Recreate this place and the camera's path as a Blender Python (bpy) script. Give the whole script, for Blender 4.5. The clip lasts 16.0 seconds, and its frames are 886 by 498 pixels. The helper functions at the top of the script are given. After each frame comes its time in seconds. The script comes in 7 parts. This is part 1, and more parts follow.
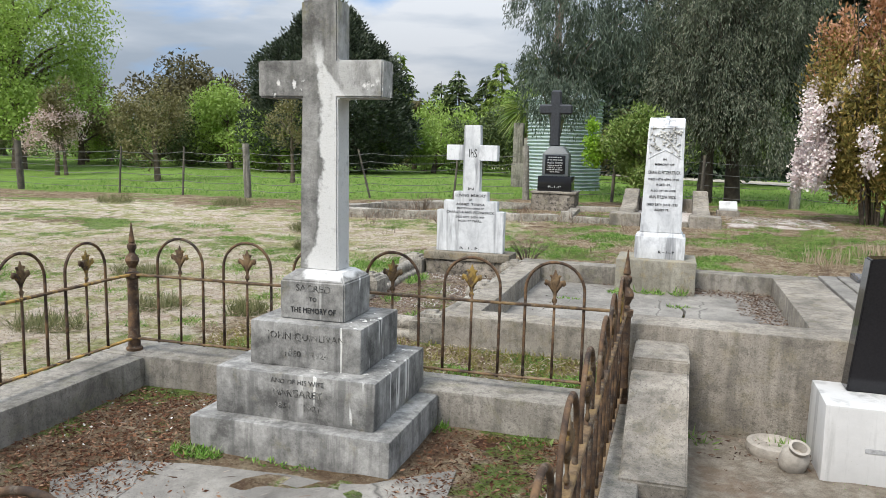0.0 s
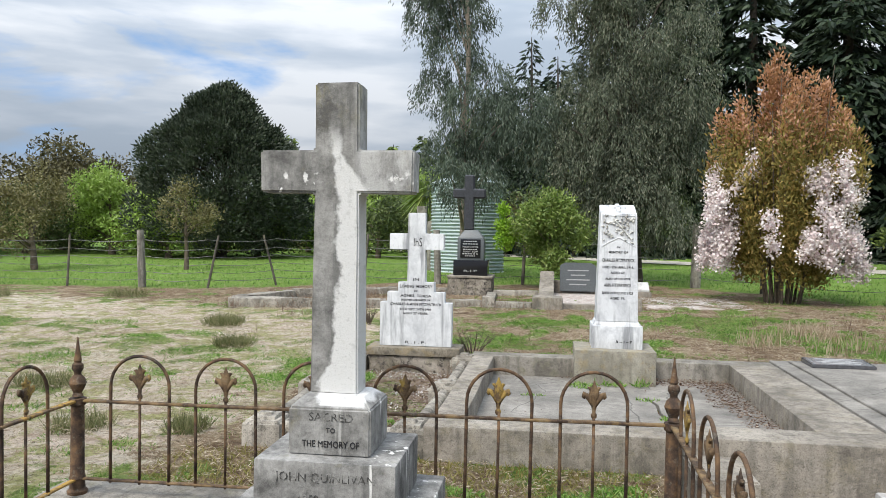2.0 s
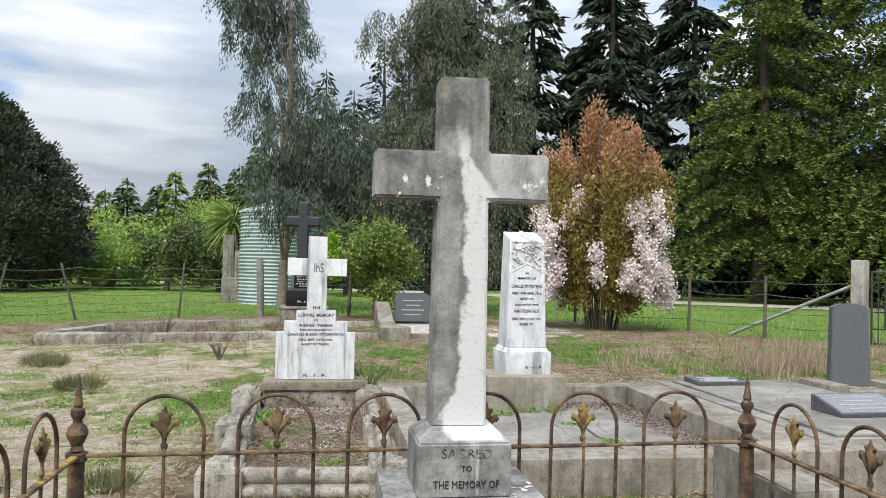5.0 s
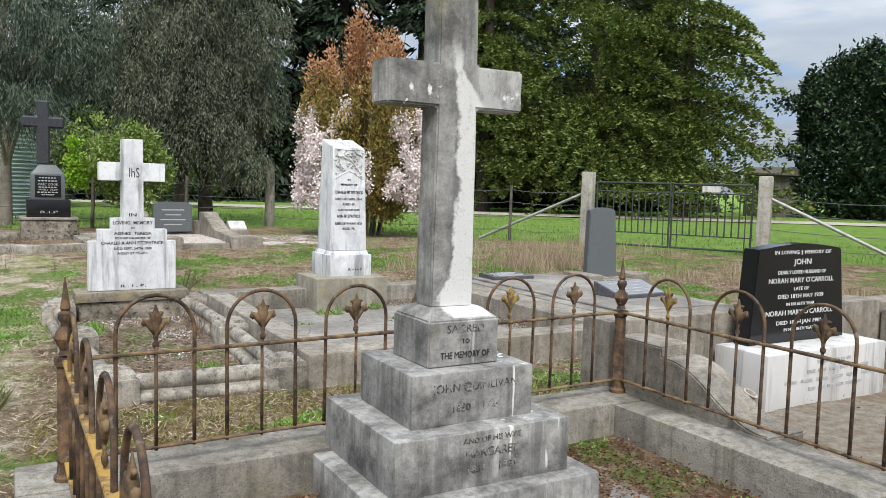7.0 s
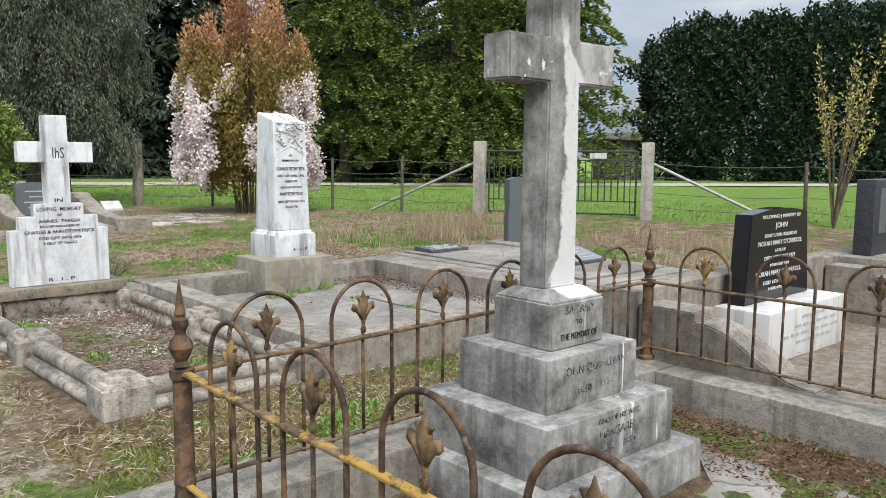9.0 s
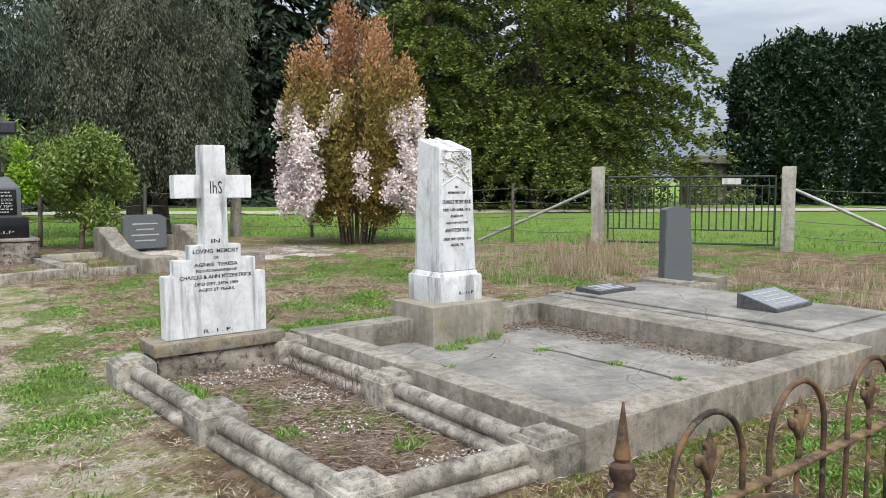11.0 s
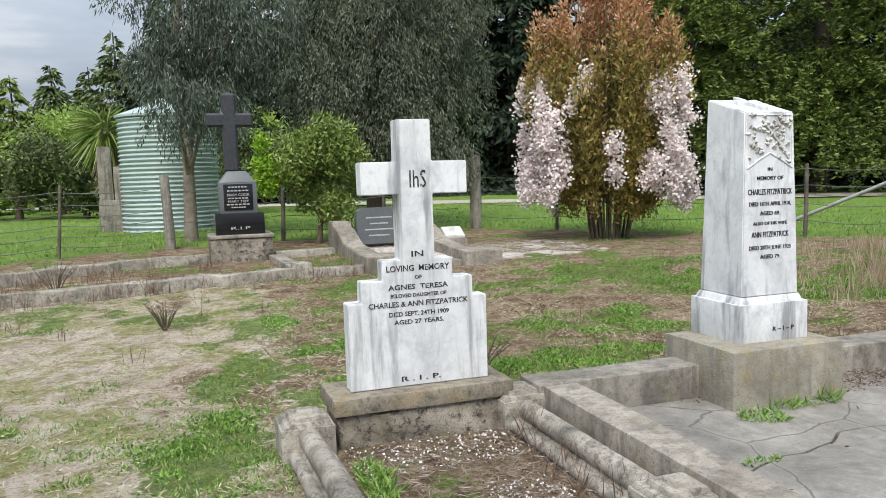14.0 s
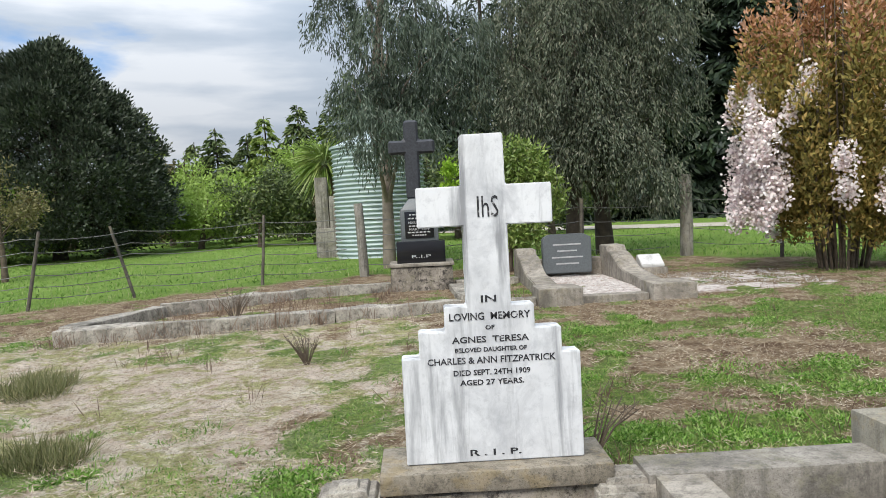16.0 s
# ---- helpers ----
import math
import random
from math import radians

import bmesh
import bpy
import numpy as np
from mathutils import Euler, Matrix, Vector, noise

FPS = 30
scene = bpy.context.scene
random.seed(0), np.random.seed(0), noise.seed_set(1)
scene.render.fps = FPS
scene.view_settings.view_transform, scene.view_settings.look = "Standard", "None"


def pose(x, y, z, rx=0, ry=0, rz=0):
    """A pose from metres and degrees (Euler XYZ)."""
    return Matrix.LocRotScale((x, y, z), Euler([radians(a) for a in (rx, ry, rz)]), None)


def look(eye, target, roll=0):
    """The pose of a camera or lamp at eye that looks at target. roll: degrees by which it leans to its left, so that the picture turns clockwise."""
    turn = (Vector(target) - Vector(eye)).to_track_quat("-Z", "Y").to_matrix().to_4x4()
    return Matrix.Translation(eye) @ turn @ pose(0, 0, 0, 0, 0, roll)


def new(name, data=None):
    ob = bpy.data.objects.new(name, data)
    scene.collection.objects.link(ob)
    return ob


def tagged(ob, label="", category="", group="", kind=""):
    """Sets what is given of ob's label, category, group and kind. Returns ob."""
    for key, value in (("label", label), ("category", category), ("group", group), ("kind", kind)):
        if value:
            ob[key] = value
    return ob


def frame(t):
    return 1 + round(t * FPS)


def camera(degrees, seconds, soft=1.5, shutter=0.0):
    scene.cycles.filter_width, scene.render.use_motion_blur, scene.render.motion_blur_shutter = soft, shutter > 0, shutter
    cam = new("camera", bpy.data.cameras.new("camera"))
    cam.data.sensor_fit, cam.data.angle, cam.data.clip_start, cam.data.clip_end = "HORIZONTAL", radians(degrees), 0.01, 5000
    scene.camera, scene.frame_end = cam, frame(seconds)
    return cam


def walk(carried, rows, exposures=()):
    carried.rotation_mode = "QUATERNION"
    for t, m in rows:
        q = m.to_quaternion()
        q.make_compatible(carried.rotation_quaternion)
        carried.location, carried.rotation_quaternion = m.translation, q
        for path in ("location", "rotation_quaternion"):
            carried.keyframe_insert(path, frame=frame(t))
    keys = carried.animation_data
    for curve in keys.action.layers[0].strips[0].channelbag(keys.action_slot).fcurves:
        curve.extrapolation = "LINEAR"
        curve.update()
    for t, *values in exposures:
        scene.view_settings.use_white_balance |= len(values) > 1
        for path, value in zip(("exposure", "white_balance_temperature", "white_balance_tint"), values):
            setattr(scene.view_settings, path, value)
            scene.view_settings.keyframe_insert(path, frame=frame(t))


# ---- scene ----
cam = camera(60.0, 16.0, soft=0.85)
PATH = [
    (0, (0.459, 0.258, 1.19), (-0.111, 2.157, 0.926), 1.4),
    (0.5, (0.305, 0.248, 1.23), (-0.188, 2.176, 1.024), 1.2),
    (1, (0.14, 0.343, 1.216), (-0.28, 2.292, 1.067), 0.9),
    (1.5, (-0.046, 0.465, 1.258), (-0.399, 2.431, 1.154), 1.1),
    (2, (-0.216, 0.54, 1.254), (-0.502, 2.519, 1.204), 0.9),
    (2.5, (-0.505, 0.605, 1.25), (-0.72, 2.594, 1.254), 0.7),
    (3, (-0.7, 0.617, 1.218), (-0.846, 2.611, 1.271), 1.1),
    (3.2, (-0.777, 0.634, 1.197), (-0.894, 2.629, 1.269), 1.2),
    (5.5, (-1.681, 0.84, 1.154), (-1.203, 2.782, 1.174), 1.3),
    (6, (-1.941, 0.863, 1.134), (-1.272, 2.747, 1.088), 1.5),
    (6.5, (-2.208, 0.852, 1.093), (-1.364, 2.662, 0.985), 1.6),
    (7, (-2.467, 0.814, 1.097), (-1.473, 2.542, 0.932), 1.6),
    (7.5, (-2.668, 0.941, 1.065), (-1.543, 2.581, 0.861), 1.7),
    (8, (-2.874, 1.125, 1.099), (-1.639, 2.68, 0.866), 1.6),
    (8.2, (-2.959, 1.176, 1.099), (-1.688, 2.7, 0.857), 1.3),
    (10.3, (-3.351, 2.271, 1.159), (-2.017, 3.743, 0.931), 0.0),
    (10.5, (-3.37, 2.427, 1.155), (-2.067, 3.93, 0.947), -0.2),
    (11, (-3.39, 2.751, 1.16), (-2.187, 4.34, 0.987), -0.2),
    (11.5, (-3.302, 3.038, 1.158), (-2.21, 4.706, 0.994), -0.2),
    (12, (-3.169, 3.332, 1.171), (-2.179, 5.061, 0.998), -0.3),
    (12.5, (-3.064, 3.618, 1.167), (-2.156, 5.39, 0.978), -0.6),
    (13, (-2.954, 3.877, 1.177), (-2.122, 5.684, 0.973), -1.1),
    (13.5, (-2.756, 4.077, 1.155), (-2.008, 5.921, 0.952), -1.4),
    (14, (-2.569, 4.258, 1.159), (-1.929, 6.142, 0.96), -1.7),
    (14.5, (-2.389, 4.485, 1.147), (-1.885, 6.411, 0.962), -2.1),
    (15, (-2.242, 4.643, 1.133), (-1.888, 6.605, 0.975), -2.3),
    (15.5, (-2.005, 4.755, 1.122), (-1.808, 6.741, 0.988), -2.5),
    (16, (-1.75, 4.801, 1.144), (-1.702, 6.798, 1.031), -2.9),
]
walk(cam, [(t, look(eye, target, roll)) for t, eye, target, roll in PATH])

# ---- light ----
world = bpy.data.worlds.new("World")
scene.world = world
scene.view_settings.exposure = 0.36
world.use_nodes = True
SUN_ELEV, SUN_AZ = radians(52), radians(205)


def build_sky():
    nt = world.node_tree
    n, l = nt.nodes, nt.links
    n.clear()
    out = n.new("ShaderNodeOutputWorld")
    bg = n.new("ShaderNodeBackground")
    bg.inputs["Strength"].default_value = 0.1
    sky = n.new("ShaderNodeTexSky")
    sky.sky_type = "NISHITA"
    sky.sun_disc = False
    sky.sun_elevation = SUN_ELEV
    sky.sun_rotation = SUN_AZ
    sky.air_density, sky.dust_density, sky.ozone_density = 1.1, 0.6, 2.0
    tc = n.new("ShaderNodeTexCoord")
    mp = n.new("ShaderNodeMapping")
    mp.inputs["Scale"].default_value = (1.0, 1.0, 4.4)
    l.new(tc.outputs["Generated"], mp.inputs["Vector"])
    big = n.new("ShaderNodeTexNoise")
    big.inputs["Scale"].default_value = 2.1
    big.inputs["Detail"].default_value = 7
    big.inputs["Roughness"].default_value = 0.52
    big.inputs["Distortion"].default_value = 0.35
    l.new(mp.outputs[0], big.inputs["Vector"])
    mask = n.new("ShaderNodeValToRGB")
    mask.color_ramp.elements[0].position, mask.color_ramp.elements[1].position = 0.33, 0.44
    l.new(big.outputs["Fac"], mask.inputs["Fac"])
    tone = n.new("ShaderNodeTexNoise")
    tone.inputs["Scale"].default_value = 3.4
    tone.inputs["Detail"].default_value = 8
    tone.inputs["Roughness"].default_value = 0.5
    mp2 = n.new("ShaderNodeMapping")
    mp2.inputs["Location"].default_value = (3.1, 1.7, 0.4)
    mp2.inputs["Scale"].default_value = (1.0, 1.0, 5.2)
    l.new(tc.outputs["Generated"], mp2.inputs["Vector"])
    l.new(mp2.outputs[0], tone.inputs["Vector"])
    cl = n.new("ShaderNodeValToRGB")
    e = cl.color_ramp.elements
    e[0].position, e[0].color = 0.38, (5.0, 5.9, 7.1, 1)
    e[1].position, e[1].color = 0.64, (8.8, 9.3, 10.0, 1)
    m = cl.color_ramp.elements.new(0.5)
    m.color = (6.2, 7.0, 8.1, 1)
    l.new(tone.outputs["Fac"], cl.inputs["Fac"])
    # an overcast sky is brighter towards the zenith
    sep = n.new("ShaderNodeSeparateXYZ")
    l.new(tc.outputs["Generated"], sep.inputs[0])
    up = n.new("ShaderNodeMath")
    up.operation, up.use_clamp = "MAXIMUM", False
    up.inputs[1].default_value = 0.0
    l.new(sep.outputs[2], up.inputs[0])
    rise = n.new("ShaderNodeMath")
    rise.operation = "MULTIPLY_ADD"
    rise.inputs[1].default_value, rise.inputs[2].default_value = 1.6, 0.43
    l.new(up.outputs[0], rise.inputs[0])
    lit = n.new("ShaderNodeMix")
    lit.data_type, lit.blend_type = "RGBA", "MULTIPLY"
    lit.inputs["Factor"].default_value = 1.0
    l.new(cl.outputs[0], lit.inputs["A"])
    l.new(rise.outputs[0], lit.inputs["B"])
    mix = n.new("ShaderNodeMix")
    mix.data_type = "RGBA"
    l.new(mask.outputs["Color"], mix.inputs["Factor"])
    clear = n.new("ShaderNodeMix")
    clear.data_type = "RGBA"
    clear.inputs["Factor"].default_value = 0.7
    clear.inputs["B"].default_value = (1.5, 3.5, 7.2, 1)
    l.new(sky.outputs[0], clear.inputs["A"])
    l.new(clear.outputs["Result"], mix.inputs["A"])
    l.new(lit.outputs["Result"], mix.inputs["B"])
    l.new(mix.outputs["Result"], bg.inputs["Color"])
    l.new(bg.outputs[0], out.inputs[0])


build_sky()
sun = new("sun", bpy.data.lights.new("sun", "SUN"))
sun.data.energy = 3.2
sun.data.angle = radians(26)
sun.data.color = (1.0, 0.95, 0.88)
sun.matrix_world = look((0, 0, 30), Vector((0, 0, 30)) - Vector((math.sin(SUN_AZ) * math.cos(SUN_ELEV), math.cos(SUN_AZ) * math.cos(SUN_ELEV), math.sin(SUN_ELEV))))

# ---- materials ----


class Mat:
    """Small builder for node materials."""

    def __init__(self, name, rough=0.8, metal=0.0, spec=0.35):
        self.m = bpy.data.materials.new(name)
        self.m.use_nodes = True
        self.n, self.l = self.m.node_tree.nodes, self.m.node_tree.links
        self.b = self.n["Principled BSDF"]
        self.b.inputs["Roughness"].default_value = rough
        self.b.inputs["Metallic"].default_value = metal
        self.b.inputs["Specular IOR Level"].default_value = spec
        self.geo = self.n.new("ShaderNodeNewGeometry")

    def pos(self, sx=1.0, sy=1.0, sz=1.0, loc=(0, 0, 0)):
        mp = self.n.new("ShaderNodeMapping")
        mp.inputs["Scale"].default_value = (sx, sy, sz)
        mp.inputs["Location"].default_value = loc
        self.l.new(self.geo.outputs["Position"], mp.inputs["Vector"])
        return mp.outputs[0]

    def noise(self, scale, detail=4, rough=0.55, vec=None, distort=0.0):
        t = self.n.new("ShaderNodeTexNoise")
        t.inputs["Scale"].default_value = scale
        t.inputs["Detail"].default_value = detail
        t.inputs["Roughness"].default_value = rough
        t.inputs["Distortion"].default_value = distort
        self.l.new(vec if vec is not None else self.geo.outputs["Position"], t.inputs["Vector"])
        return t.outputs["Fac"]

    def ramp(self, fac, *stops):
        r = self.n.new("ShaderNodeValToRGB")
        e = r.color_ramp.elements
        while len(e) < len(stops):
            e.new(0.5)
        for el, (p, c) in zip(e, stops):
            el.position = p
            el.color = (*c, 1) if hasattr(c, "__len__") else (c, c, c, 1)
        self.l.new(fac, r.inputs["Fac"])
        return r.outputs["Color"]

    def mix(self, fac, a, b, mode="MIX"):
        x = self.n.new("ShaderNodeMix")
        x.data_type, x.blend_type = "RGBA", mode
        for key, v in (("Factor", fac), ("A", a), ("B", b)):
            if isinstance(v, (int, float)):
                x.inputs[key].default_value = v
            elif isinstance(v, tuple):
                x.inputs[key].default_value = (*v, 1)
            else:
                self.l.new(v, x.inputs[key])
        return x.outputs["Result"]

    def math(self, op, a, b=0.0, c=0.0, clamp=False):
        x = self.n.new("ShaderNodeMath")
        x.operation, x.use_clamp = op, clamp
        for i, v in enumerate((a, b, c)):
            if isinstance(v, (int, float)):
                x.inputs[i].default_value = v
            else:
                self.l.new(v, x.inputs[i])
        return x.outputs[0]

    def axis(self, which):
        s = self.n.new("ShaderNodeSeparateXYZ")
        self.l.new(self.geo.outputs["Position"], s.inputs[0])
        return s.outputs[which]

    def color(self, c):
        self.l.new(c, self.b.inputs["Base Color"])
        return self

    def rough(self, r):
        self.l.new(r, self.b.inputs["Roughness"])
        return self

    def bump(self, h, strength=0.3, dist=0.01):
        x = self.n.new("ShaderNodeBump")
        x.inputs["Strength"].default_value = strength
        x.inputs["Distance"].default_value = dist
        self.l.new(h, x.inputs["Height"])
        self.l.new(x.outputs[0], self.b.inputs["Normal"])
        return self


def concrete(name, light, mid, dark, streak=0.5, moss=(0.2, 0.19, 0.1), moss_amt=0.25, rough=0.9, grime=0.45):
    """Weathered cast concrete: blotches, run-down streaks, lichen specks, grit."""
    k = Mat(name, rough)
    blot = k.noise(2.6, 8, 0.7, None, 0.6)
    base = k.ramp(blot, (0.33, dark), (0.48, mid), (0.66, light))
    run = k.noise(1.0, 5, 0.6, k.pos(14, 14, 1.1))
    base = k.mix(k.ramp(run, (0.5, 0.0), (0.63, streak)), base, tuple(v * 0.42 for v in mid))
    speck = k.noise(46, 3, 0.7)
    base = k.mix(k.ramp(speck, (0.62, 0.0), (0.72, 0.3)), base, tuple(min(1, v * 1.25) for v in light))
    alga = k.noise(17, 8, 0.8, k.pos(1, 1, 1, (6, 1, 2)), 0.3)
    base = k.mix(k.ramp(alga, (0.5, 0.0), (0.6, grime)), base, tuple(v * 0.5 for v in dark))
    mo = k.noise(7.5, 5, 0.7, k.pos(1, 1, 1, (4, 2, 9)))
    base = k.mix(k.ramp(mo, (0.52, 0.0), (0.62, moss_amt)), base, moss)
    soot = k.noise(3.4, 9, 0.8, k.pos(1.6, 1.6, 0.7, (9, 4, 1)), 0.4)
    base = k.mix(k.ramp(soot, (0.56, 0.0), (0.66, 0.35)), base, tuple(v * 0.4 for v in dark))
    pit = k.noise(120, 3, 0.8)
    base = k.mix(k.ramp(pit, (0.34, 0.6), (0.47, 0.0)), base, tuple(v * 0.5 for v in dark))
    h = k.math("ADD", k.math("MULTIPLY", k.noise(20, 6, 0.7), 1.0), k.math("MULTIPLY", pit, 0.35))
    return k.color(base).bump(h, 0.6, 0.014).m


def marble(name, base=(0.68, 0.69, 0.7), stain=(0.17, 0.175, 0.185)):
    """White marble gone grey: soft blotches, a few narrow runs, dull specks."""
    k = Mat(name, 0.62, spec=0.4)
    c = k.ramp(k.noise(3.0, 6, 0.65), (0.3, tuple(v * 0.8 for v in base)), (0.62, base))
    cloudy = k.noise(4.5, 8, 0.7, k.pos(1.2, 1.2, 0.75, (1, 4, 2)), 0.7)
    c = k.mix(k.ramp(cloudy, (0.46, 0.0), (0.68, 0.7)), c, tuple(v * 1.9 for v in stain))
    run = k.noise(1.0, 6, 0.65, k.pos(11, 11, 1.1, (2.3, 0.7, 0.1)), 0.35)
    c = k.mix(k.ramp(run, (0.52, 0.0), (0.67, 0.8)), c, stain)
    run2 = k.noise(1.0, 5, 0.65, k.pos(38, 38, 2.4, (7.3, 2.7, 0.1)))
    c = k.mix(k.ramp(run2, (0.58, 0.0), (0.85, 0.35)), c, tuple(v * 1.5 for v in stain))
    fine = k.noise(28, 6, 0.75)
    c = k.mix(k.ramp(fine, (0.52, 0.0), (0.68, 0.35)), c, tuple(v * 1.8 for v in stain))
    sp = k.noise(60, 3, 0.75)
    c = k.mix(k.ramp(sp, (0.64, 0.0), (0.74, 0.4)), c, (0.3, 0.29, 0.25))
    return k.color(c).bump(k.noise(70, 4, 0.7), 0.15, 0.004).m


def leaf_mat(name, *cols, trans=0.25, rough=0.55):
    """Leaves: each blade its own tint, larger patches of tone."""
    k = Mat(name, rough, spec=0.3)
    stops = [(i / max(1, len(cols) - 1), c) for i, c in enumerate(cols)]
    c = k.ramp(k.geo.outputs["Random Per Island"], *stops)
    c = k.mix(k.ramp(k.noise(0.9, 3, 0.6), (0.35, 0.35), (0.6, 0.0)), c, tuple(v * 0.6 for v in cols[0]))
    k.color(c)
    tr = k.n.new("ShaderNodeBsdfTranslucent")
    k.l.new(c, tr.inputs["Color"])
    mx = k.n.new("ShaderNodeMixShader")
    mx.inputs[0].default_value = trans
    k.l.new(k.b.outputs[0], mx.inputs[1])
    k.l.new(tr.outputs[0], mx.inputs[2])
    k.l.new(mx.outputs[0], k.n["Material Output"].inputs["Surface"])
    return k.m


def plain(name, c, rough=0.7, metal=0.0, var=0.25, scale=8.0, bump=0.2):
    k = Mat(name, rough, metal)
    f = k.noise(scale, 5, 0.65)
    k.color(k.ramp(f, (0.3, tuple(v * (1 - var) for v in c)), (0.7, tuple(min(1, v * (1 + var)) for v in c))))
    return k.bump(k.noise(scale * 8, 4, 0.7), bump, 0.006).m


M = {}
M["kerb"] = concrete("kerb concrete", (0.33, 0.305, 0.265), (0.225, 0.205, 0.175), (0.115, 0.105, 0.088), 0.55)
M["kerb_light"] = concrete("pale kerb concrete", (0.36, 0.325, 0.275), (0.25, 0.222, 0.185), (0.125, 0.112, 0.092), 0.5, (0.24, 0.2, 0.1), 0.2)
M["kerb_old"] = concrete("lichened moulded concrete", (0.42, 0.385, 0.33), (0.25, 0.225, 0.188), (0.095, 0.088, 0.074), 0.4, (0.42, 0.395, 0.33), 0.5, grime=0.65)


def slab_concrete():
    """Old slab: worn pale areas, dark damp stains, fine crazing."""
    k = Mat("slab concrete", 0.92)
    c = k.ramp(k.noise(1.5, 9, 0.74, None, 0.3), (0.33, (0.11, 0.104, 0.094)), (0.49, (0.215, 0.2, 0.178)), (0.66, (0.34, 0.318, 0.282)))
    c = k.mix(k.ramp(k.noise(6, 7, 0.75, k.pos(1, 1, 1, (3, 8, 1))), (0.5, 0.0), (0.66, 0.6)), c, (0.12, 0.11, 0.095))
    v = k.n.new("ShaderNodeTexVoronoi")
    v.feature = "DISTANCE_TO_EDGE"
    v.inputs["Scale"].default_value = 1.15
    warp = k.n.new("ShaderNodeMix")
    warp.data_type, warp.blend_type = "RGBA", "LINEAR_LIGHT"
    warp.inputs["Factor"].default_value = 0.07
    t = k.n.new("ShaderNodeTexNoise")
    t.inputs["Scale"].default_value, t.inputs["Detail"].default_value = 3.0, 6
    k.l.new(k.geo.outputs["Position"], t.inputs["Vector"])
    k.l.new(k.geo.outputs["Position"], warp.inputs["A"])
    k.l.new(t.outputs["Color"], warp.inputs["B"])
    k.l.new(warp.outputs["Result"], v.inputs["Vector"])
    line = k.ramp(v.outputs["Distance"], (0.0, 1.0), (0.007, 0.0))
    halo = k.ramp(v.outputs["Distance"], (0.0, 0.6), (0.05, 0.0))
    c = k.mix(k.math("MULTIPLY", halo, 0.25), c, (0.4, 0.38, 0.34))
    c = k.mix(k.math("MULTIPLY", line, 0.8), c, (0.05, 0.045, 0.04))
    pit = k.noise(110, 3, 0.8)
    c = k.mix(k.ramp(pit, (0.32, 0.5), (0.46, 0.0)), c, (0.07, 0.065, 0.06))
    c = k.mix(k.ramp(k.noise(40, 3, 0.7), (0.62, 0.0), (0.74, 0.3)), c, (0.38, 0.36, 0.32))
    return k.color(c).bump(k.math("ADD", k.noise(18, 7, 0.75), k.math("MULTIPLY", pit, 0.5)), 0.6, 0.014).m


M["slab"] = slab_concrete()
M["base_lichen"] = concrete("lichened plinth concrete", (0.3, 0.265, 0.21), (0.2, 0.175, 0.135), (0.1, 0.088, 0.068), 0.4, (0.27, 0.2, 0.09), 0.4, grime=0.6)
M["pillar_base"] = concrete("olive grey plinth concrete", (0.36, 0.34, 0.28), (0.27, 0.25, 0.2), (0.17, 0.155, 0.125), 0.35, (0.3, 0.22, 0.09), 0.35, grime=0.25)
# very dark to pale tones: shade of the rough relief put into the colour
M["rubble"] = concrete("rough cast concrete", (0.4, 0.355, 0.3), (0.19, 0.165, 0.135), (0.04, 0.035, 0.03), 0.2, grime=0.9)
M["marble"] = marble("weathered marble")
M["marble_block"] = marble("white marble block", (0.56, 0.55, 0.535), (0.27, 0.265, 0.255))
M["granite_grey"] = plain("grey granite", (0.1, 0.11, 0.115), 0.45, 0, 0.25, 90, 0.1)
M["granite_dark"] = plain("dark weathered granite", (0.035, 0.037, 0.043), 0.42, 0, 0.4, 40, 0.12)
M["granite_black"] = plain("polished black granite", (0.012, 0.012, 0.014), 0.12, 0, 0.2, 120, 0.0)
M["bronze"] = plain("tarnished plaque", (0.1, 0.1, 0.108), 0.22, 0.3, 0.3, 30, 0.1)
# grey paler than the plaque body: the sky's reflection put into the colour
M["plate"] = plain("grey plate with painted sky sheen", (0.2, 0.205, 0.215), 0.2, 0.2, 0.2, 40, 0.05)
M["letter_black"] = plain("black lead lettering", (0.02, 0.02, 0.022), 0.6, 0, 0.3, 30, 0.0)
def worn_letter(name, lead, stone, lo, hi, scale):
    """Lead lettering with patches worn through to the stone."""
    k = Mat(name, 0.75)
    c = k.ramp(k.noise(scale, 5, 0.7), (lo, lead), (hi, stone))
    return k.color(c).m


M["letter_faded"] = worn_letter("worn lead lettering", (0.05, 0.048, 0.045), (0.23, 0.225, 0.21), 0.46, 0.56, 32)
M["letter_worn"] = worn_letter("patchy lead lettering", (0.025, 0.025, 0.028), (0.5, 0.5, 0.5), 0.57, 0.66, 36)
M["letter_white"] = plain("painted silver lettering", (0.55, 0.55, 0.54), 0.5, 0, 0.3, 60, 0.0)
M["letter_grey"] = plain("dull grey lettering", (0.36, 0.36, 0.36), 0.5, 0, 0.3, 60, 0.0)


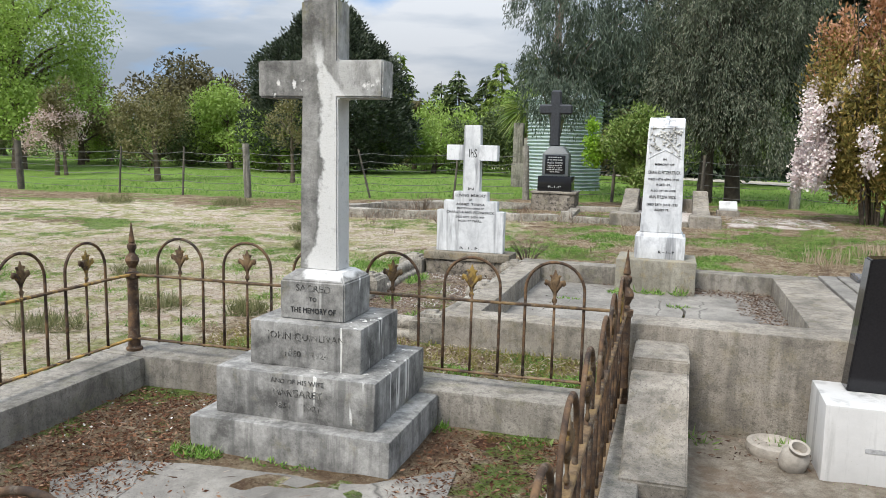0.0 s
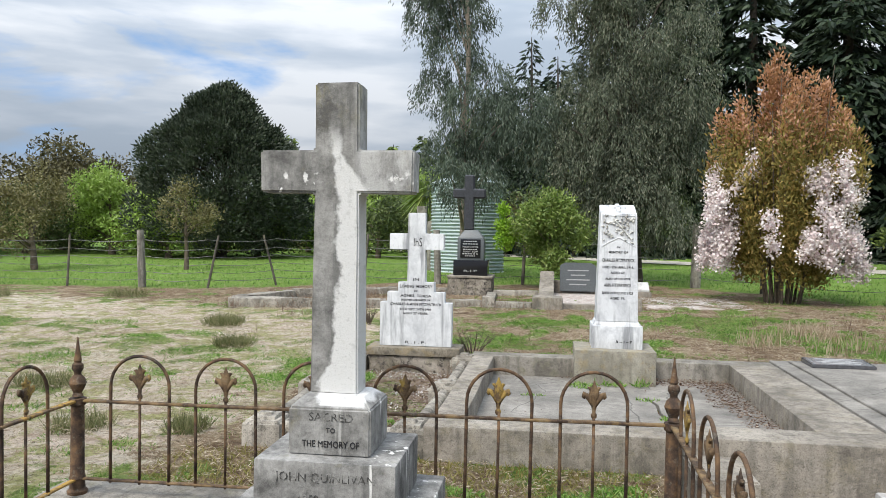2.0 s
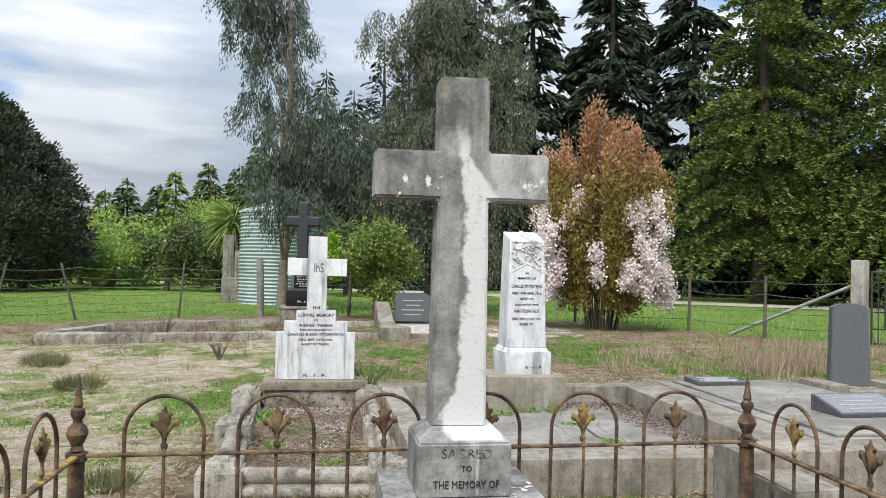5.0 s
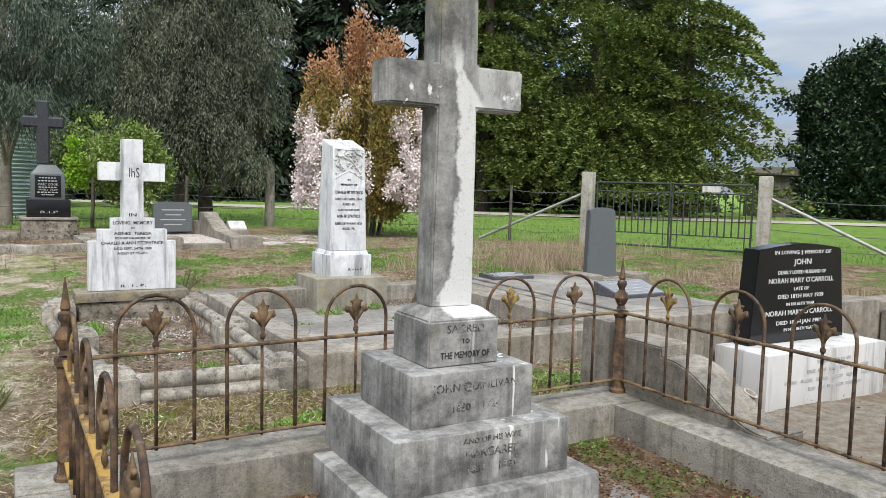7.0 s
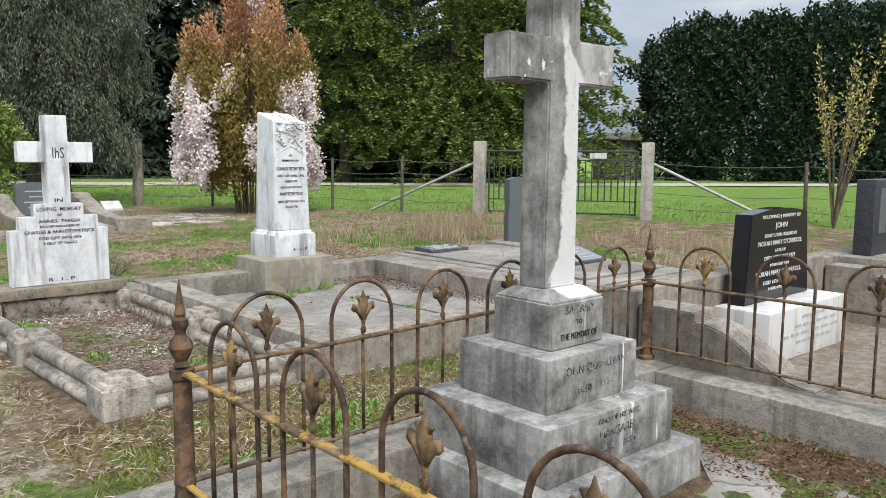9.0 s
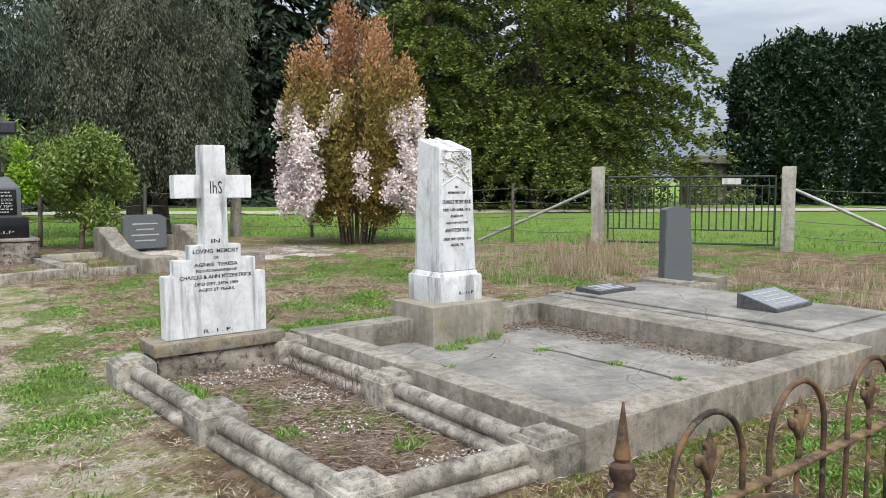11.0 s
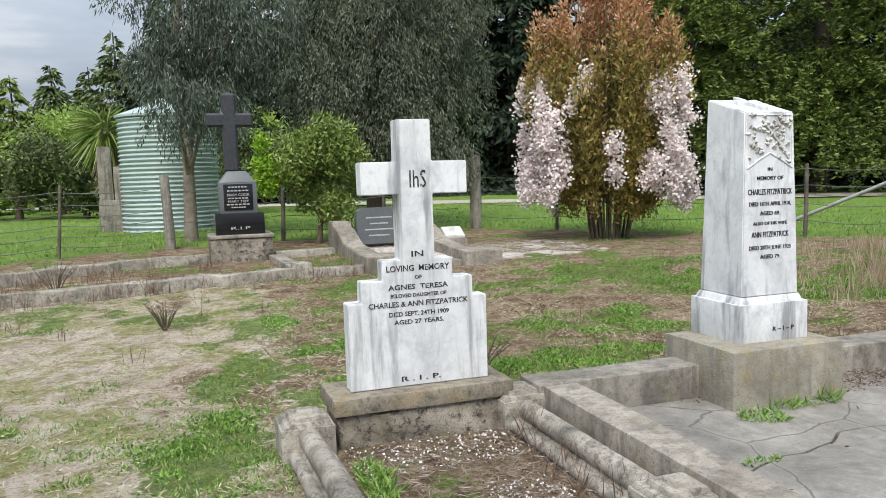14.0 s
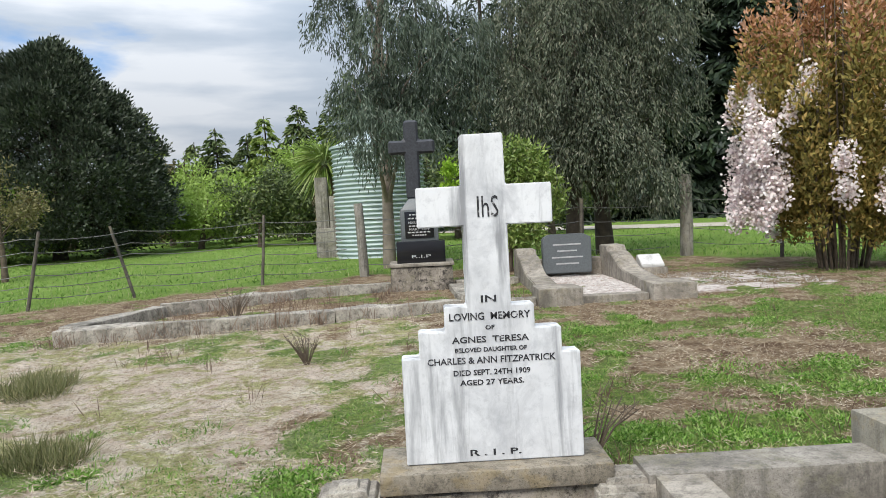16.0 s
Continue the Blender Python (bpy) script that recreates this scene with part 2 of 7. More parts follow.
def cross_concrete():
    """Dark concrete of the tall cross with its white lime runs."""
    k = Mat("cross concrete", 0.88)
    c = k.ramp(k.noise(6.0, 9, 0.78), (0.37, (0.088, 0.085, 0.08)), (0.5, (0.22, 0.215, 0.203)), (0.64, (0.36, 0.352, 0.333)))
    c = k.mix(k.ramp(k.noise(1, 6, 0.65, k.pos(16, 16, 1.2)), (0.48, 0.0), (0.62, 0.6)), c, (0.085, 0.083, 0.08))
    x, y, z = k.axis(0), k.axis(1), k.axis(2)
    wob = k.math("MULTIPLY", k.math("SUBTRACT", k.noise(7, 6, 0.65), 0.5), 0.13)
    # one bleached run: a thread under the head, across the arms, down the east half of the shaft, wide at the foot
    high = k.math("MULTIPLY", k.math("SUBTRACT", z, 1.36), 6, clamp=True)
    low = k.math("MULTIPLY", k.math("SUBTRACT", 0.92, z), 4, clamp=True)
    edge = k.math("ADD", k.math("ADD", -1.006, k.math("MULTIPLY", high, -0.035)), k.math("MULTIPLY", low, -0.055))
    west = k.math("MULTIPLY", k.math("SUBTRACT", k.math("ADD", x, wob), edge), 70, clamp=True)
    limit = k.math("ADD", -0.86, k.math("MULTIPLY", high, -0.125))
    east = k.math("MULTIPLY", k.math("SUBTRACT", limit, k.math("ADD", x, k.math("MULTIPLY", wob, 0.6))), 70, clamp=True)
    under = k.math("MULTIPLY", k.math("SUBTRACT", 1.66, k.math("ADD", z, k.math("MULTIPLY", wob, 1.2))), 8, clamp=True)
    foot = k.math("MULTIPLY", k.math("SUBTRACT", z, 0.612), 200, clamp=True)
    run = k.math("MULTIPLY", k.math("MULTIPLY", west, east), k.math("MULTIPLY", under, foot))
    run = k.math("MULTIPLY", run, k.ramp(k.noise(14, 6, 0.75), (0.3, 0.45), (0.44, 1.0)))
    # paler weathered arm and head, small lime blots on the arms
    arm = k.math("MULTIPLY", k.math("ADD", x, 0.95), 30, clamp=True)
    up = k.math("MULTIPLY", k.math("SUBTRACT", z, 1.37), 60, clamp=True)
    worn_arm = k.math("MULTIPLY", k.math("MULTIPLY", arm, up), k.ramp(k.noise(16, 7, 0.75, k.pos(1, 1, 0.6)), (0.4, 0.15), (0.56, 0.75)))
    c = k.mix(worn_arm, c, (0.47, 0.465, 0.45))
    blot = k.math("MULTIPLY", k.math("MULTIPLY", up, k.math("MULTIPLY", k.math("SUBTRACT", 1.47, z), 40, clamp=True)), k.ramp(k.noise(26, 4, 0.6, k.pos(1, 1, 0.6, (2, 0, 1))), (0.6, 0.0), (0.65, 0.9)))
    c = k.mix(blot, c, (0.7, 0.69, 0.67))
    c = k.mix(k.math("MULTIPLY", run, 0.92), c, (0.61, 0.605, 0.59))
    lich = k.math("MULTIPLY", k.math("MULTIPLY", k.math("SUBTRACT", z, 1.6), 6, clamp=True), k.ramp(k.noise(9, 5, 0.7, k.pos(1, 1, 0.5, (1, 1, 4))), (0.48, 0.0), (0.62, 0.5)))
    c = k.mix(lich, c, (0.3, 0.27, 0.12))
    # separate thin runs on the steps
    thin = k.noise(1, 3, 0.5, k.pos(26, 26, 2.2, (5.1, 1.2, 0.35)))
    tmask = k.math("MULTIPLY", k.ramp(thin, (0.62, 0.0), (0.66, 1.0)), k.math("MULTIPLY", k.math("SUBTRACT", 0.615, z), 200, clamp=True))
    tmask = k.math("MULTIPLY", tmask, k.math("MULTIPLY", k.math("MULTIPLY", k.math("ADD", x, 0.99), 14, clamp=True), k.math("MULTIPLY", k.math("SUBTRACT", z, 0.06), 60, clamp=True)))
    c = k.mix(k.math("MULTIPLY", tmask, 0.9), c, (0.66, 0.65, 0.62))
    c = k.mix(k.ramp(k.noise(9, 4, 0.7, k.pos(1, 1, 1, (3, 3, 3))), (0.6, 0.0), (0.75, 0.35)), c, (0.25, 0.22, 0.12))
    pit = k.noise(130, 3, 0.8)
    c = k.mix(k.ramp(pit, (0.3, 0.4), (0.44, 0.0)), c, (0.08, 0.08, 0.075))
    h = k.math("ADD", k.noise(22, 6, 0.7), k.math("MULTIPLY", pit, 0.4))
    return k.color(c).bump(h, 0.4, 0.01).m


M["cross"] = cross_concrete()


def rusty_iron():
    k = Mat("rusted iron", 0.8, 0.15)
    c = k.ramp(k.noise(14, 5, 0.65), (0.38, (0.035, 0.024, 0.018)), (0.5, (0.085, 0.052, 0.032)), (0.62, (0.165, 0.098, 0.05)))
    c = k.mix(k.ramp(k.noise(30, 4, 0.7, k.pos(1, 1, 1, (2, 5, 1))), (0.56, 0.0), (0.72, 0.6)), c, (0.23, 0.21, 0.17))
    return k.color(c).bump(k.noise(160, 4, 0.75), 0.5, 0.003).m


def ochre_iron(name, lichen, lo, hi):
    """Rusted iron; lichen covers it between the two noise levels."""
    k = Mat(name, 0.85, 0.05)
    c = k.ramp(k.noise(16, 5, 0.65), (0.38, (0.045, 0.029, 0.02)), (0.5, (0.11, 0.07, 0.038)), (0.62, (0.19, 0.125, 0.065)))
    c = k.mix(k.ramp(k.noise(5.5, 7, 0.75, None, 0.4), (lo, 0.0), (hi, 0.9)), c, lichen)
    c = k.mix(k.ramp(k.noise(30, 4, 0.7), (0.54, 0.0), (0.7, 0.5)), c, (0.22, 0.19, 0.14))
    return k.color(c).bump(k.noise(120, 4, 0.75), 0.5, 0.003).m


M["iron"], M["ochre"], M["rail_iron"] = rusty_iron(), ochre_iron("iron with ochre lichen", (0.38, 0.23, 0.05), 0.49, 0.56), ochre_iron("brown rail iron", (0.24, 0.16, 0.06), 0.52, 0.68)
M["finial_iron"] = ochre_iron("finial iron with ochre lichen", (0.3, 0.2, 0.05), 0.54, 0.6)
M["gate"] = plain("old painted gate iron", (0.04, 0.05, 0.042), 0.6, 0.1, 0.4, 18)
M["galvanised"] = plain("dull galvanised pipe", (0.3, 0.31, 0.29), 0.5, 0.2, 0.3, 10)
M["wire"] = plain("galvanised wire", (0.11, 0.11, 0.105), 0.5, 0.4, 0.3, 6)
M["timber"] = concrete("weathered fence timber", (0.36, 0.34, 0.3), (0.25, 0.235, 0.2), (0.12, 0.11, 0.09), 0.8)
M["timber_dark"] = concrete("dark fence timber", (0.17, 0.15, 0.12), (0.1, 0.09, 0.075), (0.05, 0.045, 0.04), 0.6)
M["concrete_post"] = concrete("gatepost concrete", (0.46, 0.44, 0.4), (0.37, 0.35, 0.31), (0.24, 0.225, 0.2), 0.5, (0.42, 0.36, 0.2), 0.4)
M["bark"] = plain("brown bark", (0.11, 0.085, 0.062), 0.9, 0, 0.5, 10, 0.8)
M["bark_gum"] = plain("smooth gum bark", (0.22, 0.185, 0.15), 0.8, 0, 0.4, 5, 0.4)
M["bark_dark"] = plain("dark conifer bark", (0.06, 0.048, 0.038), 0.9, 0, 0.4, 8, 0.8)


def tank_steel():
    k = Mat("pale green coated steel", 0.45, 0.1, 0.5)
    c = k.ramp(k.noise(2, 5, 0.6), (0.3, (0.33, 0.41, 0.41)), (0.7, (0.43, 0.51, 0.51)))
    c = k.mix(k.ramp(k.noise(1, 5, 0.6, k.pos(5, 5, 0.8)), (0.55, 0.0), (0.8, 0.4)), c, (0.25, 0.28, 0.24))
    return k.color(c).m


M["tank"] = tank_steel()
M["leaf_gum"] = leaf_mat("gum leaves", (0.045, 0.068, 0.045), (0.08, 0.11, 0.075), (0.15, 0.18, 0.135), trans=0.22, rough=0.45)
M["leaf_weep"] = leaf_mat("hanging olive leaves", (0.045, 0.058, 0.036), (0.085, 0.108, 0.066), (0.14, 0.165, 0.108), (0.22, 0.22, 0.16), trans=0.22)
M["leaf_orange"] = leaf_mat("copper young leaves", (0.3, 0.15, 0.06), (0.52, 0.27, 0.13), (0.66, 0.4, 0.29), trans=0.35)
M["leaf_olive"] = leaf_mat("bronze green leaves", (0.13, 0.12, 0.03), (0.27, 0.23, 0.06), (0.44, 0.3, 0.1), trans=0.3)
M["flower"] = leaf_mat("pale pink blossom", (0.7, 0.56, 0.57), (0.86, 0.79, 0.77), (0.92, 0.88, 0.85), trans=0.3, rough=0.7)
M["leaf_bush"] = leaf_mat("glossy bush leaves", (0.1, 0.17, 0.03), (0.19, 0.27, 0.06), (0.34, 0.4, 0.13), trans=0.2, rough=0.4)
M["leaf_lime"] = leaf_mat("lime young leaves", (0.2, 0.36, 0.03), (0.34, 0.52, 0.06), trans=0.4)
M["leaf_holly"] = leaf_mat("dark evergreen leaves", (0.026, 0.038, 0.023), (0.056, 0.075, 0.045), (0.135, 0.155, 0.115), trans=0.1, rough=0.4)
M["leaf_pine"] = leaf_mat("yellow green conifer sprays", (0.042, 0.068, 0.017), (0.11, 0.155, 0.033), (0.23, 0.27, 0.065), trans=0.18)
M["leaf_fir"] = leaf_mat("dark conifer sprays", (0.009, 0.018, 0.01), (0.02, 0.036, 0.018), (0.045, 0.068, 0.032), trans=0.06)
M["leaf_spruce"] = leaf_mat("mid green young conifer sprays", (0.035, 0.06, 0.018), (0.075, 0.115, 0.032), (0.16, 0.2, 0.06), trans=0.12)
M["leaf_lime_fir"] = leaf_mat("lime green conifer sprays", (0.08, 0.13, 0.025), (0.17, 0.24, 0.045), (0.27, 0.34, 0.08), trans=0.2)
M["leaf_spring"] = leaf_mat("fresh spring leaves", (0.2, 0.3, 0.055), (0.3, 0.43, 0.085), (0.42, 0.54, 0.17), trans=0.4)
M["leaf_dull"] = leaf_mat("thin olive brown twigs", (0.13, 0.12, 0.05), (0.2, 0.18, 0.07), (0.26, 0.24, 0.12), trans=0.25)
M["leaf_brown"] = leaf_mat("brownish crown leaves", (0.065, 0.06, 0.025), (0.11, 0.1, 0.042), (0.15, 0.13, 0.06), trans=0.15)
M["leaf_shrub"] = leaf_mat("grey green scrub leaves", (0.05, 0.075, 0.028), (0.09, 0.125, 0.045), (0.17, 0.21, 0.07), trans=0.2)
M["grass_green"] = leaf_mat("green grass", (0.06, 0.13, 0.02), (0.14, 0.27, 0.04), (0.27, 0.4, 0.1), (0.42, 0.42, 0.2), trans=0.35)
M["weed_green"] = leaf_mat("leafy green weed", (0.05, 0.12, 0.015), (0.13, 0.27, 0.035), (0.24, 0.4, 0.08), (0.36, 0.45, 0.17), trans=0.35)
M["straw_pale"] = leaf_mat("bleached straw thatch", (0.26, 0.19, 0.12), (0.5, 0.42, 0.31), (0.66, 0.58, 0.46), trans=0.2, rough=0.85)
M["grass_dry"] = leaf_mat("dead straw grass", (0.25, 0.18, 0.11), (0.4, 0.31, 0.21), (0.52, 0.43, 0.32), trans=0.3)
M["weed_brown"] = leaf_mat("dead weed stalks", (0.1, 0.065, 0.045), (0.17, 0.11, 0.075), (0.24, 0.17, 0.12), trans=0.1)
M["litter"] = leaf_mat("fallen leaf litter", (0.045, 0.024, 0.016), (0.1, 0.055, 0.035), (0.19, 0.125, 0.085), (0.36, 0.29, 0.23), trans=0.05, rough=0.8)
M["chips"] = leaf_mat("white stone chips", (0.38, 0.36, 0.33), (0.6, 0.58, 0.54), (0.72, 0.7, 0.67), trans=0.0, rough=0.85)
M["sand_pot"] = plain("cast cement vase", (0.33, 0.3, 0.26), 0.9, 0, 0.3, 20)


def ground_mat():
    """Dry ground: pale moss, straw, bare brown and green growth by cover, paddock grass beyond."""
    k = Mat("cemetery ground", 0.95, spec=0.15)
    at = []
    for nm in ("cover_green", "cover_pale", "cover_paddock"):
        a = k.n.new("ShaderNodeAttribute")
        a.attribute_name = nm
        at.append(a.outputs["Fac"])
    fine = k.noise(38, 6, 0.75)
    mid = k.noise(5.0, 8, 0.75)
    brown = k.ramp(k.noise(4.2, 9, 0.82), (0.3, (0.1, 0.062, 0.038)), (0.46, (0.22, 0.15, 0.092)), (0.56, (0.36, 0.28, 0.185)), (0.7, (0.5, 0.43, 0.31)))
    pale = k.ramp(mid, (0.36, (0.36, 0.28, 0.19)), (0.48, (0.6, 0.52, 0.4)), (0.62, (0.76, 0.69, 0.57)))
    green = k.ramp(k.noise(11, 9, 0.82), (0.36, (0.05, 0.095, 0.016)), (0.5, (0.13, 0.215, 0.036)), (0.62, (0.27, 0.33, 0.09)), (0.72, (0.45, 0.4, 0.22)))
    pad = k.ramp(k.noise(1.5, 8, 0.75), (0.3, (0.11, 0.2, 0.032)), (0.55, (0.18, 0.295, 0.052)), (0.75, (0.26, 0.35, 0.09)))

    def soft(a, lo, hi, amt):
        j = k.math("ADD", a, k.math("MULTIPLY", k.math("SUBTRACT", k.noise(8, 9, 0.82, k.pos(1, 1, 1, (amt, 0, 3))), 0.5), 1.35))
        return k.ramp(j, (lo, 0.0), (hi, 1.0))

    pink = k.ramp(k.noise(6.5, 8, 0.75), (0.38, (0.4, 0.29, 0.21)), (0.49, (0.64, 0.52, 0.43)), (0.6, (0.76, 0.66, 0.56)))
    pale = k.mix(k.ramp(k.noise(1.6, 5, 0.65, k.pos(1, 1, 1, (8, 3, 0))), (0.42, 0.0), (0.56, 0.85)), pale, pink)
    moss = k.ramp(k.noise(13, 8, 0.8), (0.4, (0.2, 0.21, 0.05)), (0.6, (0.46, 0.46, 0.19)))
    pale = k.mix(k.ramp(k.noise(2.4, 9, 0.8, k.pos(1, 1, 1, (2, 6, 1)), 0.5), (0.485, 0.0), (0.54, 0.85)), pale, moss)
    c = k.mix(soft(at[1], 0.44, 0.56, 1), brown, pale)
    c = k.mix(k.math("MULTIPLY", soft(at[0], 0.47, 0.57, 2), 0.9), c, green)
    c = k.mix(k.ramp(at[2], (0.3, 0.0), (0.7, 1.0)), c, pad)
    patch = k.noise(3.2, 9, 0.82, k.pos(1, 1, 1, (5, 9, 2)), 0.6)
    c = k.mix(k.math("MULTIPLY", k.ramp(patch, (0.52, 0.0), (0.58, 0.85)), k.math("MULTIPLY", k.ramp(at[1], (0.35, 1.0), (0.6, 0.12)), k.ramp(at[2], (0.2, 1.0), (0.5, 0.0)))), c, (0.13, 0.078, 0.048))
    c = k.mix(k.ramp(fine, (0.36, 0.7), (0.45, 0.0)), c, (0.06, 0.044, 0.026))
    c = k.mix(k.ramp(k.noise(75, 5, 0.8), (0.57, 0.0), (0.67, 0.45)), c, (0.56, 0.49, 0.38))
    h = k.math("ADD", k.noise(14, 8, 0.8), k.math("MULTIPLY", fine, 0.7))
    return k.color(c).bump(h, 1.0, 0.07).m


M["ground"] = ground_mat()


def plot_soil(name, a, b, c3, moss, moss_amt):
    k = Mat(name, 0.95, spec=0.15)
    c = k.ramp(k.noise(16, 6, 0.75), (0.3, a), (0.5, b), (0.68, c3))
    c = k.mix(k.ramp(k.noise(2.6, 5, 0.65), (0.5, 0.0), (0.58, moss_amt)), c, moss)
    return k.color(c).bump(k.noise(50, 6, 0.8), 0.9, 0.03).m


M["soil_moss"] = plot_soil("leafy mossed soil", (0.03, 0.014, 0.01), (0.07, 0.034, 0.02), (0.13, 0.075, 0.048), (0.12, 0.1, 0.02), 0.5)
M["soil_grave"] = plot_soil("litter strewn grave fill", (0.13, 0.09, 0.07), (0.25, 0.195, 0.155), (0.4, 0.335, 0.275), (0.5, 0.46, 0.42), 0.35)
M["soil_plot"] = plot_soil("dusty plot surface", (0.17, 0.14, 0.105), (0.28, 0.24, 0.19), (0.4, 0.355, 0.29), (0.2, 0.13, 0.085), 0.5)
M["gravel_white"] = plot_soil("pale gravel", (0.2, 0.145, 0.12), (0.52, 0.46, 0.42), (0.76, 0.72, 0.68), (0.3, 0.21, 0.16), 0.4)
M["road"] = plot_soil("pale gravel track", (0.33, 0.3, 0.25), (0.42, 0.385, 0.325), (0.5, 0.46, 0.4), (0.3, 0.28, 0.2), 0.3)

# ---- mesh tools ----


def part(name, bm, material, parent=None, label=""):
    """Link a bmesh as one mesh object under a thing or a part."""
    me = bpy.data.meshes.new(name)
    bm.to_mesh(me)
    bm.free()
    return part_mesh(name, me, material, parent, label)


def part_mesh(name, me, material, parent=None, label=""):
    if material and not me.materials:
        me.materials.append(material)
    ob = new(name, me)
    ob.parent = parent
    if label:
        ob["label"] = label
    return ob


def thing(name, label, category, group="", kind=""):
    return tagged(new(name), label, category, group, kind)


def smooth(ob, angle=40):
    for p in ob.data.polygons:
        p.use_smooth = True
    ob.data.set_sharp_from_angle(angle=radians(angle))
    return ob


def box(bm, x0, x1, y0, y1, z0, z1, bevel=0.0, seg=2, taper=(1.0, 1.0)):
    """A box with rounded edges; taper scales the top."""
    r = bmesh.ops.create_cube(bm, size=1.0)
    vs = r["verts"]
    cx, cy = (x0 + x1) / 2, (y0 + y1) / 2
    for v in vs:
        tx, ty = taper if v.co.z > 0 else (1.0, 1.0)
        v.co = Vector((cx + v.co.x * (x1 - x0) * tx, cy + v.co.y * (y1 - y0) * ty, z0 if v.co.z < 0 else z1))
    if bevel:
        es = list({e for v in vs for e in v.link_edges})
        bmesh.ops.bevel(bm, geom=es, offset=bevel, segments=seg, affect="EDGES", profile=0.6)
    return bm


def worn(bm, step=0.12, amount=0.004, freq=5.0, seed=0.0):
    """Cut long edges and push the surface about a little, as worn stone is."""
    for _ in range(3):
        es = [e for e in bm.edges if e.calc_length() > step * 2]
        if not es or len(bm.verts) > 6000:
            break
        bmesh.ops.subdivide_edges(bm, edges=es, cuts=1, use_grid_fill=True)
    off = Vector((seed * 3.1, seed * 1.7, seed))
    for v in bm.verts:
        p = v.co * freq + off
        d = noise.noise_vector(p) + 0.5 * noise.noise_vector(p * 3.1)
        v.co += d * amount
    return bm


def block(name, dims, material, parent=None, label="", bevel=0.012, wear=0.004, taper=(1, 1), step=0.12):
    bm = worn(box(bmesh.new(), *dims, bevel=bevel, taper=taper), step, wear, seed=dims[0] + dims[2])
    return smooth(part(name, bm, material, parent, label), 50)


def prism(bm, pts, along, a0, a1):
    """Extrude a closed profile. along 'x': pts are (y, z); 'y': pts are (x, z)."""
    def p3(p, a):
        return (a, p[0], p[1]) if along == "x" else (p[0], a, p[1])
    v0 = [bm.verts.new(p3(p, a0)) for p in pts]
    v1 = [bm.verts.new(p3(p, a1)) for p in pts]
    n = len(pts)
    bm.faces.new(v0)
    bm.faces.new(list(reversed(v1)))
    for i in range(n):
        bm.faces.new((v0[i], v1[i], v1[(i + 1) % n], v0[(i + 1) % n]))
    bmesh.ops.recalc_face_normals(bm, faces=bm.faces[:])
    return bm


def tube(bm, pts, radii, sides=8, cap=True):
    """A round bar along a path."""
    pts = [Vector(p) for p in pts]
    if not hasattr(radii, "__len__"):
        radii = [radii] * len(pts)
    rings, side = [], None
    for i, p in enumerate(pts):
        d = (pts[min(i + 1, len(pts) - 1)] - pts[max(i - 1, 0)]).normalized()
        if side is None:
            side = d.orthogonal().normalized()
        side = (side - d * side.dot(d)).normalized()
        up = d.cross(side)
        rings.append([bm.verts.new(p + (side * math.cos(a) + up * math.sin(a)) * radii[i]) for a in (2 * math.pi * k / sides for k in range(sides))])
    for a, b in zip(rings, rings[1:]):
        for k in range(sides):
            bm.faces.new((a[k], a[(k + 1) % sides], b[(k + 1) % sides], b[k]))
    if cap:
        bm.faces.new(list(reversed(rings[0])))
        bm.faces.new(rings[-1])
    return bm


def lathe(bm, prof, sides=16, centre=(0, 0, 0), flat=1.0, turn=0.0):
    """Turn a profile of (radius, z) round the z axis."""
    c, rings = Vector(centre), []
    for r, z in prof:
        rings.append([bm.verts.new(c + Vector((math.cos(a) * r, math.sin(a) * r * flat, z))) for a in (turn + 2 * math.pi * k / sides for k in range(sides))])
    for a, b in zip(rings, rings[1:]):
        for k in range(sides):
            bm.faces.new((a[k], a[(k + 1) % sides], b[(k + 1) % sides], b[k]))
    bm.faces.new(list(reversed(rings[0])))
    bm.faces.new(rings[-1])
    return bm


def inscribe(text, size, x, y, z, material, parent, width=None, depth=0.002, bold=0.0, name="inscription"):
    """A line of raised lettering, centred at x on a face looking to -y."""
    cu = bpy.data.curves.new(name, "FONT")
    cu.body, cu.size, cu.align_x, cu.align_y = text, size, "CENTER", "CENTER"
    cu.extrude, cu.offset, cu.resolution_u = depth, bold, 2
    tmp = bpy.data.objects.new(name, cu)
    me = bpy.data.meshes.new_from_object(tmp)
    bpy.data.objects.remove(tmp)
    bpy.data.curves.remove(cu)
    me.materials.clear()
    xs = [v.co.x for v in me.vertices]
    w = max(xs) - min(xs)
    k = 1.0 if not width else width / w
    for v in me.vertices:
        v.co = Vector((x + v.co.x * k, y - v.co.z, z + v.co.y))
    return tagged(part_mesh(name, me, material, parent), kind="stuff")


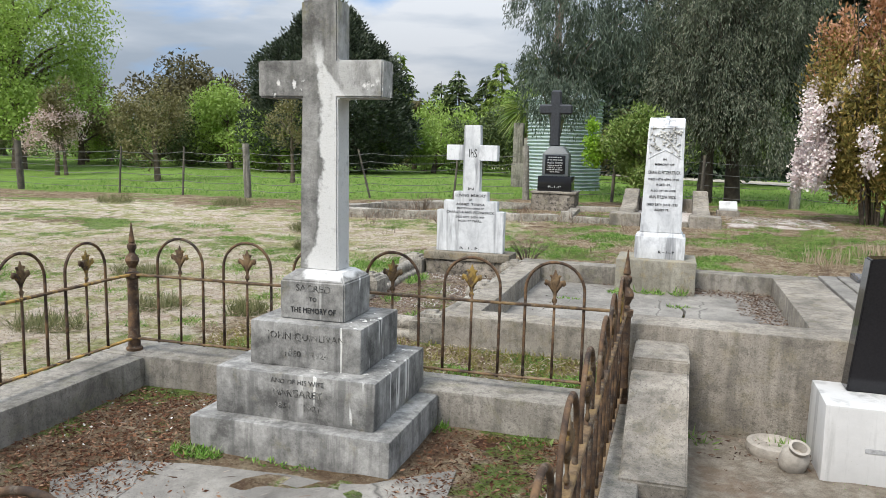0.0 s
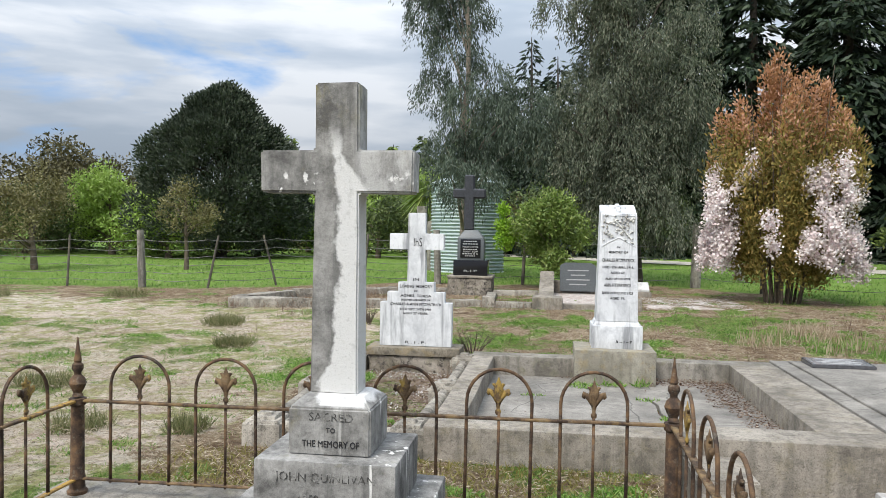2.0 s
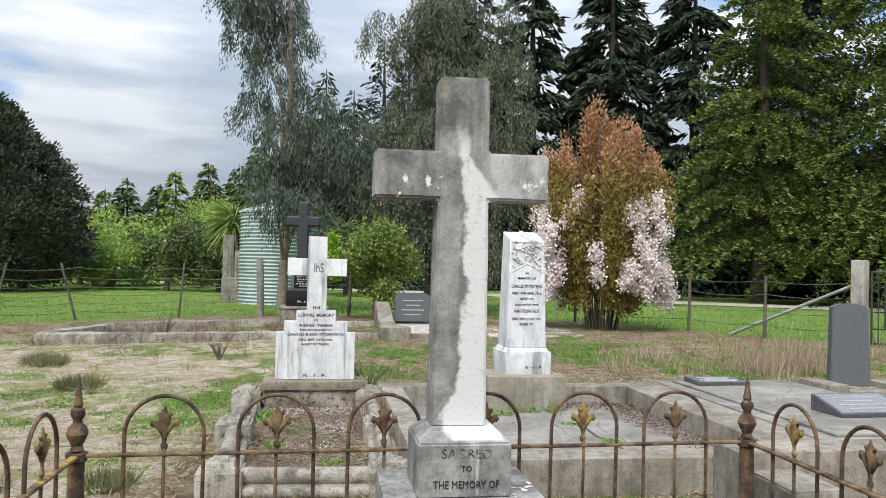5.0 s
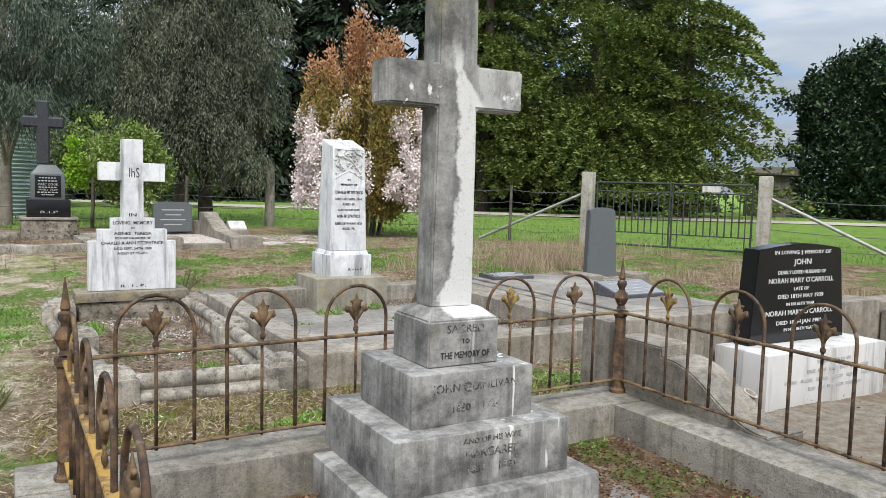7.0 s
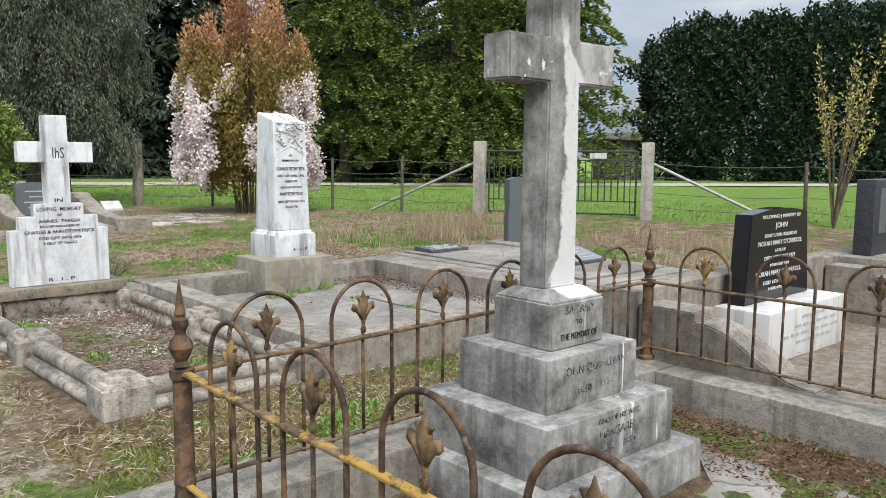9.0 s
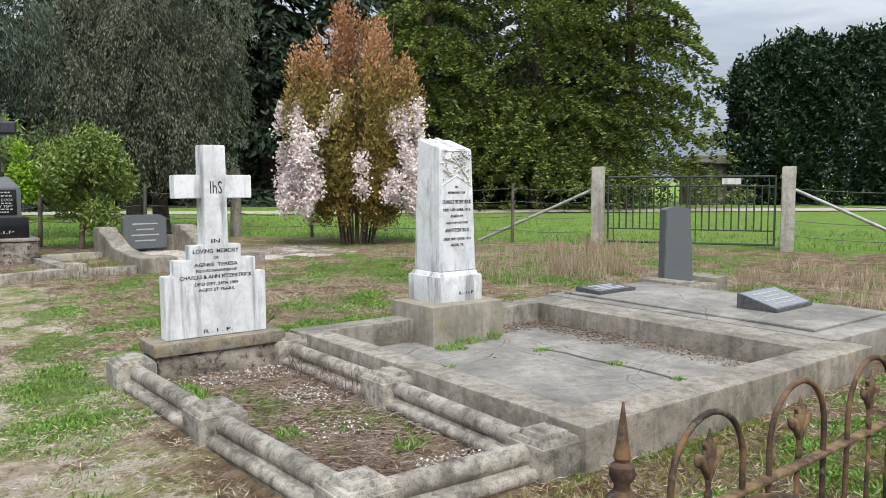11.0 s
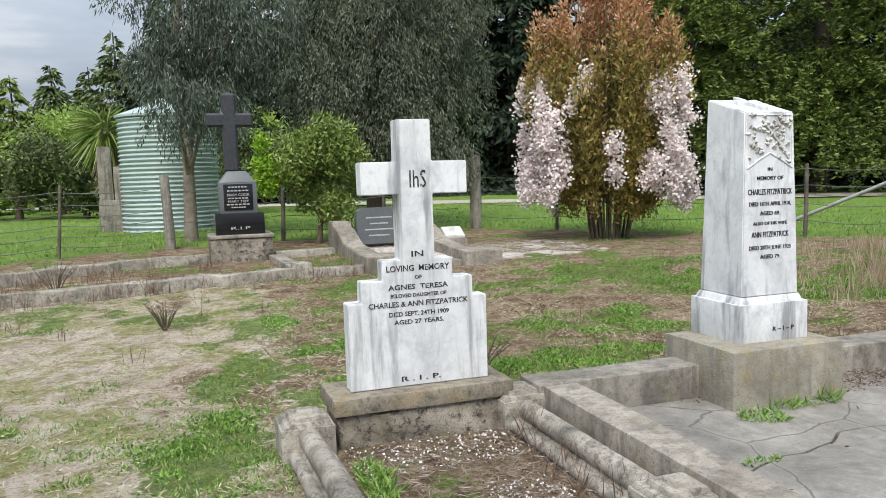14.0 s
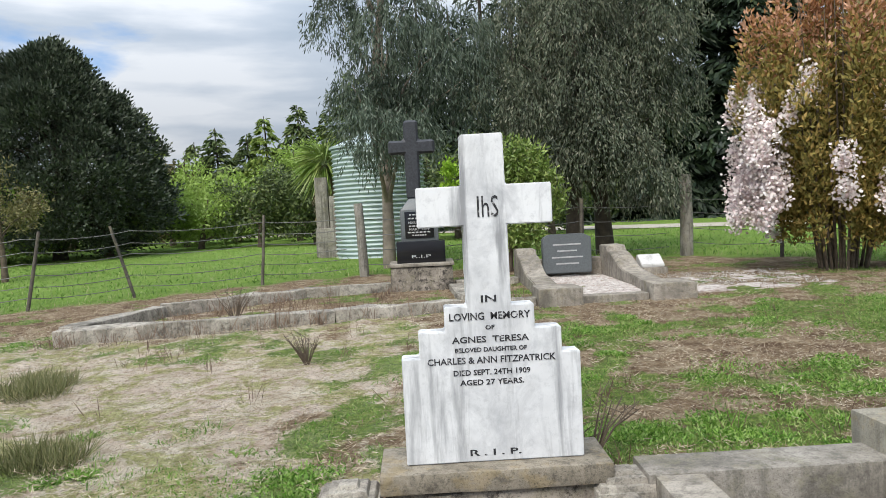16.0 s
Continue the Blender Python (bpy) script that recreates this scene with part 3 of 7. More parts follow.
def leaf_mesh(name, base, way, length, width, rng, material, parent=None, label="", droop=0.0):
    """Many small pointed leaves as one mesh; arrays of start, direction, length, width."""
    base, way = np.asarray(base, float), np.asarray(way, float)
    n = len(base)
    way = way / np.maximum(np.linalg.norm(way, axis=1, keepdims=True), 1e-6)
    r = rng.normal(size=(n, 3))
    s = np.cross(way, r)
    s /= np.maximum(np.linalg.norm(s, axis=1, keepdims=True), 1e-6)
    length = np.broadcast_to(length, n)[:, None]
    width = np.broadcast_to(width, n)[:, None]
    mid = base + way * length * 0.45
    tip = base + way * length
    tip[:, 2] -= droop * length[:, 0]
    v = np.empty((n, 4, 3))
    v[:, 0], v[:, 1], v[:, 2], v[:, 3] = base, mid + s * width / 2, tip, mid - s * width / 2
    me = bpy.data.meshes.new(name)
    me.vertices.add(n * 4)
    me.vertices.foreach_set("co", v.reshape(-1))
    me.loops.add(n * 4)
    me.loops.foreach_set("vertex_index", np.arange(n * 4))
    me.polygons.add(n)
    me.polygons.foreach_set("loop_start", np.arange(n) * 4)
    me.update()
    return part_mesh(name, me, material, parent, label)


def smoothstep(a, b, x):
    t = min(1.0, max(0.0, (x - a) / (b - a)))
    return t * t * (3 - 2 * t)

# ---- ground ----


def beyond(x, y):
    """Positive past the boundary fence, on the paddock side."""
    if x < -2.75:
        fy = 15.6 + 1.8 * smoothstep(-7.6, -2.75, x)
    elif x < 3.0:
        fy = 17.4 + 1.1 * (x + 2.75) / 5.75
    else:
        fy = 18.5 - (x - 3.0) * 6.5 / 4.08
    return (y - fy) * (1.0 if x < 3.0 else 0.53)


def ground_z(x, y):
    s = smoothstep(0.0, 1.0, (y + 0.5 * min(x, 14.0) - 8.0) / 8.0)
    return -0.105 + 0.15 * s + 0.022 * noise.noise(Vector((x * 0.7, y * 0.7, 0.3))) + 0.008 * noise.noise(Vector((x * 3.1, y * 3.1, 2.3)))


# worn and overgrown spots: centre, radii, more or less green, more or less pale
PATCHES = [(-3.0, 7.9, 0.32, 0.55, -0.7, 0.6), (-3.2, 9.6, 0.55, 0.9, -0.7, 0.6), (-4.4, 10.6, 1.0, 0.7, -0.5, 0.5), (-6.6, 11.3, 1.6, 0.8, -0.6, 0.6), (-3.2, 7.5, 0.16, 0.16, 1.1, 0.0),
           (-2.45, 9.1, 0.4, 0.6, 0.45, -0.3), (-2.6, 10.15, 0.3, 0.25, 0.5, 0.0), (-0.1, 8.65, 0.7, 0.3, 0.55, -0.2), (0.6, 10.2, 0.9, 0.6, -0.5, -0.5), (0.9, 10.9, 0.5, 0.5, -0.4, -0.4),
           (-8.4, 10.0, 1.2, 0.5, 0.6, -0.4), (-0.4, 11.4, 0.8, 0.4, 0.4, -0.2), (2.1, 10.8, 0.6, 0.4, 0.45, -0.2), (-2.6, 5.3, 0.22, 0.3, 0.6, 0.0)]


def cover(x, y):
    """Green, pale and paddock cover at a place."""
    n1 = noise.noise(Vector((x * 0.62 + 3.1, y * 0.62, 0.0)))
    n2 = noise.noise(Vector((x * 1.7, y * 1.7 + 5.0, 1.0)))
    n3 = noise.noise(Vector((x * 0.33, y * 0.33, 7.0)))
    west = smoothstep(-1.4, -3.2, x - 0.12 * (y - 6))
    bare = math.exp(-(((x + 3.5) / 0.8) ** 2 + ((y - 5.1) / 1.2) ** 2))
    n4 = noise.noise(Vector((x * 3.9, y * 3.9, 2.0)))
    pale = 0.2 + 0.58 * west * smoothstep(15.5, 11.5, y) + 0.3 * n3 + 0.34 * n2 + 0.3 * n4 + 0.5 * bare
    green = 0.42 + 0.42 * n1 + 0.5 * n2 + 0.45 * n4 - 0.1 * west - 0.45 * bare
    near_grave = math.exp(-(((x + 2.6) / 0.4) ** 2 + ((y - 7.5) / 0.95) ** 2))
    green += 0.5 * near_grave
    green += 0.14 * smoothstep(8, 9.5, y) * smoothstep(13, 11, y) * smoothstep(-3, -1.5, x)
    for cx, cy, rx, ry, g, p in PATCHES:
        e = math.exp(-(((x - cx) / rx) ** 2 + ((y - cy) / ry) ** 2) ** 1.5)
        green += 0.6 * g * e
        pale += 0.6 * p * e
    pad = smoothstep(-0.6, 0.6, beyond(x, y) + 0.5 * n2)
    return green, pale, pad


def spaced(lo, hi, step, far):
    """Even steps between lo and hi, growing ones out to far."""
    mid = list(np.arange(lo, hi + 1e-6, step))
    out, d, p = [], step, hi
    while p < far:
        d *= 1.3
        p += d
        out.append(p)
    left, d, p = [], step, lo
    while p > -far:
        d *= 1.3
        p -= d
        left.append(p)
    return left[::-1] + mid + out


def build_ground():
    xs, ys = spaced(-9.0, 8.0, 0.085, 1500), spaced(-1.0, 16.5, 0.085, 1500)
    nx, ny = len(xs), len(ys)
    verts, g, p, d = [], [], [], []
    for y in ys:
        for x in xs:
            a, b, c = cover(x, y)
            lump = (0.035 * max(0.0, noise.noise(Vector((x * 2.3, y * 2.3, 4.0)))) + 0.028 * abs(noise.noise(Vector((x * 6.0, y * 6.0, 1.0))))) * min(1.0, max(0.2, b)) * (1 - c)
            verts.append((x, y, ground_z(x, y) + lump if abs(x) < 60 and abs(y) < 80 else 0.045))
            g.append(a)
            p.append(b)
            d.append(c)
    faces = [(j * nx + i, j * nx + i + 1, (j + 1) * nx + i + 1, (j + 1) * nx + i) for j in range(ny - 1) for i in range(nx - 1)]
    me = bpy.data.meshes.new("ground")
    me.from_pydata(verts, [], faces)
    for nm, vals in (("cover_green", g), ("cover_pale", p), ("cover_paddock", d)):
        at = me.attributes.new(nm, "FLOAT", "POINT")
        at.data.foreach_set("value", np.clip(np.array(vals, dtype=np.float32), 0, 1))
    me.polygons.foreach_set("use_smooth", [True] * len(me.polygons))
    ob = part_mesh("ground", me, M["ground"])
    return tagged(ob, "dry mossy cemetery ground with green patches and paddock", "ground", kind="structure")


build_ground()


def build_road():
    bm = bmesh.new()
    line = [(-34.0, 62.0), (-8.0, 42.5), (4.0, 33.0), (11.7, 27.6), (18.0, 23.2), (23.5, 19.5), (32.0, 13.4), (46.0, 3.0)]
    prev = None
    for i, (x, y) in enumerate(line):
        a, b = line[max(0, i - 1)], line[min(len(line) - 1, i + 1)]
        d = Vector((b[0] - a[0], b[1] - a[1])).normalized()
        s = Vector((-d.y, d.x)) * 1.5
        row = [bm.verts.new((x + s.x * k, y + s.y * k, ground_z(x, y) + 0.05 - 0.02 * k * k)) for k in (-1, -0.4, 0.4, 1)]
        if prev:
            for k in range(3):
                bm.faces.new((prev[k], prev[k + 1], row[k + 1], row[k]))
        prev = row
    bmesh.ops.recalc_face_normals(bm, faces=bm.faces[:])
    ob = part("road", bm, M["road"])
    tagged(ob, "pale gravel track across the grass", "road", kind="structure")


build_road()

# ---- fenced plot with the tall cross ----
PX0, PX1, PY0, PY1 = -2.45, 0.40, 0.97, 3.86


def ring_kerb(name, label, x0, x1, y0, y1, w, z0, z1, material, wn=None, we=None, ws=None, ww=None):
    """A rectangular kerb of four lengths butted at the corners."""
    wn, we, ws, ww = wn or w, we or w, ws or w, ww or w
    k = thing(name, label, "grave kerb")
    block("kerb_length", (x0, x1, y1 - wn, y1, z0, z1), material, k)
    block("kerb_length", (x0, x1, y0, y0 + ws, z0, z1), material, k)
    block("kerb_length", (x0, x0 + ww, y0 + ws, y1 - wn, z0, z1 - 0.004), material, k)
    block("kerb_length", (x1 - we, x1, y0 + ws, y1 - wn, z0, z1 - 0.004), material, k)
    return k


ring_kerb("grave_kerb", "grey cast concrete kerb round the railed grave plot", PX0, PX1, PY0, PY1, 0.29, -0.3, 0.06, M["kerb"])


def sheet(name, x0, x1, y0, y1, z, material, label, category, bump=0.012, step=0.06, kind=""):
    """An uneven fill surface inside a kerb, with thickness."""
    bm = bmesh.new()
    nx, ny = max(2, int((x1 - x0) / step)), max(2, int((y1 - y0) / step))
    rows = [[bm.verts.new((x0 + (x1 - x0) * i / nx, y0 + (y1 - y0) * j / ny, z + bump * (noise.noise(Vector((i * step * 4, j * step * 4, x0))) + 0.5 * noise.noise(Vector((i * step * 12, j * step * 12, y0)))))) for i in range(nx + 1)] for j in range(ny + 1)]
    for j in range(ny):
        for i in range(nx):
            bm.faces.new((rows[j][i], rows[j][i + 1], rows[j + 1][i + 1], rows[j + 1][i]))
    r = bmesh.ops.extrude_face_region(bm, geom=bm.faces[:])
    for v in [e for e in r["geom"] if isinstance(e, bmesh.types.BMVert)]:
        v.co.z = z - 0.3
    bmesh.ops.recalc_face_normals(bm, faces=bm.faces[:])
    ob = smooth(part(name, bm, material), 60)
    return tagged(ob, label, category, kind=kind)


sheet("plot_fill", PX0 + 0.28, PX1 - 0.28, PY0 + 0.28, PY1 - 0.28, -0.115, M["soil_moss"], "dark mossy soil with leaf litter inside the railed kerb", "soil", 0.02)


def broken_slab(name, pts, z, label, material):
    """A broken piece of concrete lying in the fill."""
    bm = bmesh.new()
    vs = [bm.verts.new((x, y, z)) for x, y in pts]
    f = bm.faces.new(vs)
    r = bmesh.ops.extrude_face_region(bm, geom=[f])
    for v in [e for e in r["geom"] if isinstance(e, bmesh.types.BMVert)]:
        v.co.z -= 0.06
    bmesh.ops.recalc_face_normals(bm, faces=bm.faces[:])
    worn(bm, 0.05, 0.013, 5)
    return tagged(smooth(part(name, bm, material), 50), label, "slab")


broken_slab("concrete_patch", [(-1.62, 2.74), (-1.2, 2.82), (-0.6, 2.84), (-0.32, 3.1), (-0.25, 2.6), (-0.35, 2.1), (-0.9, 1.9), (-1.5, 2.2), (-1.75, 2.5)], -0.1, "worn concrete patch showing through moss before the cross", M["slab"])


def cross_monument():
    t = thing("stone_cross", "tall grey concrete cross on four steps with white lime stains", "grave cross")
    m = M["cross"]
    block("step", (-1.442, -0.54, 2.932, 3.575, -0.3, 0.047), m, t, bevel=0.012)
    block("step", (-1.362, -0.637, 3.01, 3.64, 0.045, 0.247), m, t, bevel=0.01)
    block("step", (-1.254, -0.74, 3.11, 3.55, 0.245, 0.437), m, t, bevel=0.009)
    bm = bmesh.new()
    x0, x1, y0, y1 = -1.151, -0.85, 3.187, 3.473
    pts = [(x0, x1, y0, y1, 0.435), (x0, x1, y0, y1, 0.606), (x0 + 0.045, x1 - 0.045, y0 + 0.06, y1 - 0.06, 0.645)]
    rings = [[bm.verts.new(p) for p in ((a, c, z), (b, c, z), (b, d, z), (a, d, z))] for a, b, c, d, z in pts]
    for r0, r1 in zip(rings, rings[1:]):
        for k in range(4):
            bm.faces.new((r0[k], r0[(k + 1) % 4], r1[(k + 1) % 4], r1[k]))
    bm.faces.new(rings[-1])
    bm.faces.new(rings[0][::-1])
    bmesh.ops.bevel(bm, geom=bm.edges[:], offset=0.006, segments=2, affect="EDGES")
    smooth(part("pedestal", worn(bm, 0.1, 0.002), m, t), 40)
    bm = bmesh.new()
    prof = [(-1.1, 0.64), (-0.918, 0.64), (-0.925, 1.384), (-0.722, 1.384), (-0.722, 1.54), (-0.925, 1.54), (-0.928, 1.787), (-1.09, 1.787), (-1.092, 1.54), (-1.3, 1.54), (-1.3, 1.384), (-1.092, 1.384)]
    prism(bm, prof, "y", 3.27, 3.395)
    bmesh.ops.bevel(bm, geom=bm.edges[:], offset=0.007, segments=2, affect="EDGES")
    smooth(part("cross_shaft", worn(bm, 0.1, 0.0025), m, t), 40)
    xm, lf = -1.0, M["letter_faded"]
    for s, h, z, w in (("SACRED", 0.042, 0.575, 0.16), ("TO", 0.026, 0.528, 0.034), ("THE MEMORY OF", 0.034, 0.478, 0.21)):
        inscribe(s, h, xm + 0.005, 3.187, z, lf if h > 0.04 else M["letter_black"], t, w, 0.0025)
    for s, h, z, w in (("JOHN QUINLIVAN", 0.044, 0.38, 0.36), ("1850    1924", 0.038, 0.305, 0.2)):
        inscribe(s, h, xm + 0.01, 3.11, z, lf, t, w, 0.0025)
    for s, h, z, w in (("AND OF HIS WIFE", 0.028, 0.216, 0.24), ("MARGARET", 0.044, 0.168, 0.22), ("1851    1931", 0.034, 0.112, 0.2)):
        inscribe(s, h, xm + 0.02, 3.01, z, lf, t, w, 0.0025)
    return t


cross_monument()

# ---- iron railing ----
RX0, RX1, RY0, RY1 = -2.29, 0.276, 1.1, 3.695


def fleur():
    """The small cast fleur-de-lis finial; foot at z = 0."""
    bm = bmesh.new()
    lathe(bm, [(0.006, 0), (0.012, 0.008), (0.013, 0.018), (0.007, 0.026), (0.009, 0.04), (0.013, 0.06), (0.016, 0.085), (0.022, 0.1), (0.019, 0.118), (0.008, 0.14), (0.002, 0.158)], 10, flat=0.55)
    for s in (-1, 1):
        tube(bm, [(s * 0.004, 0, 0.05), (s * 0.016, 0, 0.074), (s * 0.031, 0, 0.098), (s * 0.041, 0, 0.104), (s * 0.044, 0, 0.092), (s * 0.037, 0, 0.083)], [0.006, 0.009, 0.012, 0.01, 0.008, 0.005], 6)
        tube(bm, [(s * 0.01, 0, 0.11), (s * 0.02, 0, 0.13), (s * 0.027, 0, 0.128)], [0.006, 0.007, 0.003], 6)
    bmesh.ops.recalc_face_normals(bm, faces=bm.faces[:])
    me = bpy.data.meshes.new("finial")
    bm.to_mesh(me)
    bm.free()
    for p in me.polygons:
        p.use_smooth = True
    me.materials.append(M["finial_iron"])
    return me


def railing():
    t = thing("iron_railing", "rusted wrought iron grave railing with hooped arches and finials", "railing")
    fin = fleur()
    r, top, bot, w = 0.0062, 0.474, 0.126, 0.135

    def arch_mesh():
        bm = bmesh.new()
        pts = [(-w, 0, bot - 0.01), (-w, 0, 0.3), (-w, 0, 0.545)] + [(-w * math.cos(a), 0, 0.545 + w * math.sin(a)) for a in np.linspace(0.2, math.pi - 0.2, 13)] + [(w, 0, 0.545), (w, 0, 0.3), (w, 0, bot - 0.01)]
        tube(bm, pts, 0.0072, 8)
        me = bpy.data.meshes.new("hoop")
        bm.to_mesh(me)
        bm.free()
        for p in me.polygons:
            p.use_smooth = True
        me.materials.append(M["iron"])
        return me

    def bar_mesh():
        bm = bmesh.new()
        tube(bm, [(0, 0, bot - 0.012), (0, 0, 0.3), (0, 0, 0.5)], r, 8)
        me = bpy.data.meshes.new("bar")
        bm.to_mesh(me)
        bm.free()
        for p in me.polygons:
            p.use_smooth = True
        me.materials.append(M["iron"])
        return me

    hoop, bar = arch_mesh(), bar_mesh()
    sides = [((RX0, RY1 - 0.04), (RX1, RY1 + 0.04), 0.29, 0.392, 6), ((RX1, RY1 + 0.04), (RX1, RY0), 0.32, 0.4, 6),
             ((RX1, RY0), (RX0, RY0), 0.3, 0.392, 6), ((RX0, RY0), (RX0, RY1 - 0.04), 0.24, 0.396, 6)]
    for a, b, first, pitch, count in sides:
        a, b = Vector((*a, 0)), Vector((*b, 0))
        d = (b - a).normalized()
        length, ang = (b - a).length, math.degrees(math.atan2(d.y, d.x))
        west = a.x < RX0 + 0.1 and b.x < RX0 + 0.1
        for z, hh, ww, mat in ((top, 0.006, 0.014, M["ochre"] if west else M["rail_iron"]), (bot, 0.005, 0.012, M["ochre"] if west else M["rail_iron"])):
            bm = bmesh.new()
            box(bm, 0.0, length, -ww, ww, z - hh, z + hh, 0.003, 1)
            worn(bm, 0.15, 0.0016, 8, z)
            bm.transform(pose(a.x, a.y, 0, 0, 0, ang))
            smooth(part("rail", bm, mat, t))
        for i in range(count):
            c = a + d * (first + pitch * i)
            jit = 1.2 * noise.noise(c * 9.0)
            for nm, me, z in (("hoop", hoop, 0), ("bar", bar, 0), ("finial", fin, 0.488)):
                o = part_mesh(nm, me, None, t)
                o.matrix_basis = pose(c.x, c.y, z, jit, jit, ang)
    prof = [(0.042, 0.055), (0.044, 0.075), (0.034, 0.085), (0.03, 0.12), (0.035, 0.13), (0.03, 0.145), (0.028, 0.45), (0.036, 0.458), (0.037, 0.485), (0.024, 0.495), (0.018, 0.51), (0.028, 0.53), (0.037, 0.552), (0.03, 0.575), (0.016, 0.59), (0.015, 0.6), (0.025, 0.618), (0.023, 0.636), (0.013, 0.644), (0.017, 0.652), (0.012, 0.68), (0.002, 0.757)]
    for x, y in ((RX0, RY1 - 0.04), (RX1, RY1 + 0.04), (RX0, RY0), (RX1, RY0)):
        bm = bmesh.new()
        lathe(bm, prof[:9], 12, (x, y, 0))
        post = smooth(part("post", bm, M["iron"], t), 35)
        bm = bmesh.new()
        lathe(bm, prof[9:], 12, (x, y, -0.001))
        smooth(part("post_finial", bm, M["iron"], post), 35)
    return t


railing()

# ---- grave of the white cross ----


def moulded_post(x, y, parent, mat, s=0.1, z1=0.072):
    bm = bmesh.new()
    s *= 1.22
    box(bm, x - s, x + s, y - s, y + s, -0.3, z1 - 0.03, 0.006)
    box(bm, x - s * 0.93, x + s * 0.93, y - s * 0.93, y + s * 0.93, z1 - 0.032, z1 - 0.01, 0.003, taper=(0.9, 0.9))
    box(bm, x - s * 0.66, x + s * 0.66, y - s * 0.66, y + s * 0.66, z1 - 0.012, z1 + 0.01, 0.003, taper=(0.9, 0.9))
    box(bm, x - s * 0.36, x + s * 0.36, y - s * 0.36, y + s * 0.36, z1 + 0.008, z1 + 0.026, 0.003, taper=(0.8, 0.8))
    return smooth(part("corner_post", worn(bm, 0.1, 0.0009, 7, x + y), mat, parent), 30)


def moulded_length(a, b, parent, mat, z=0.0):
    """A kerb length with two rolls one over the other."""
    a, b = Vector((*a, 0)), Vector((*b, 0))
    d = b - a
    prof = [(-0.1, -0.3), (0.1, -0.3), (0.1, -0.115), (0.094, -0.108)]
    prof += [(0.068 + 0.032 * math.cos(t), -0.078 + 0.032 * math.sin(t)) for t in np.linspace(-0.9, 2.3, 9)]
    prof += [(0.05 * math.cos(t), -0.006 + 0.05 * math.sin(t)) for t in np.linspace(-0.75, math.pi + 0.75, 13)]
    prof += [(-0.068 + 0.032 * math.cos(t), -0.078 + 0.032 * math.sin(t)) for t in np.linspace(math.pi - 2.3, math.pi + 0.9, 9)]
    prof += [(-0.094, -0.108), (-0.1, -0.115)]
    bm = bmesh.new()
    n = 12
    rings = [[bm.verts.new((d.length * i / n, p[0], p[1] + z)) for p in prof] for i in range(n + 1)]
    m = len(prof)
    for r0, r1 in zip(rings, rings[1:]):
        for k in range(m):
            bm.faces.new((r0[k], r0[(k + 1) % m], r1[(k + 1) % m], r1[k]))
    bm.faces.new(rings[0][::-1])
    bm.faces.new(rings[-1])
    bm.transform(pose(a.x, a.y, 0, 0, 0, math.degrees(math.atan2(d.y, d.x))))
    bmesh.ops.recalc_face_normals(bm, faces=bm.faces[:])
    for v in bm.verts:
        v.co += noise.noise_vector(v.co * 9) * 0.002
    return smooth(part("moulded_length", bm, mat, parent), 50)


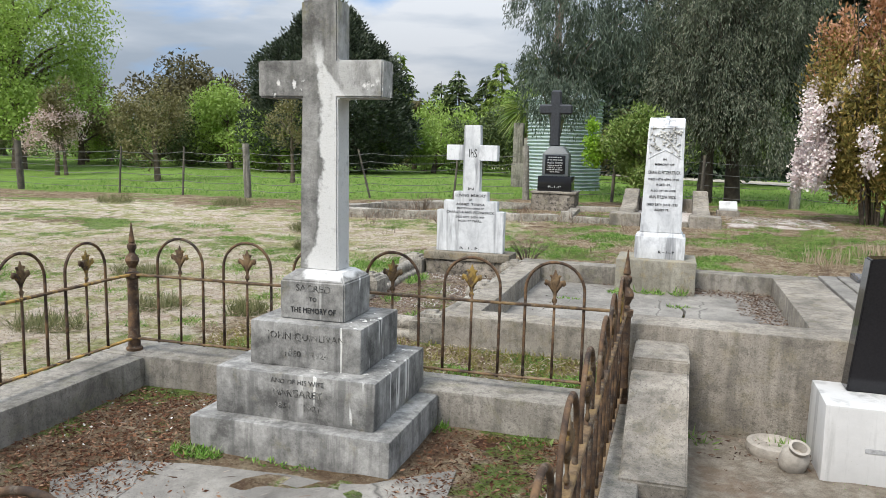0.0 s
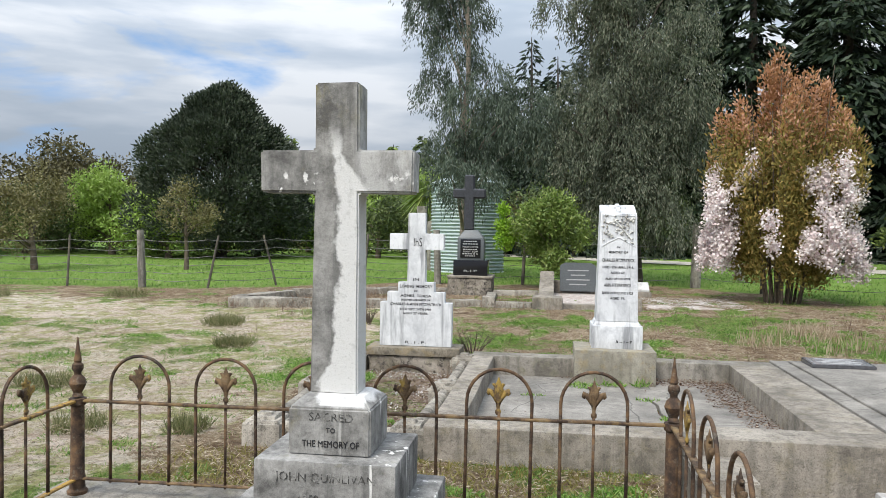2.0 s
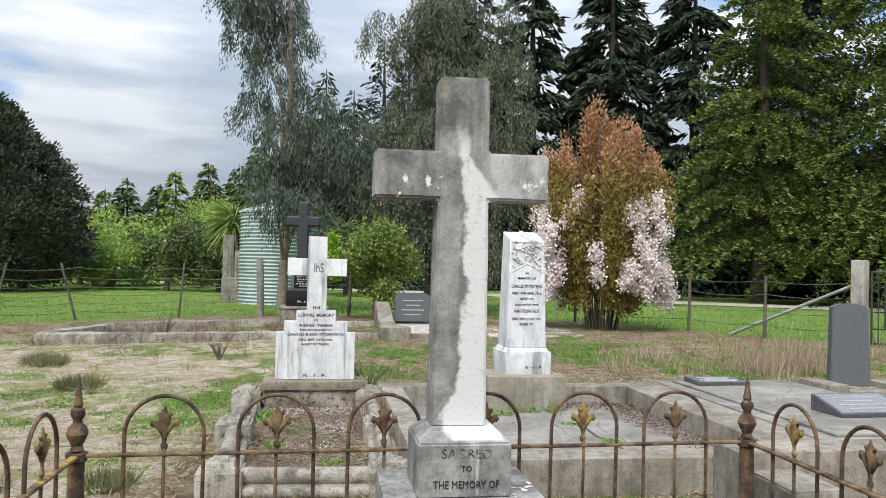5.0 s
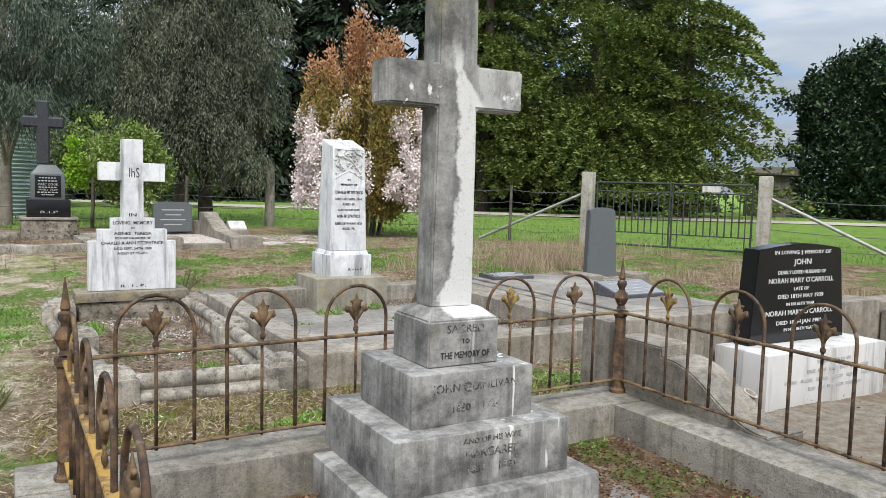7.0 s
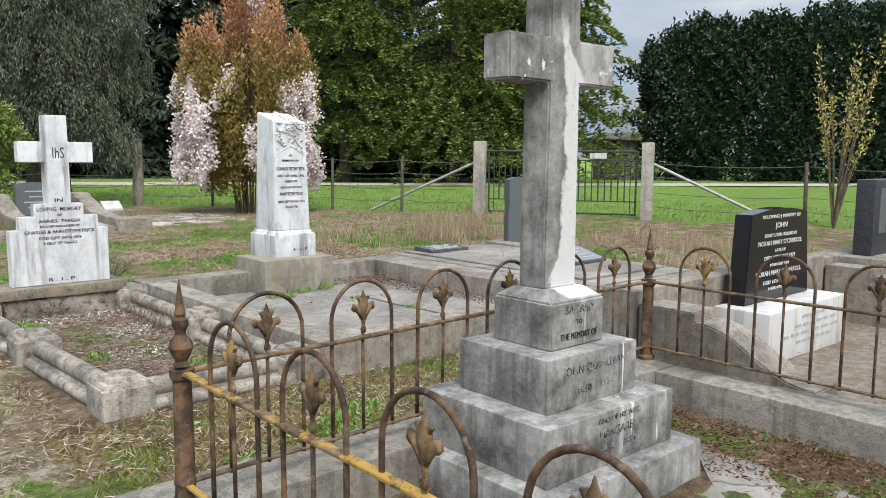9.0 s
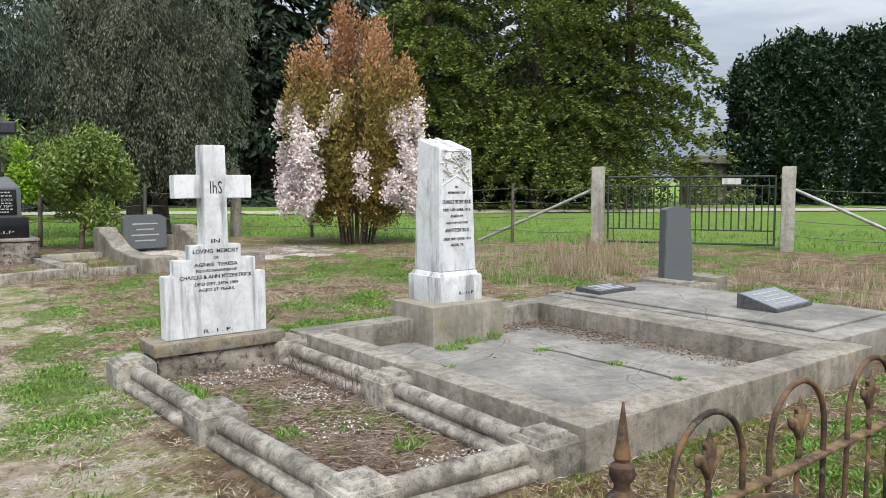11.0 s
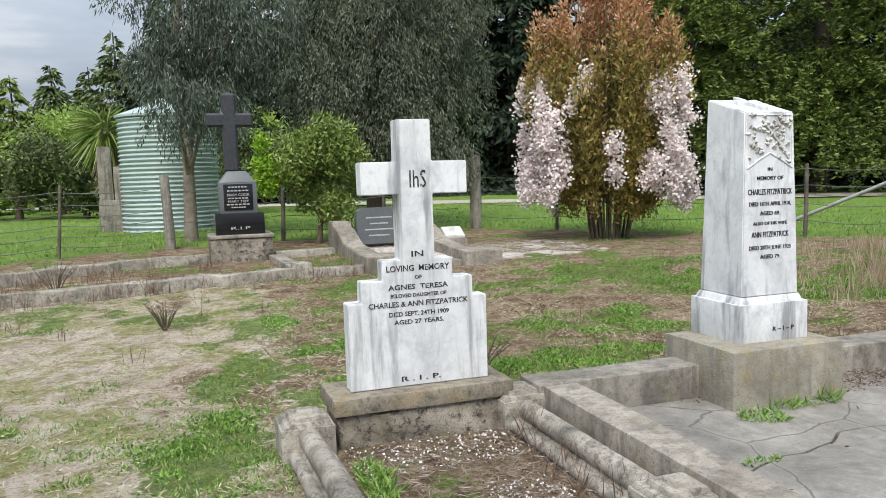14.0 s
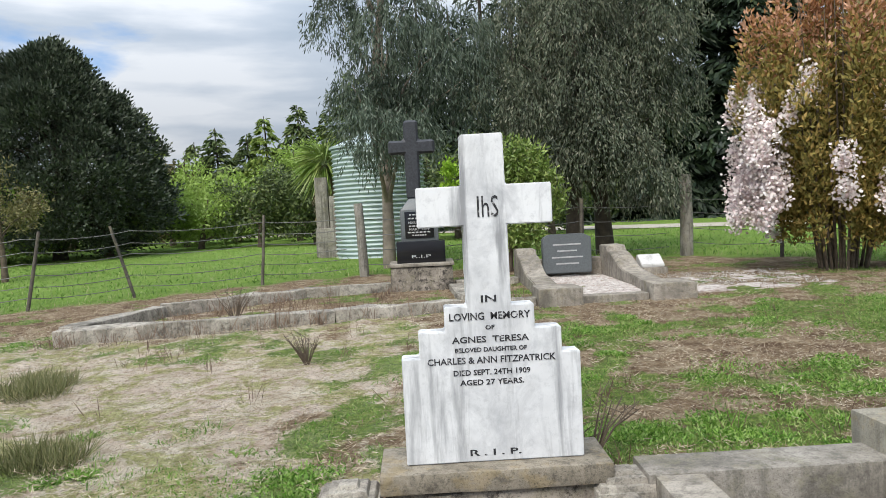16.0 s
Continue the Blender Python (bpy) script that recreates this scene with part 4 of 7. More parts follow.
def white_cross_grave():
    k = thing("moulded_kerb", "old lichened concrete kerb with double roll moulding and corner posts", "grave kerb")
    mat = M["kerb_old"]
    W = [(-1.98, 5.14), (-2.05, 6.4), (-2.09, 7.72)]
    E = [(-1.06, 5.1), (-1.02, 6.4), (-1.03, 7.7)]
    for p in W + E:
        moulded_post(p[0], p[1], k, mat)
    for s in (W, E):
        for a, b in zip(s, s[1:]):
            moulded_length(a, b, k, mat)
    moulded_length(W[0], E[0], k, mat)
    sheet("grave_fill", -2.0, -1.08, 5.2, 7.62, -0.13, M["soil_grave"], "leaf litter and white chips filling the kerbed grave", "grave fill", 0.03)
    b = thing("headstone_base", "lichened concrete base block with rough cast face", "headstone base")
    block("cap", (-1.965, -1.07, 7.645, 7.99, 0.055, 0.135), M["base_lichen"], b, bevel=0.01)
    bm = worn(box(bmesh.new(), -1.94, -1.1, 7.665, 7.97, -0.3, 0.053, 0.01), 0.024, 0.02, 15)
    for v in bm.verts:
        v.co.y -= 0.012 * noise.noise(v.co * 38) * (1 if v.co.y < 7.7 else 0)
    smooth(part("rough_face", bm, M["rubble"], b), 70)
    t = thing("marble_cross", "white marble stepped headstone with cross and black lettering", "headstone")
    cx = -1.513
    h = [0.348, 0.278, 0.175, 0.086]
    prof = [(cx - h[0], 0.136), (cx + h[0], 0.136), (cx + h[0], 0.555), (cx + h[1], 0.555), (cx + h[1], 0.655), (cx + h[2], 0.655), (cx + h[2], 0.75), (cx + h[3], 0.75), (cx + h[3], 1.06),
            (cx + 0.262, 1.06), (cx + 0.262, 1.215), (cx + 0.085, 1.215), (cx + 0.083, 1.412), (cx - 0.083, 1.412), (cx - 0.085, 1.215), (cx - 0.262, 1.215), (cx - 0.262, 1.06), (cx - h[3], 1.06),
            (cx - h[3], 0.75), (cx - h[2], 0.75), (cx - h[2], 0.655), (cx - h[1], 0.655), (cx - h[1], 0.555), (cx - h[0], 0.555)]
    bm = bmesh.new()
    prism(bm, prof, "y", 7.75, 7.85)
    bmesh.ops.bevel(bm, geom=bm.edges[:], offset=0.004, segments=2, affect="EDGES")
    smooth(part("stone", worn(bm, 0.15, 0.0015), M["marble"], t), 40)
    lb = M["letter_black"]
    for s, hh, z, w in (("IN", 0.038, 0.775, 0.06), ("LOVING  MEMORY", 0.04, 0.708, 0.315), ("OF", 0.024, 0.664, 0.036), ("AGNES  TERESA", 0.034, 0.618, 0.3), ("BELOVED DAUGHTER OF", 0.024, 0.578, 0.28),
                        ("CHARLES & ANN FITZPATRICK", 0.036, 0.537, 0.5), ("DIED SEPT. 24TH 1909", 0.03, 0.489, 0.3), ("AGED 27 YEARS.", 0.03, 0.45, 0.25), ("R . I . P.", 0.034, 0.172, 0.2)):
        inscribe(s, hh, cx, 7.75, z, M["letter_worn"], t, w, 0.002, 0.0006)
    inscribe("IhS", 0.118, cx + 0.012, 7.75, 1.128, M["letter_worn"], t, 0.082, 0.002, 0.0, "monogram")


white_cross_grave()

# ---- slab plot with the tapering marble pillar ----
SX0, SX1, SY0, SY1 = -0.955, 1.74, 4.95, 7.83
k = thing("slab_kerb", "broad grey concrete kerb round a cracked slab plot", "grave kerb")
block("kerb_length", (SX0, 1.735, SY0, 5.19, -0.35, 0.105), M["kerb_light"], k)
block("kerb_length", (SX0, 1.735, 7.6, SY1, -0.3, 0.1), M["kerb"], k)
block("kerb_length", (SX0 + 0.02, -0.745, 5.19, 7.6, -0.3, 0.098), M["kerb_light"], k)
block("kerb_length", (1.335, 1.735, 5.19, 7.6, -0.3, 0.101), M["kerb_light"], k)


def cracked_slab():
    """The plot's floor, broken in three plates with gaps between."""
    t = thing("floor_slab", "cracked grey concrete floor slab with weeds in the joints", "slab")
    x0, x1, y0, y1 = -0.75, 1.34, 5.18, 7.61
    rng = random.Random(4)

    def wander(a, b, n=9, amp=0.035):
        return [(a[0] + (b[0] - a[0]) * i / n + (rng.uniform(-amp, amp) if 0 < i < n else 0), a[1] + (b[1] - a[1]) * i / n + (rng.uniform(-amp, amp) if 0 < i < n else 0)) for i in range(n + 1)]
    c1 = wander((x0, 6.62), (0.35, 6.9)) + wander((0.35, 6.9), (x1, 6.55))[1:]
    c2 = wander((0.55, 6.76), (0.62, y0), 7)
    g = 0.011
    plates = [[(x0, y1), *[(x, y + g) for x, y in c1], (x1, y1)],
              [(x0, y0), *[(x - g, y) for x, y in reversed(c2)], *[(x, y - g) for x, y in reversed(c1) if x < 0.5]],
              [(x1, y0), *[(x, y - g) for x, y in reversed(c1) if x > 0.6], *[(x + g, y) for x, y in c2]]]
    for i, pts in enumerate(plates):
        bm = bmesh.new()
        f = bm.faces.new([bm.verts.new((x, y, -0.075 + 0.006 * i)) for x, y in pts])
        r = bmesh.ops.extrude_face_region(bm, geom=[f])
        for v in [e for e in r["geom"] if isinstance(e, bmesh.types.BMVert)]:
            v.co.z -= 0.2
        bmesh.ops.recalc_face_normals(bm, faces=bm.faces[:])
        part("slab_plate", bm, M["slab"], t)


cracked_slab()


def pillar():
    b = thing("pillar_base", "square lichened concrete base block in the slab plot", "headstone base")
    block("base_block", (-0.02, 0.68, 7.33, 7.9, -0.3, 0.222), M["pillar_base"], b, bevel=0.014)
    t = thing("marble_pillar", "tapering white marble pillar with slanted top and carved panel", "headstone")
    cx, yf = 0.352, 7.47
    block("plinth", (cx - 0.222, cx + 0.222, yf, yf + 0.4, 0.22, 0.425), M["marble"], t, bevel=0.006, wear=0.0015)
    block("chamfer", (cx - 0.205, cx + 0.205, yf + 0.018, yf + 0.385, 0.424, 0.46), M["marble"], t, bevel=0.004, wear=0.001, taper=(0.92, 0.92))
    bm = bmesh.new()
    w0, w1, f0, f1, b0, b1 = 0.183, 0.157, yf + 0.03, yf + 0.05, yf + 0.37, yf + 0.345
    lo = [bm.verts.new(p) for p in ((cx - w0, f0, 0.459), (cx + w0, f0, 0.459), (cx + w0, b0, 0.459), (cx - w0, b0, 0.459))]
    hi = [bm.verts.new(p) for p in ((cx - w1, f1, 1.42), (cx + w1, f1, 1.42), (cx + w1, b1, 1.51), (cx - w1, b1, 1.51))]
    bm.faces.new(lo[::-1])
    bm.faces.new(hi)
    for i in range(4):
        bm.faces.new((lo[i], lo[(i + 1) % 4], hi[(i + 1) % 4], hi[i]))
    bmesh.ops.bevel(bm, geom=bm.edges[:], offset=0.006, segments=2, affect="EDGES")
    smooth(part("shaft", worn(bm, 0.16, 0.0015), M["marble"], t), 40)

    def fy(z):
        return f0 + (f1 - f0) * (z - 0.459) / 0.961
    # carved panel: leafy relief over a pointed arch
    rng = random.Random(11)
    bm = bmesh.new()
    for i in range(80):
        x, z = cx + rng.uniform(-0.125, 0.125), rng.uniform(1.15, 1.395)
        if z < 1.225 - abs(x - cx) * 0.6:
            continue
        a, ln = rng.uniform(0, 6.28), rng.uniform(0.02, 0.045)
        dx, dz = math.cos(a) * ln, math.sin(a) * ln
        tube(bm, [(x, fy(z) + 0.002, z), (x + dx * 0.5, fy(z) - 0.008, z + dz * 0.5), (x + dx, fy(z) + 0.002, z + dz)], [0.002, 0.009, 0.002], 6)
    tube(bm, [(cx - 0.05, fy(1.37) - 0.004, 1.38), (cx + 0.04, fy(1.28) - 0.006, 1.28), (cx + 0.12, fy(1.18) - 0.003, 1.18)], 0.006, 6)
    smooth(part("carved_panel", bm, M["base_carved"], t, "carved leafy relief"), 60)
    bm = bmesh.new()
    for x in (-1, 1):
        tube(bm, [(cx + x * 0.138, fy(1.4) - 0.001, 1.405), (cx + x * 0.146, fy(1.13) - 0.001, 1.13)], 0.004, 6)
        tube(bm, [(cx + x * 0.146, fy(1.13) - 0.001, 1.13), (cx + x * 0.07, fy(1.18) - 0.001, 1.175), (cx, fy(1.21) - 0.001, 1.21)], 0.005, 6)
    tube(bm, [(cx - 0.138, fy(1.4) - 0.001, 1.405), (cx + 0.138, fy(1.4) - 0.001, 1.405)], 0.004, 6)
    part("panel_frame", bm, M["marble"], t)
    bm = bmesh.new()
    s = (1.51 - 1.42) / (b1 - f1)
    for x0, x1, y0, y1 in ((-0.018, 0.018, 0.03, 0.26), (-0.075, 0.075, 0.15, 0.185)):
        r = box(bmesh.new(), cx + x0, cx + x1, f1 + y0, f1 + y1, 1.41, 1.442, 0.004)
        for v in r.verts:
            v.co.z += s * (v.co.y - f1)
        me = bpy.data.meshes.new("tmp")
        r.to_mesh(me)
        r.free()
        bm.from_mesh(me)
        bpy.data.meshes.remove(me)
    part("laid_cross", bm, M["marble"], t)
    lb = M["letter_black"]
    for txt, hh, z, w in (("IN", 0.024, 1.124, 0.03), ("MEMORY OF", 0.028, 1.078, 0.17), ("CHARLES FITZPATRICK", 0.042, 1.006, 0.285), ("DIED 16TH APRIL 1918,", 0.03, 0.944, 0.27), ("AGED 69.", 0.03, 0.895, 0.13),
                          ("ALSO OF HIS WIFE", 0.024, 0.842, 0.22), ("ANN FITZPATRICK", 0.042, 0.783, 0.24), ("DIED 28TH JUNE 1925", 0.03, 0.715, 0.27), ("AGED 79.", 0.03, 0.667, 0.13)):
        inscribe(txt, hh, cx, fy(z) - 0.0005, z, lb, t, w, 0.002, 0.0004)
    inscribe("R – I – P", 0.034, cx + 0.06, yf, 0.285, lb, t, 0.14, 0.002, 0.0006)


M["base_carved"] = marble("carved marble", (0.6, 0.59, 0.55), (0.16, 0.15, 0.13))
pillar()

# ---- neighbouring low slab with two plaques ----
g = thing("ledger_slab", "wide flat grey concrete grave ledger with raised edge", "grave slab")
block("ledger", (1.76, 3.2, 5.2, 7.93, -0.3, 0.102), M["slab"], g, bevel=0.012)
block("border", (1.9, 3.1, 5.42, 7.83, 0.1, 0.122), M["slab"], g, bevel=0.01)


def plaque(name, x, y, w, d, z, tilt, turn, label, mat):
    t = thing(name, label, "plaque")
    bm = bmesh.new()
    h = math.tan(radians(tilt)) * d
    prism(bm, [(-d / 2, 0), (d / 2, 0), (d / 2, 0.03 + h), (-d / 2, 0.03)], "x", -w / 2, w / 2)
    bmesh.ops.bevel(bm, geom=bm.edges[:], offset=0.005, segments=2, affect="EDGES")
    o = smooth(part("plaque_block", bm, mat, t))
    sl = math.tan(radians(tilt))
    # added thin plate whose paler colour stands in for sky reflected in the slope
    f = box(bmesh.new(), -w / 2 + 0.025, w / 2 - 0.025, -d / 2 + 0.02, d / 2 - 0.02, 0.029, 0.0325, 0.001, 1)
    for v in f.verts:
        v.co.z += sl * (v.co.y + d / 2)
    part("sheen_plate", f, M["plate"], t, "added grey plate, paled to stand in for reflected sky")
    for i in range(4):
        bm = bmesh.new()
        yy = -d * 0.28 + d * 0.18 * i
        zz = 0.0325 + math.tan(radians(tilt)) * (yy + d / 2)
        ww = w * (0.3, 0.36, 0.22, 0.32)[i]
        box(bm, -ww, ww, yy - 0.01, yy + 0.01, zz - 0.004, zz + 0.003)
        part("lettering_line", bm, M["letter_grey"], t)
    t.matrix_basis = pose(x, y, z, 0, 0, turn)
    return t


plaque("desk_plaque", 2.62, 6.12, 0.62, 0.34, 0.121, 16, 3, "sloping dark stone plaque lying on the grey ledger", M["bronze"])
plaque("flat_plaque", 2.25, 7.62, 0.52, 0.3, 0.121, 3, 0, "small flat dark plaque on the grey ledger", M["bronze"])


def grey_headstone():
    t = thing("grey_headstone", "upright grey granite headstone with rounded top between stone blocks", "headstone")
    bm = bmesh.new()
    prof = [(-0.2, 0), (0.2, 0), (0.17, 0.8)] + [(0.17 * math.cos(a), 0.81 + 0.05 * math.sin(a)) for a in np.linspace(0.3, math.pi - 0.3, 9)] + [(-0.17, 0.82)]
    prism(bm, prof, "y", -0.06, 0.06)
    bmesh.ops.bevel(bm, geom=bm.edges[:], offset=0.008, segments=2, affect="EDGES")
    smooth(part("stone", worn(bm, 0.12, 0.003), M["granite_grey"], t), 40)
    t.matrix_basis = pose(3.97, 8.08, 0.02, -2, 0, -16)
    b = thing("stone_kerb", "low weathered stone kerb blocks at the grey headstone", "grave kerb")
    for d in ((3.5, 3.72, 7.72, 8.22, -0.2, 0.085), (4.22, 4.5, 7.75, 8.22, -0.2, 0.08), (3.725, 4.21, 7.7, 7.88, -0.2, 0.025), (3.725, 4.21, 7.94, 8.22, -0.2, 0.03)):
        block("kerb_block", d, M["kerb_light"], b, bevel=0.015, wear=0.008)


grey_headstone()

# ---- plot of the black headstone ----


def scroll_wing(name, x0, x1, label, ybase=3.83):
    t = thing(name, label, "grave kerb")
    bm = bmesh.new()
    prof = [(ybase, -0.3), (ybase, 0.335), (3.5, 0.335), (3.495, 0.285)]
    prof += [(3.495 - 0.62 * s, 0.285 - 0.215 * (s * s * (3 - 2 * s)) + 0.012 * math.sin(s * 6.28)) for s in np.linspace(0.06, 1.0, 12)]
    prof += [(2.86, 0.066), (2.86, -0.3)]
    prism(bm, prof, "x", x0, x1)
    bmesh.ops.bevel(bm, geom=[e for e in bm.edges if e.calc_length() > 0.02], offset=0.008, segments=2, affect="EDGES")
    smooth(part("scroll_end", worn(bm, 0.12, 0.003), M["kerb_light"], t), 40)
    block("side_kerb", (x0 + 0.005, x1 - 0.005, 0.6, 2.858, -0.3, 0.012), M["kerb_light"], t)
    return t


wl = thing("back_wall", "low grey concrete back wall of the plots", "wall")
block("wall_length", (0.3, 2.74, 3.835, 4.06, -0.35, 0.405), M["kerb_light"], wl, step=0.2)
block("wall_length", (2.745, 5.6, 3.84, 4.06, -0.35, 0.385), M["kerb_light"], wl, step=0.2)
scroll_wing("scroll_kerb", 0.33, 0.56, "pale concrete side kerb with scrolled end beside the railing")
scroll_wing("scroll_kerb", 2.74, 2.98, "pale concrete side kerb with scrolled end between plots")
sheet("plot_surface", 0.56, 2.74, 0.6, 3.835, -0.075, M["soil_plot"], "dusty plot surface with leaves and weeds", "soil", 0.015)


def black_headstone():
    t = thing("black_headstone", "polished black granite headstone with silver lettering", "headstone")
    bm = bmesh.new()
    x0, x1, xt0, xt1 = 1.18, 2.06, 1.225, 1.985
    cx = (x0 + x1) / 2
    prof = [(x0, 0.235), (x1, 0.235), (xt1, 0.785)] + [(cx + (xt1 - cx) * (1 - 2 * i / 10), 0.785 + 0.03 * math.sin(math.pi * i / 10)) for i in range(1, 10)] + [(xt0, 0.785)]
    prism(bm, prof, "y", 3.66, 3.77)
    bmesh.ops.bevel(bm, geom=bm.edges[:], offset=0.006, segments=2, affect="EDGES")
    smooth(part("stone", bm, M["granite_black"], t), 30)
    for s, h, z, w in (("IN LOVING † MEMORY OF", 0.03, 0.765, 0.52), ("JOHN", 0.048, 0.708, 0.16), ("DEARLY LOVED HUSBAND OF", 0.03, 0.648, 0.44), ("NORAH MARY O'CARROLL", 0.042, 0.6, 0.6),
                       ("LATE OF", 0.028, 0.55, 0.14), ("DIED 18TH MAY 1939", 0.034, 0.506, 0.42), ("IN HIS 66TH YEAR", 0.026, 0.46, 0.26), ("NORAH MARY O'CARROLL", 0.042, 0.41, 0.62), ("DIED 18TH JAN 1966", 0.032, 0.352, 0.42), ("IN HER 86TH YEAR", 0.026, 0.31, 0.28)):
        inscribe(s, h, cx, 3.66, z, M["letter_white"], t, w, 0.0015, 0.0004)
    b = thing("marble_block", "low white marble block before the black headstone", "headstone base")
    block("block", (1.07, 2.16, 3.445, 3.8, -0.2, 0.236), M["marble_block"], b, bevel=0.012, wear=0.003)
    bm = bmesh.new()
    for i, (w, dx) in enumerate(((0.16, 0.0), (0.3, 0.05), (0.42, -0.02), (0.26, 0.03))):
        n = 6
        for j in range(n):
            x = 1.66 + dx - w + 2 * w * j / n
            box(bm, x, x + 2 * w / n * 0.72, 3.4425, 3.447, 0.16 - 0.05 * i, 0.178 - 0.05 * i)
    tagged(part("worn_lettering", bm, M["letter_grey"], b, "worn grey lettering"), kind="stuff")


black_headstone()


def dark_headstone():
    t = thing("dark_headstone", "dark granite headstone with cross panel on concrete base", "headstone")
    bm = box(bmesh.new(), 3.16, 3.98, 3.66, 3.8, 0.38, 0.97, 0.01)
    smooth(part("stone", bm, M["granite_dark"], t))
    bm = box(bmesh.new(), 3.26, 3.4, 3.652, 3.664, 0.55, 0.9, 0.004)
    part("side_panel", bm, M["granite_grey"], t)
    bm = bmesh.new()
    for i in range(7):
        w = (0.2, 0.14, 0.22, 0.17, 0.2, 0.12, 0.19)[i]
        box(bm, 3.65 - w, 3.65 + w, 3.655, 3.662, 0.87 - i * 0.06, 0.893 - i * 0.06)
    tagged(part("worn_lettering", bm, M["letter_grey"], t), kind="stuff")
    block("base_block", (3.0, 4.05, 3.5, 3.84, -0.3, 0.382), M["kerb_light"], t)


dark_headstone()


def pots():
    t = thing("cement_vase", "shallow round cement flower ring on the plot floor", "vase")
    bm = lathe(bmesh.new(), [(0.1, -0.09), (0.115, -0.06), (0.11, -0.035), (0.09, -0.03), (0.075, -0.05), (0.03, -0.055)], 20, (0.93, 3.7, 0))
    smooth(part("vase_ring", bm, M["sand_pot"], t), 50)
    t = thing("clay_jar", "small grey clay jar beside the marble block", "jar")
    bm = lathe(bmesh.new(), [(0.04, -0.09), (0.055, -0.06), (0.055, 0.0), (0.035, 0.02), (0.042, 0.04), (0.03, 0.04), (0.025, 0.0)], 16, (0, 0, 0))
    o = smooth(part("jar_body", bm, M["sand_pot"], t), 50)
    t.matrix_basis = pose(0.99, 3.5, 0.0, 25, 10, 0)


pots()

# ---- back row of graves ----


def skew_block(name, a, b, w, z0, z1, mat, parent, wear=0.006):
    """A kerb length from a to b, w wide."""
    a, b = Vector((*a, 0)), Vector((*b, 0))
    d = b - a
    bm = worn(box(bmesh.new(), 0, d.length, -w / 2, w / 2, z0, z1, 0.012), 0.15, wear, 5, a.x)
    bm.transform(pose(a.x, a.y, 0, 0, 0, math.degrees(math.atan2(d.y, d.x))))
    return smooth(part(name, bm, mat, parent), 50)


k = thing("long_kerb", "long low weathered concrete kerb of the back plots", "grave kerb")
skew_block("kerb_length", (-5.5, 12.55), (-2.75, 13.0), 0.2, -0.3, 0.09, M["kerb_old"], k, 0.022)
skew_block("kerb_length", (-2.74, 13.0), (-1.35, 13.22), 0.2, -0.3, 0.1, M["kerb_old"], k, 0.022)
skew_block("kerb_length", (-1.2, 13.25), (-0.55, 13.2), 0.18, -0.3, 0.085, M["kerb_old"], k)
skew_block("kerb_block", (-1.37, 13.22), (-1.18, 13.25), 0.26, -0.3, 0.16, M["kerb_old"], k)
skew_block("kerb_length", (-5.0, 14.2), (-3.4, 15.1), 0.2, -0.3, 0.12, M["kerb_old"], k, 0.022)
skew_block("kerb_length", (-3.4, 15.12), (-2.25, 15.3), 0.2, -0.3, 0.13, M["kerb_old"], k, 0.022)
skew_block("kerb_length", (-5.45, 12.65), (-5.0, 14.15), 0.2, -0.3, 0.1, M["kerb_old"], k, 0.022)
skew_block("kerb_length", (-1.35, 15.2), (-0.5, 15.25), 0.18, -0.3, 0.12, M["kerb_old"], k)
skew_block("kerb_length", (-1.28, 13.35), (-1.36, 15.1), 0.18, -0.3, 0.09, M["kerb_old"], k)


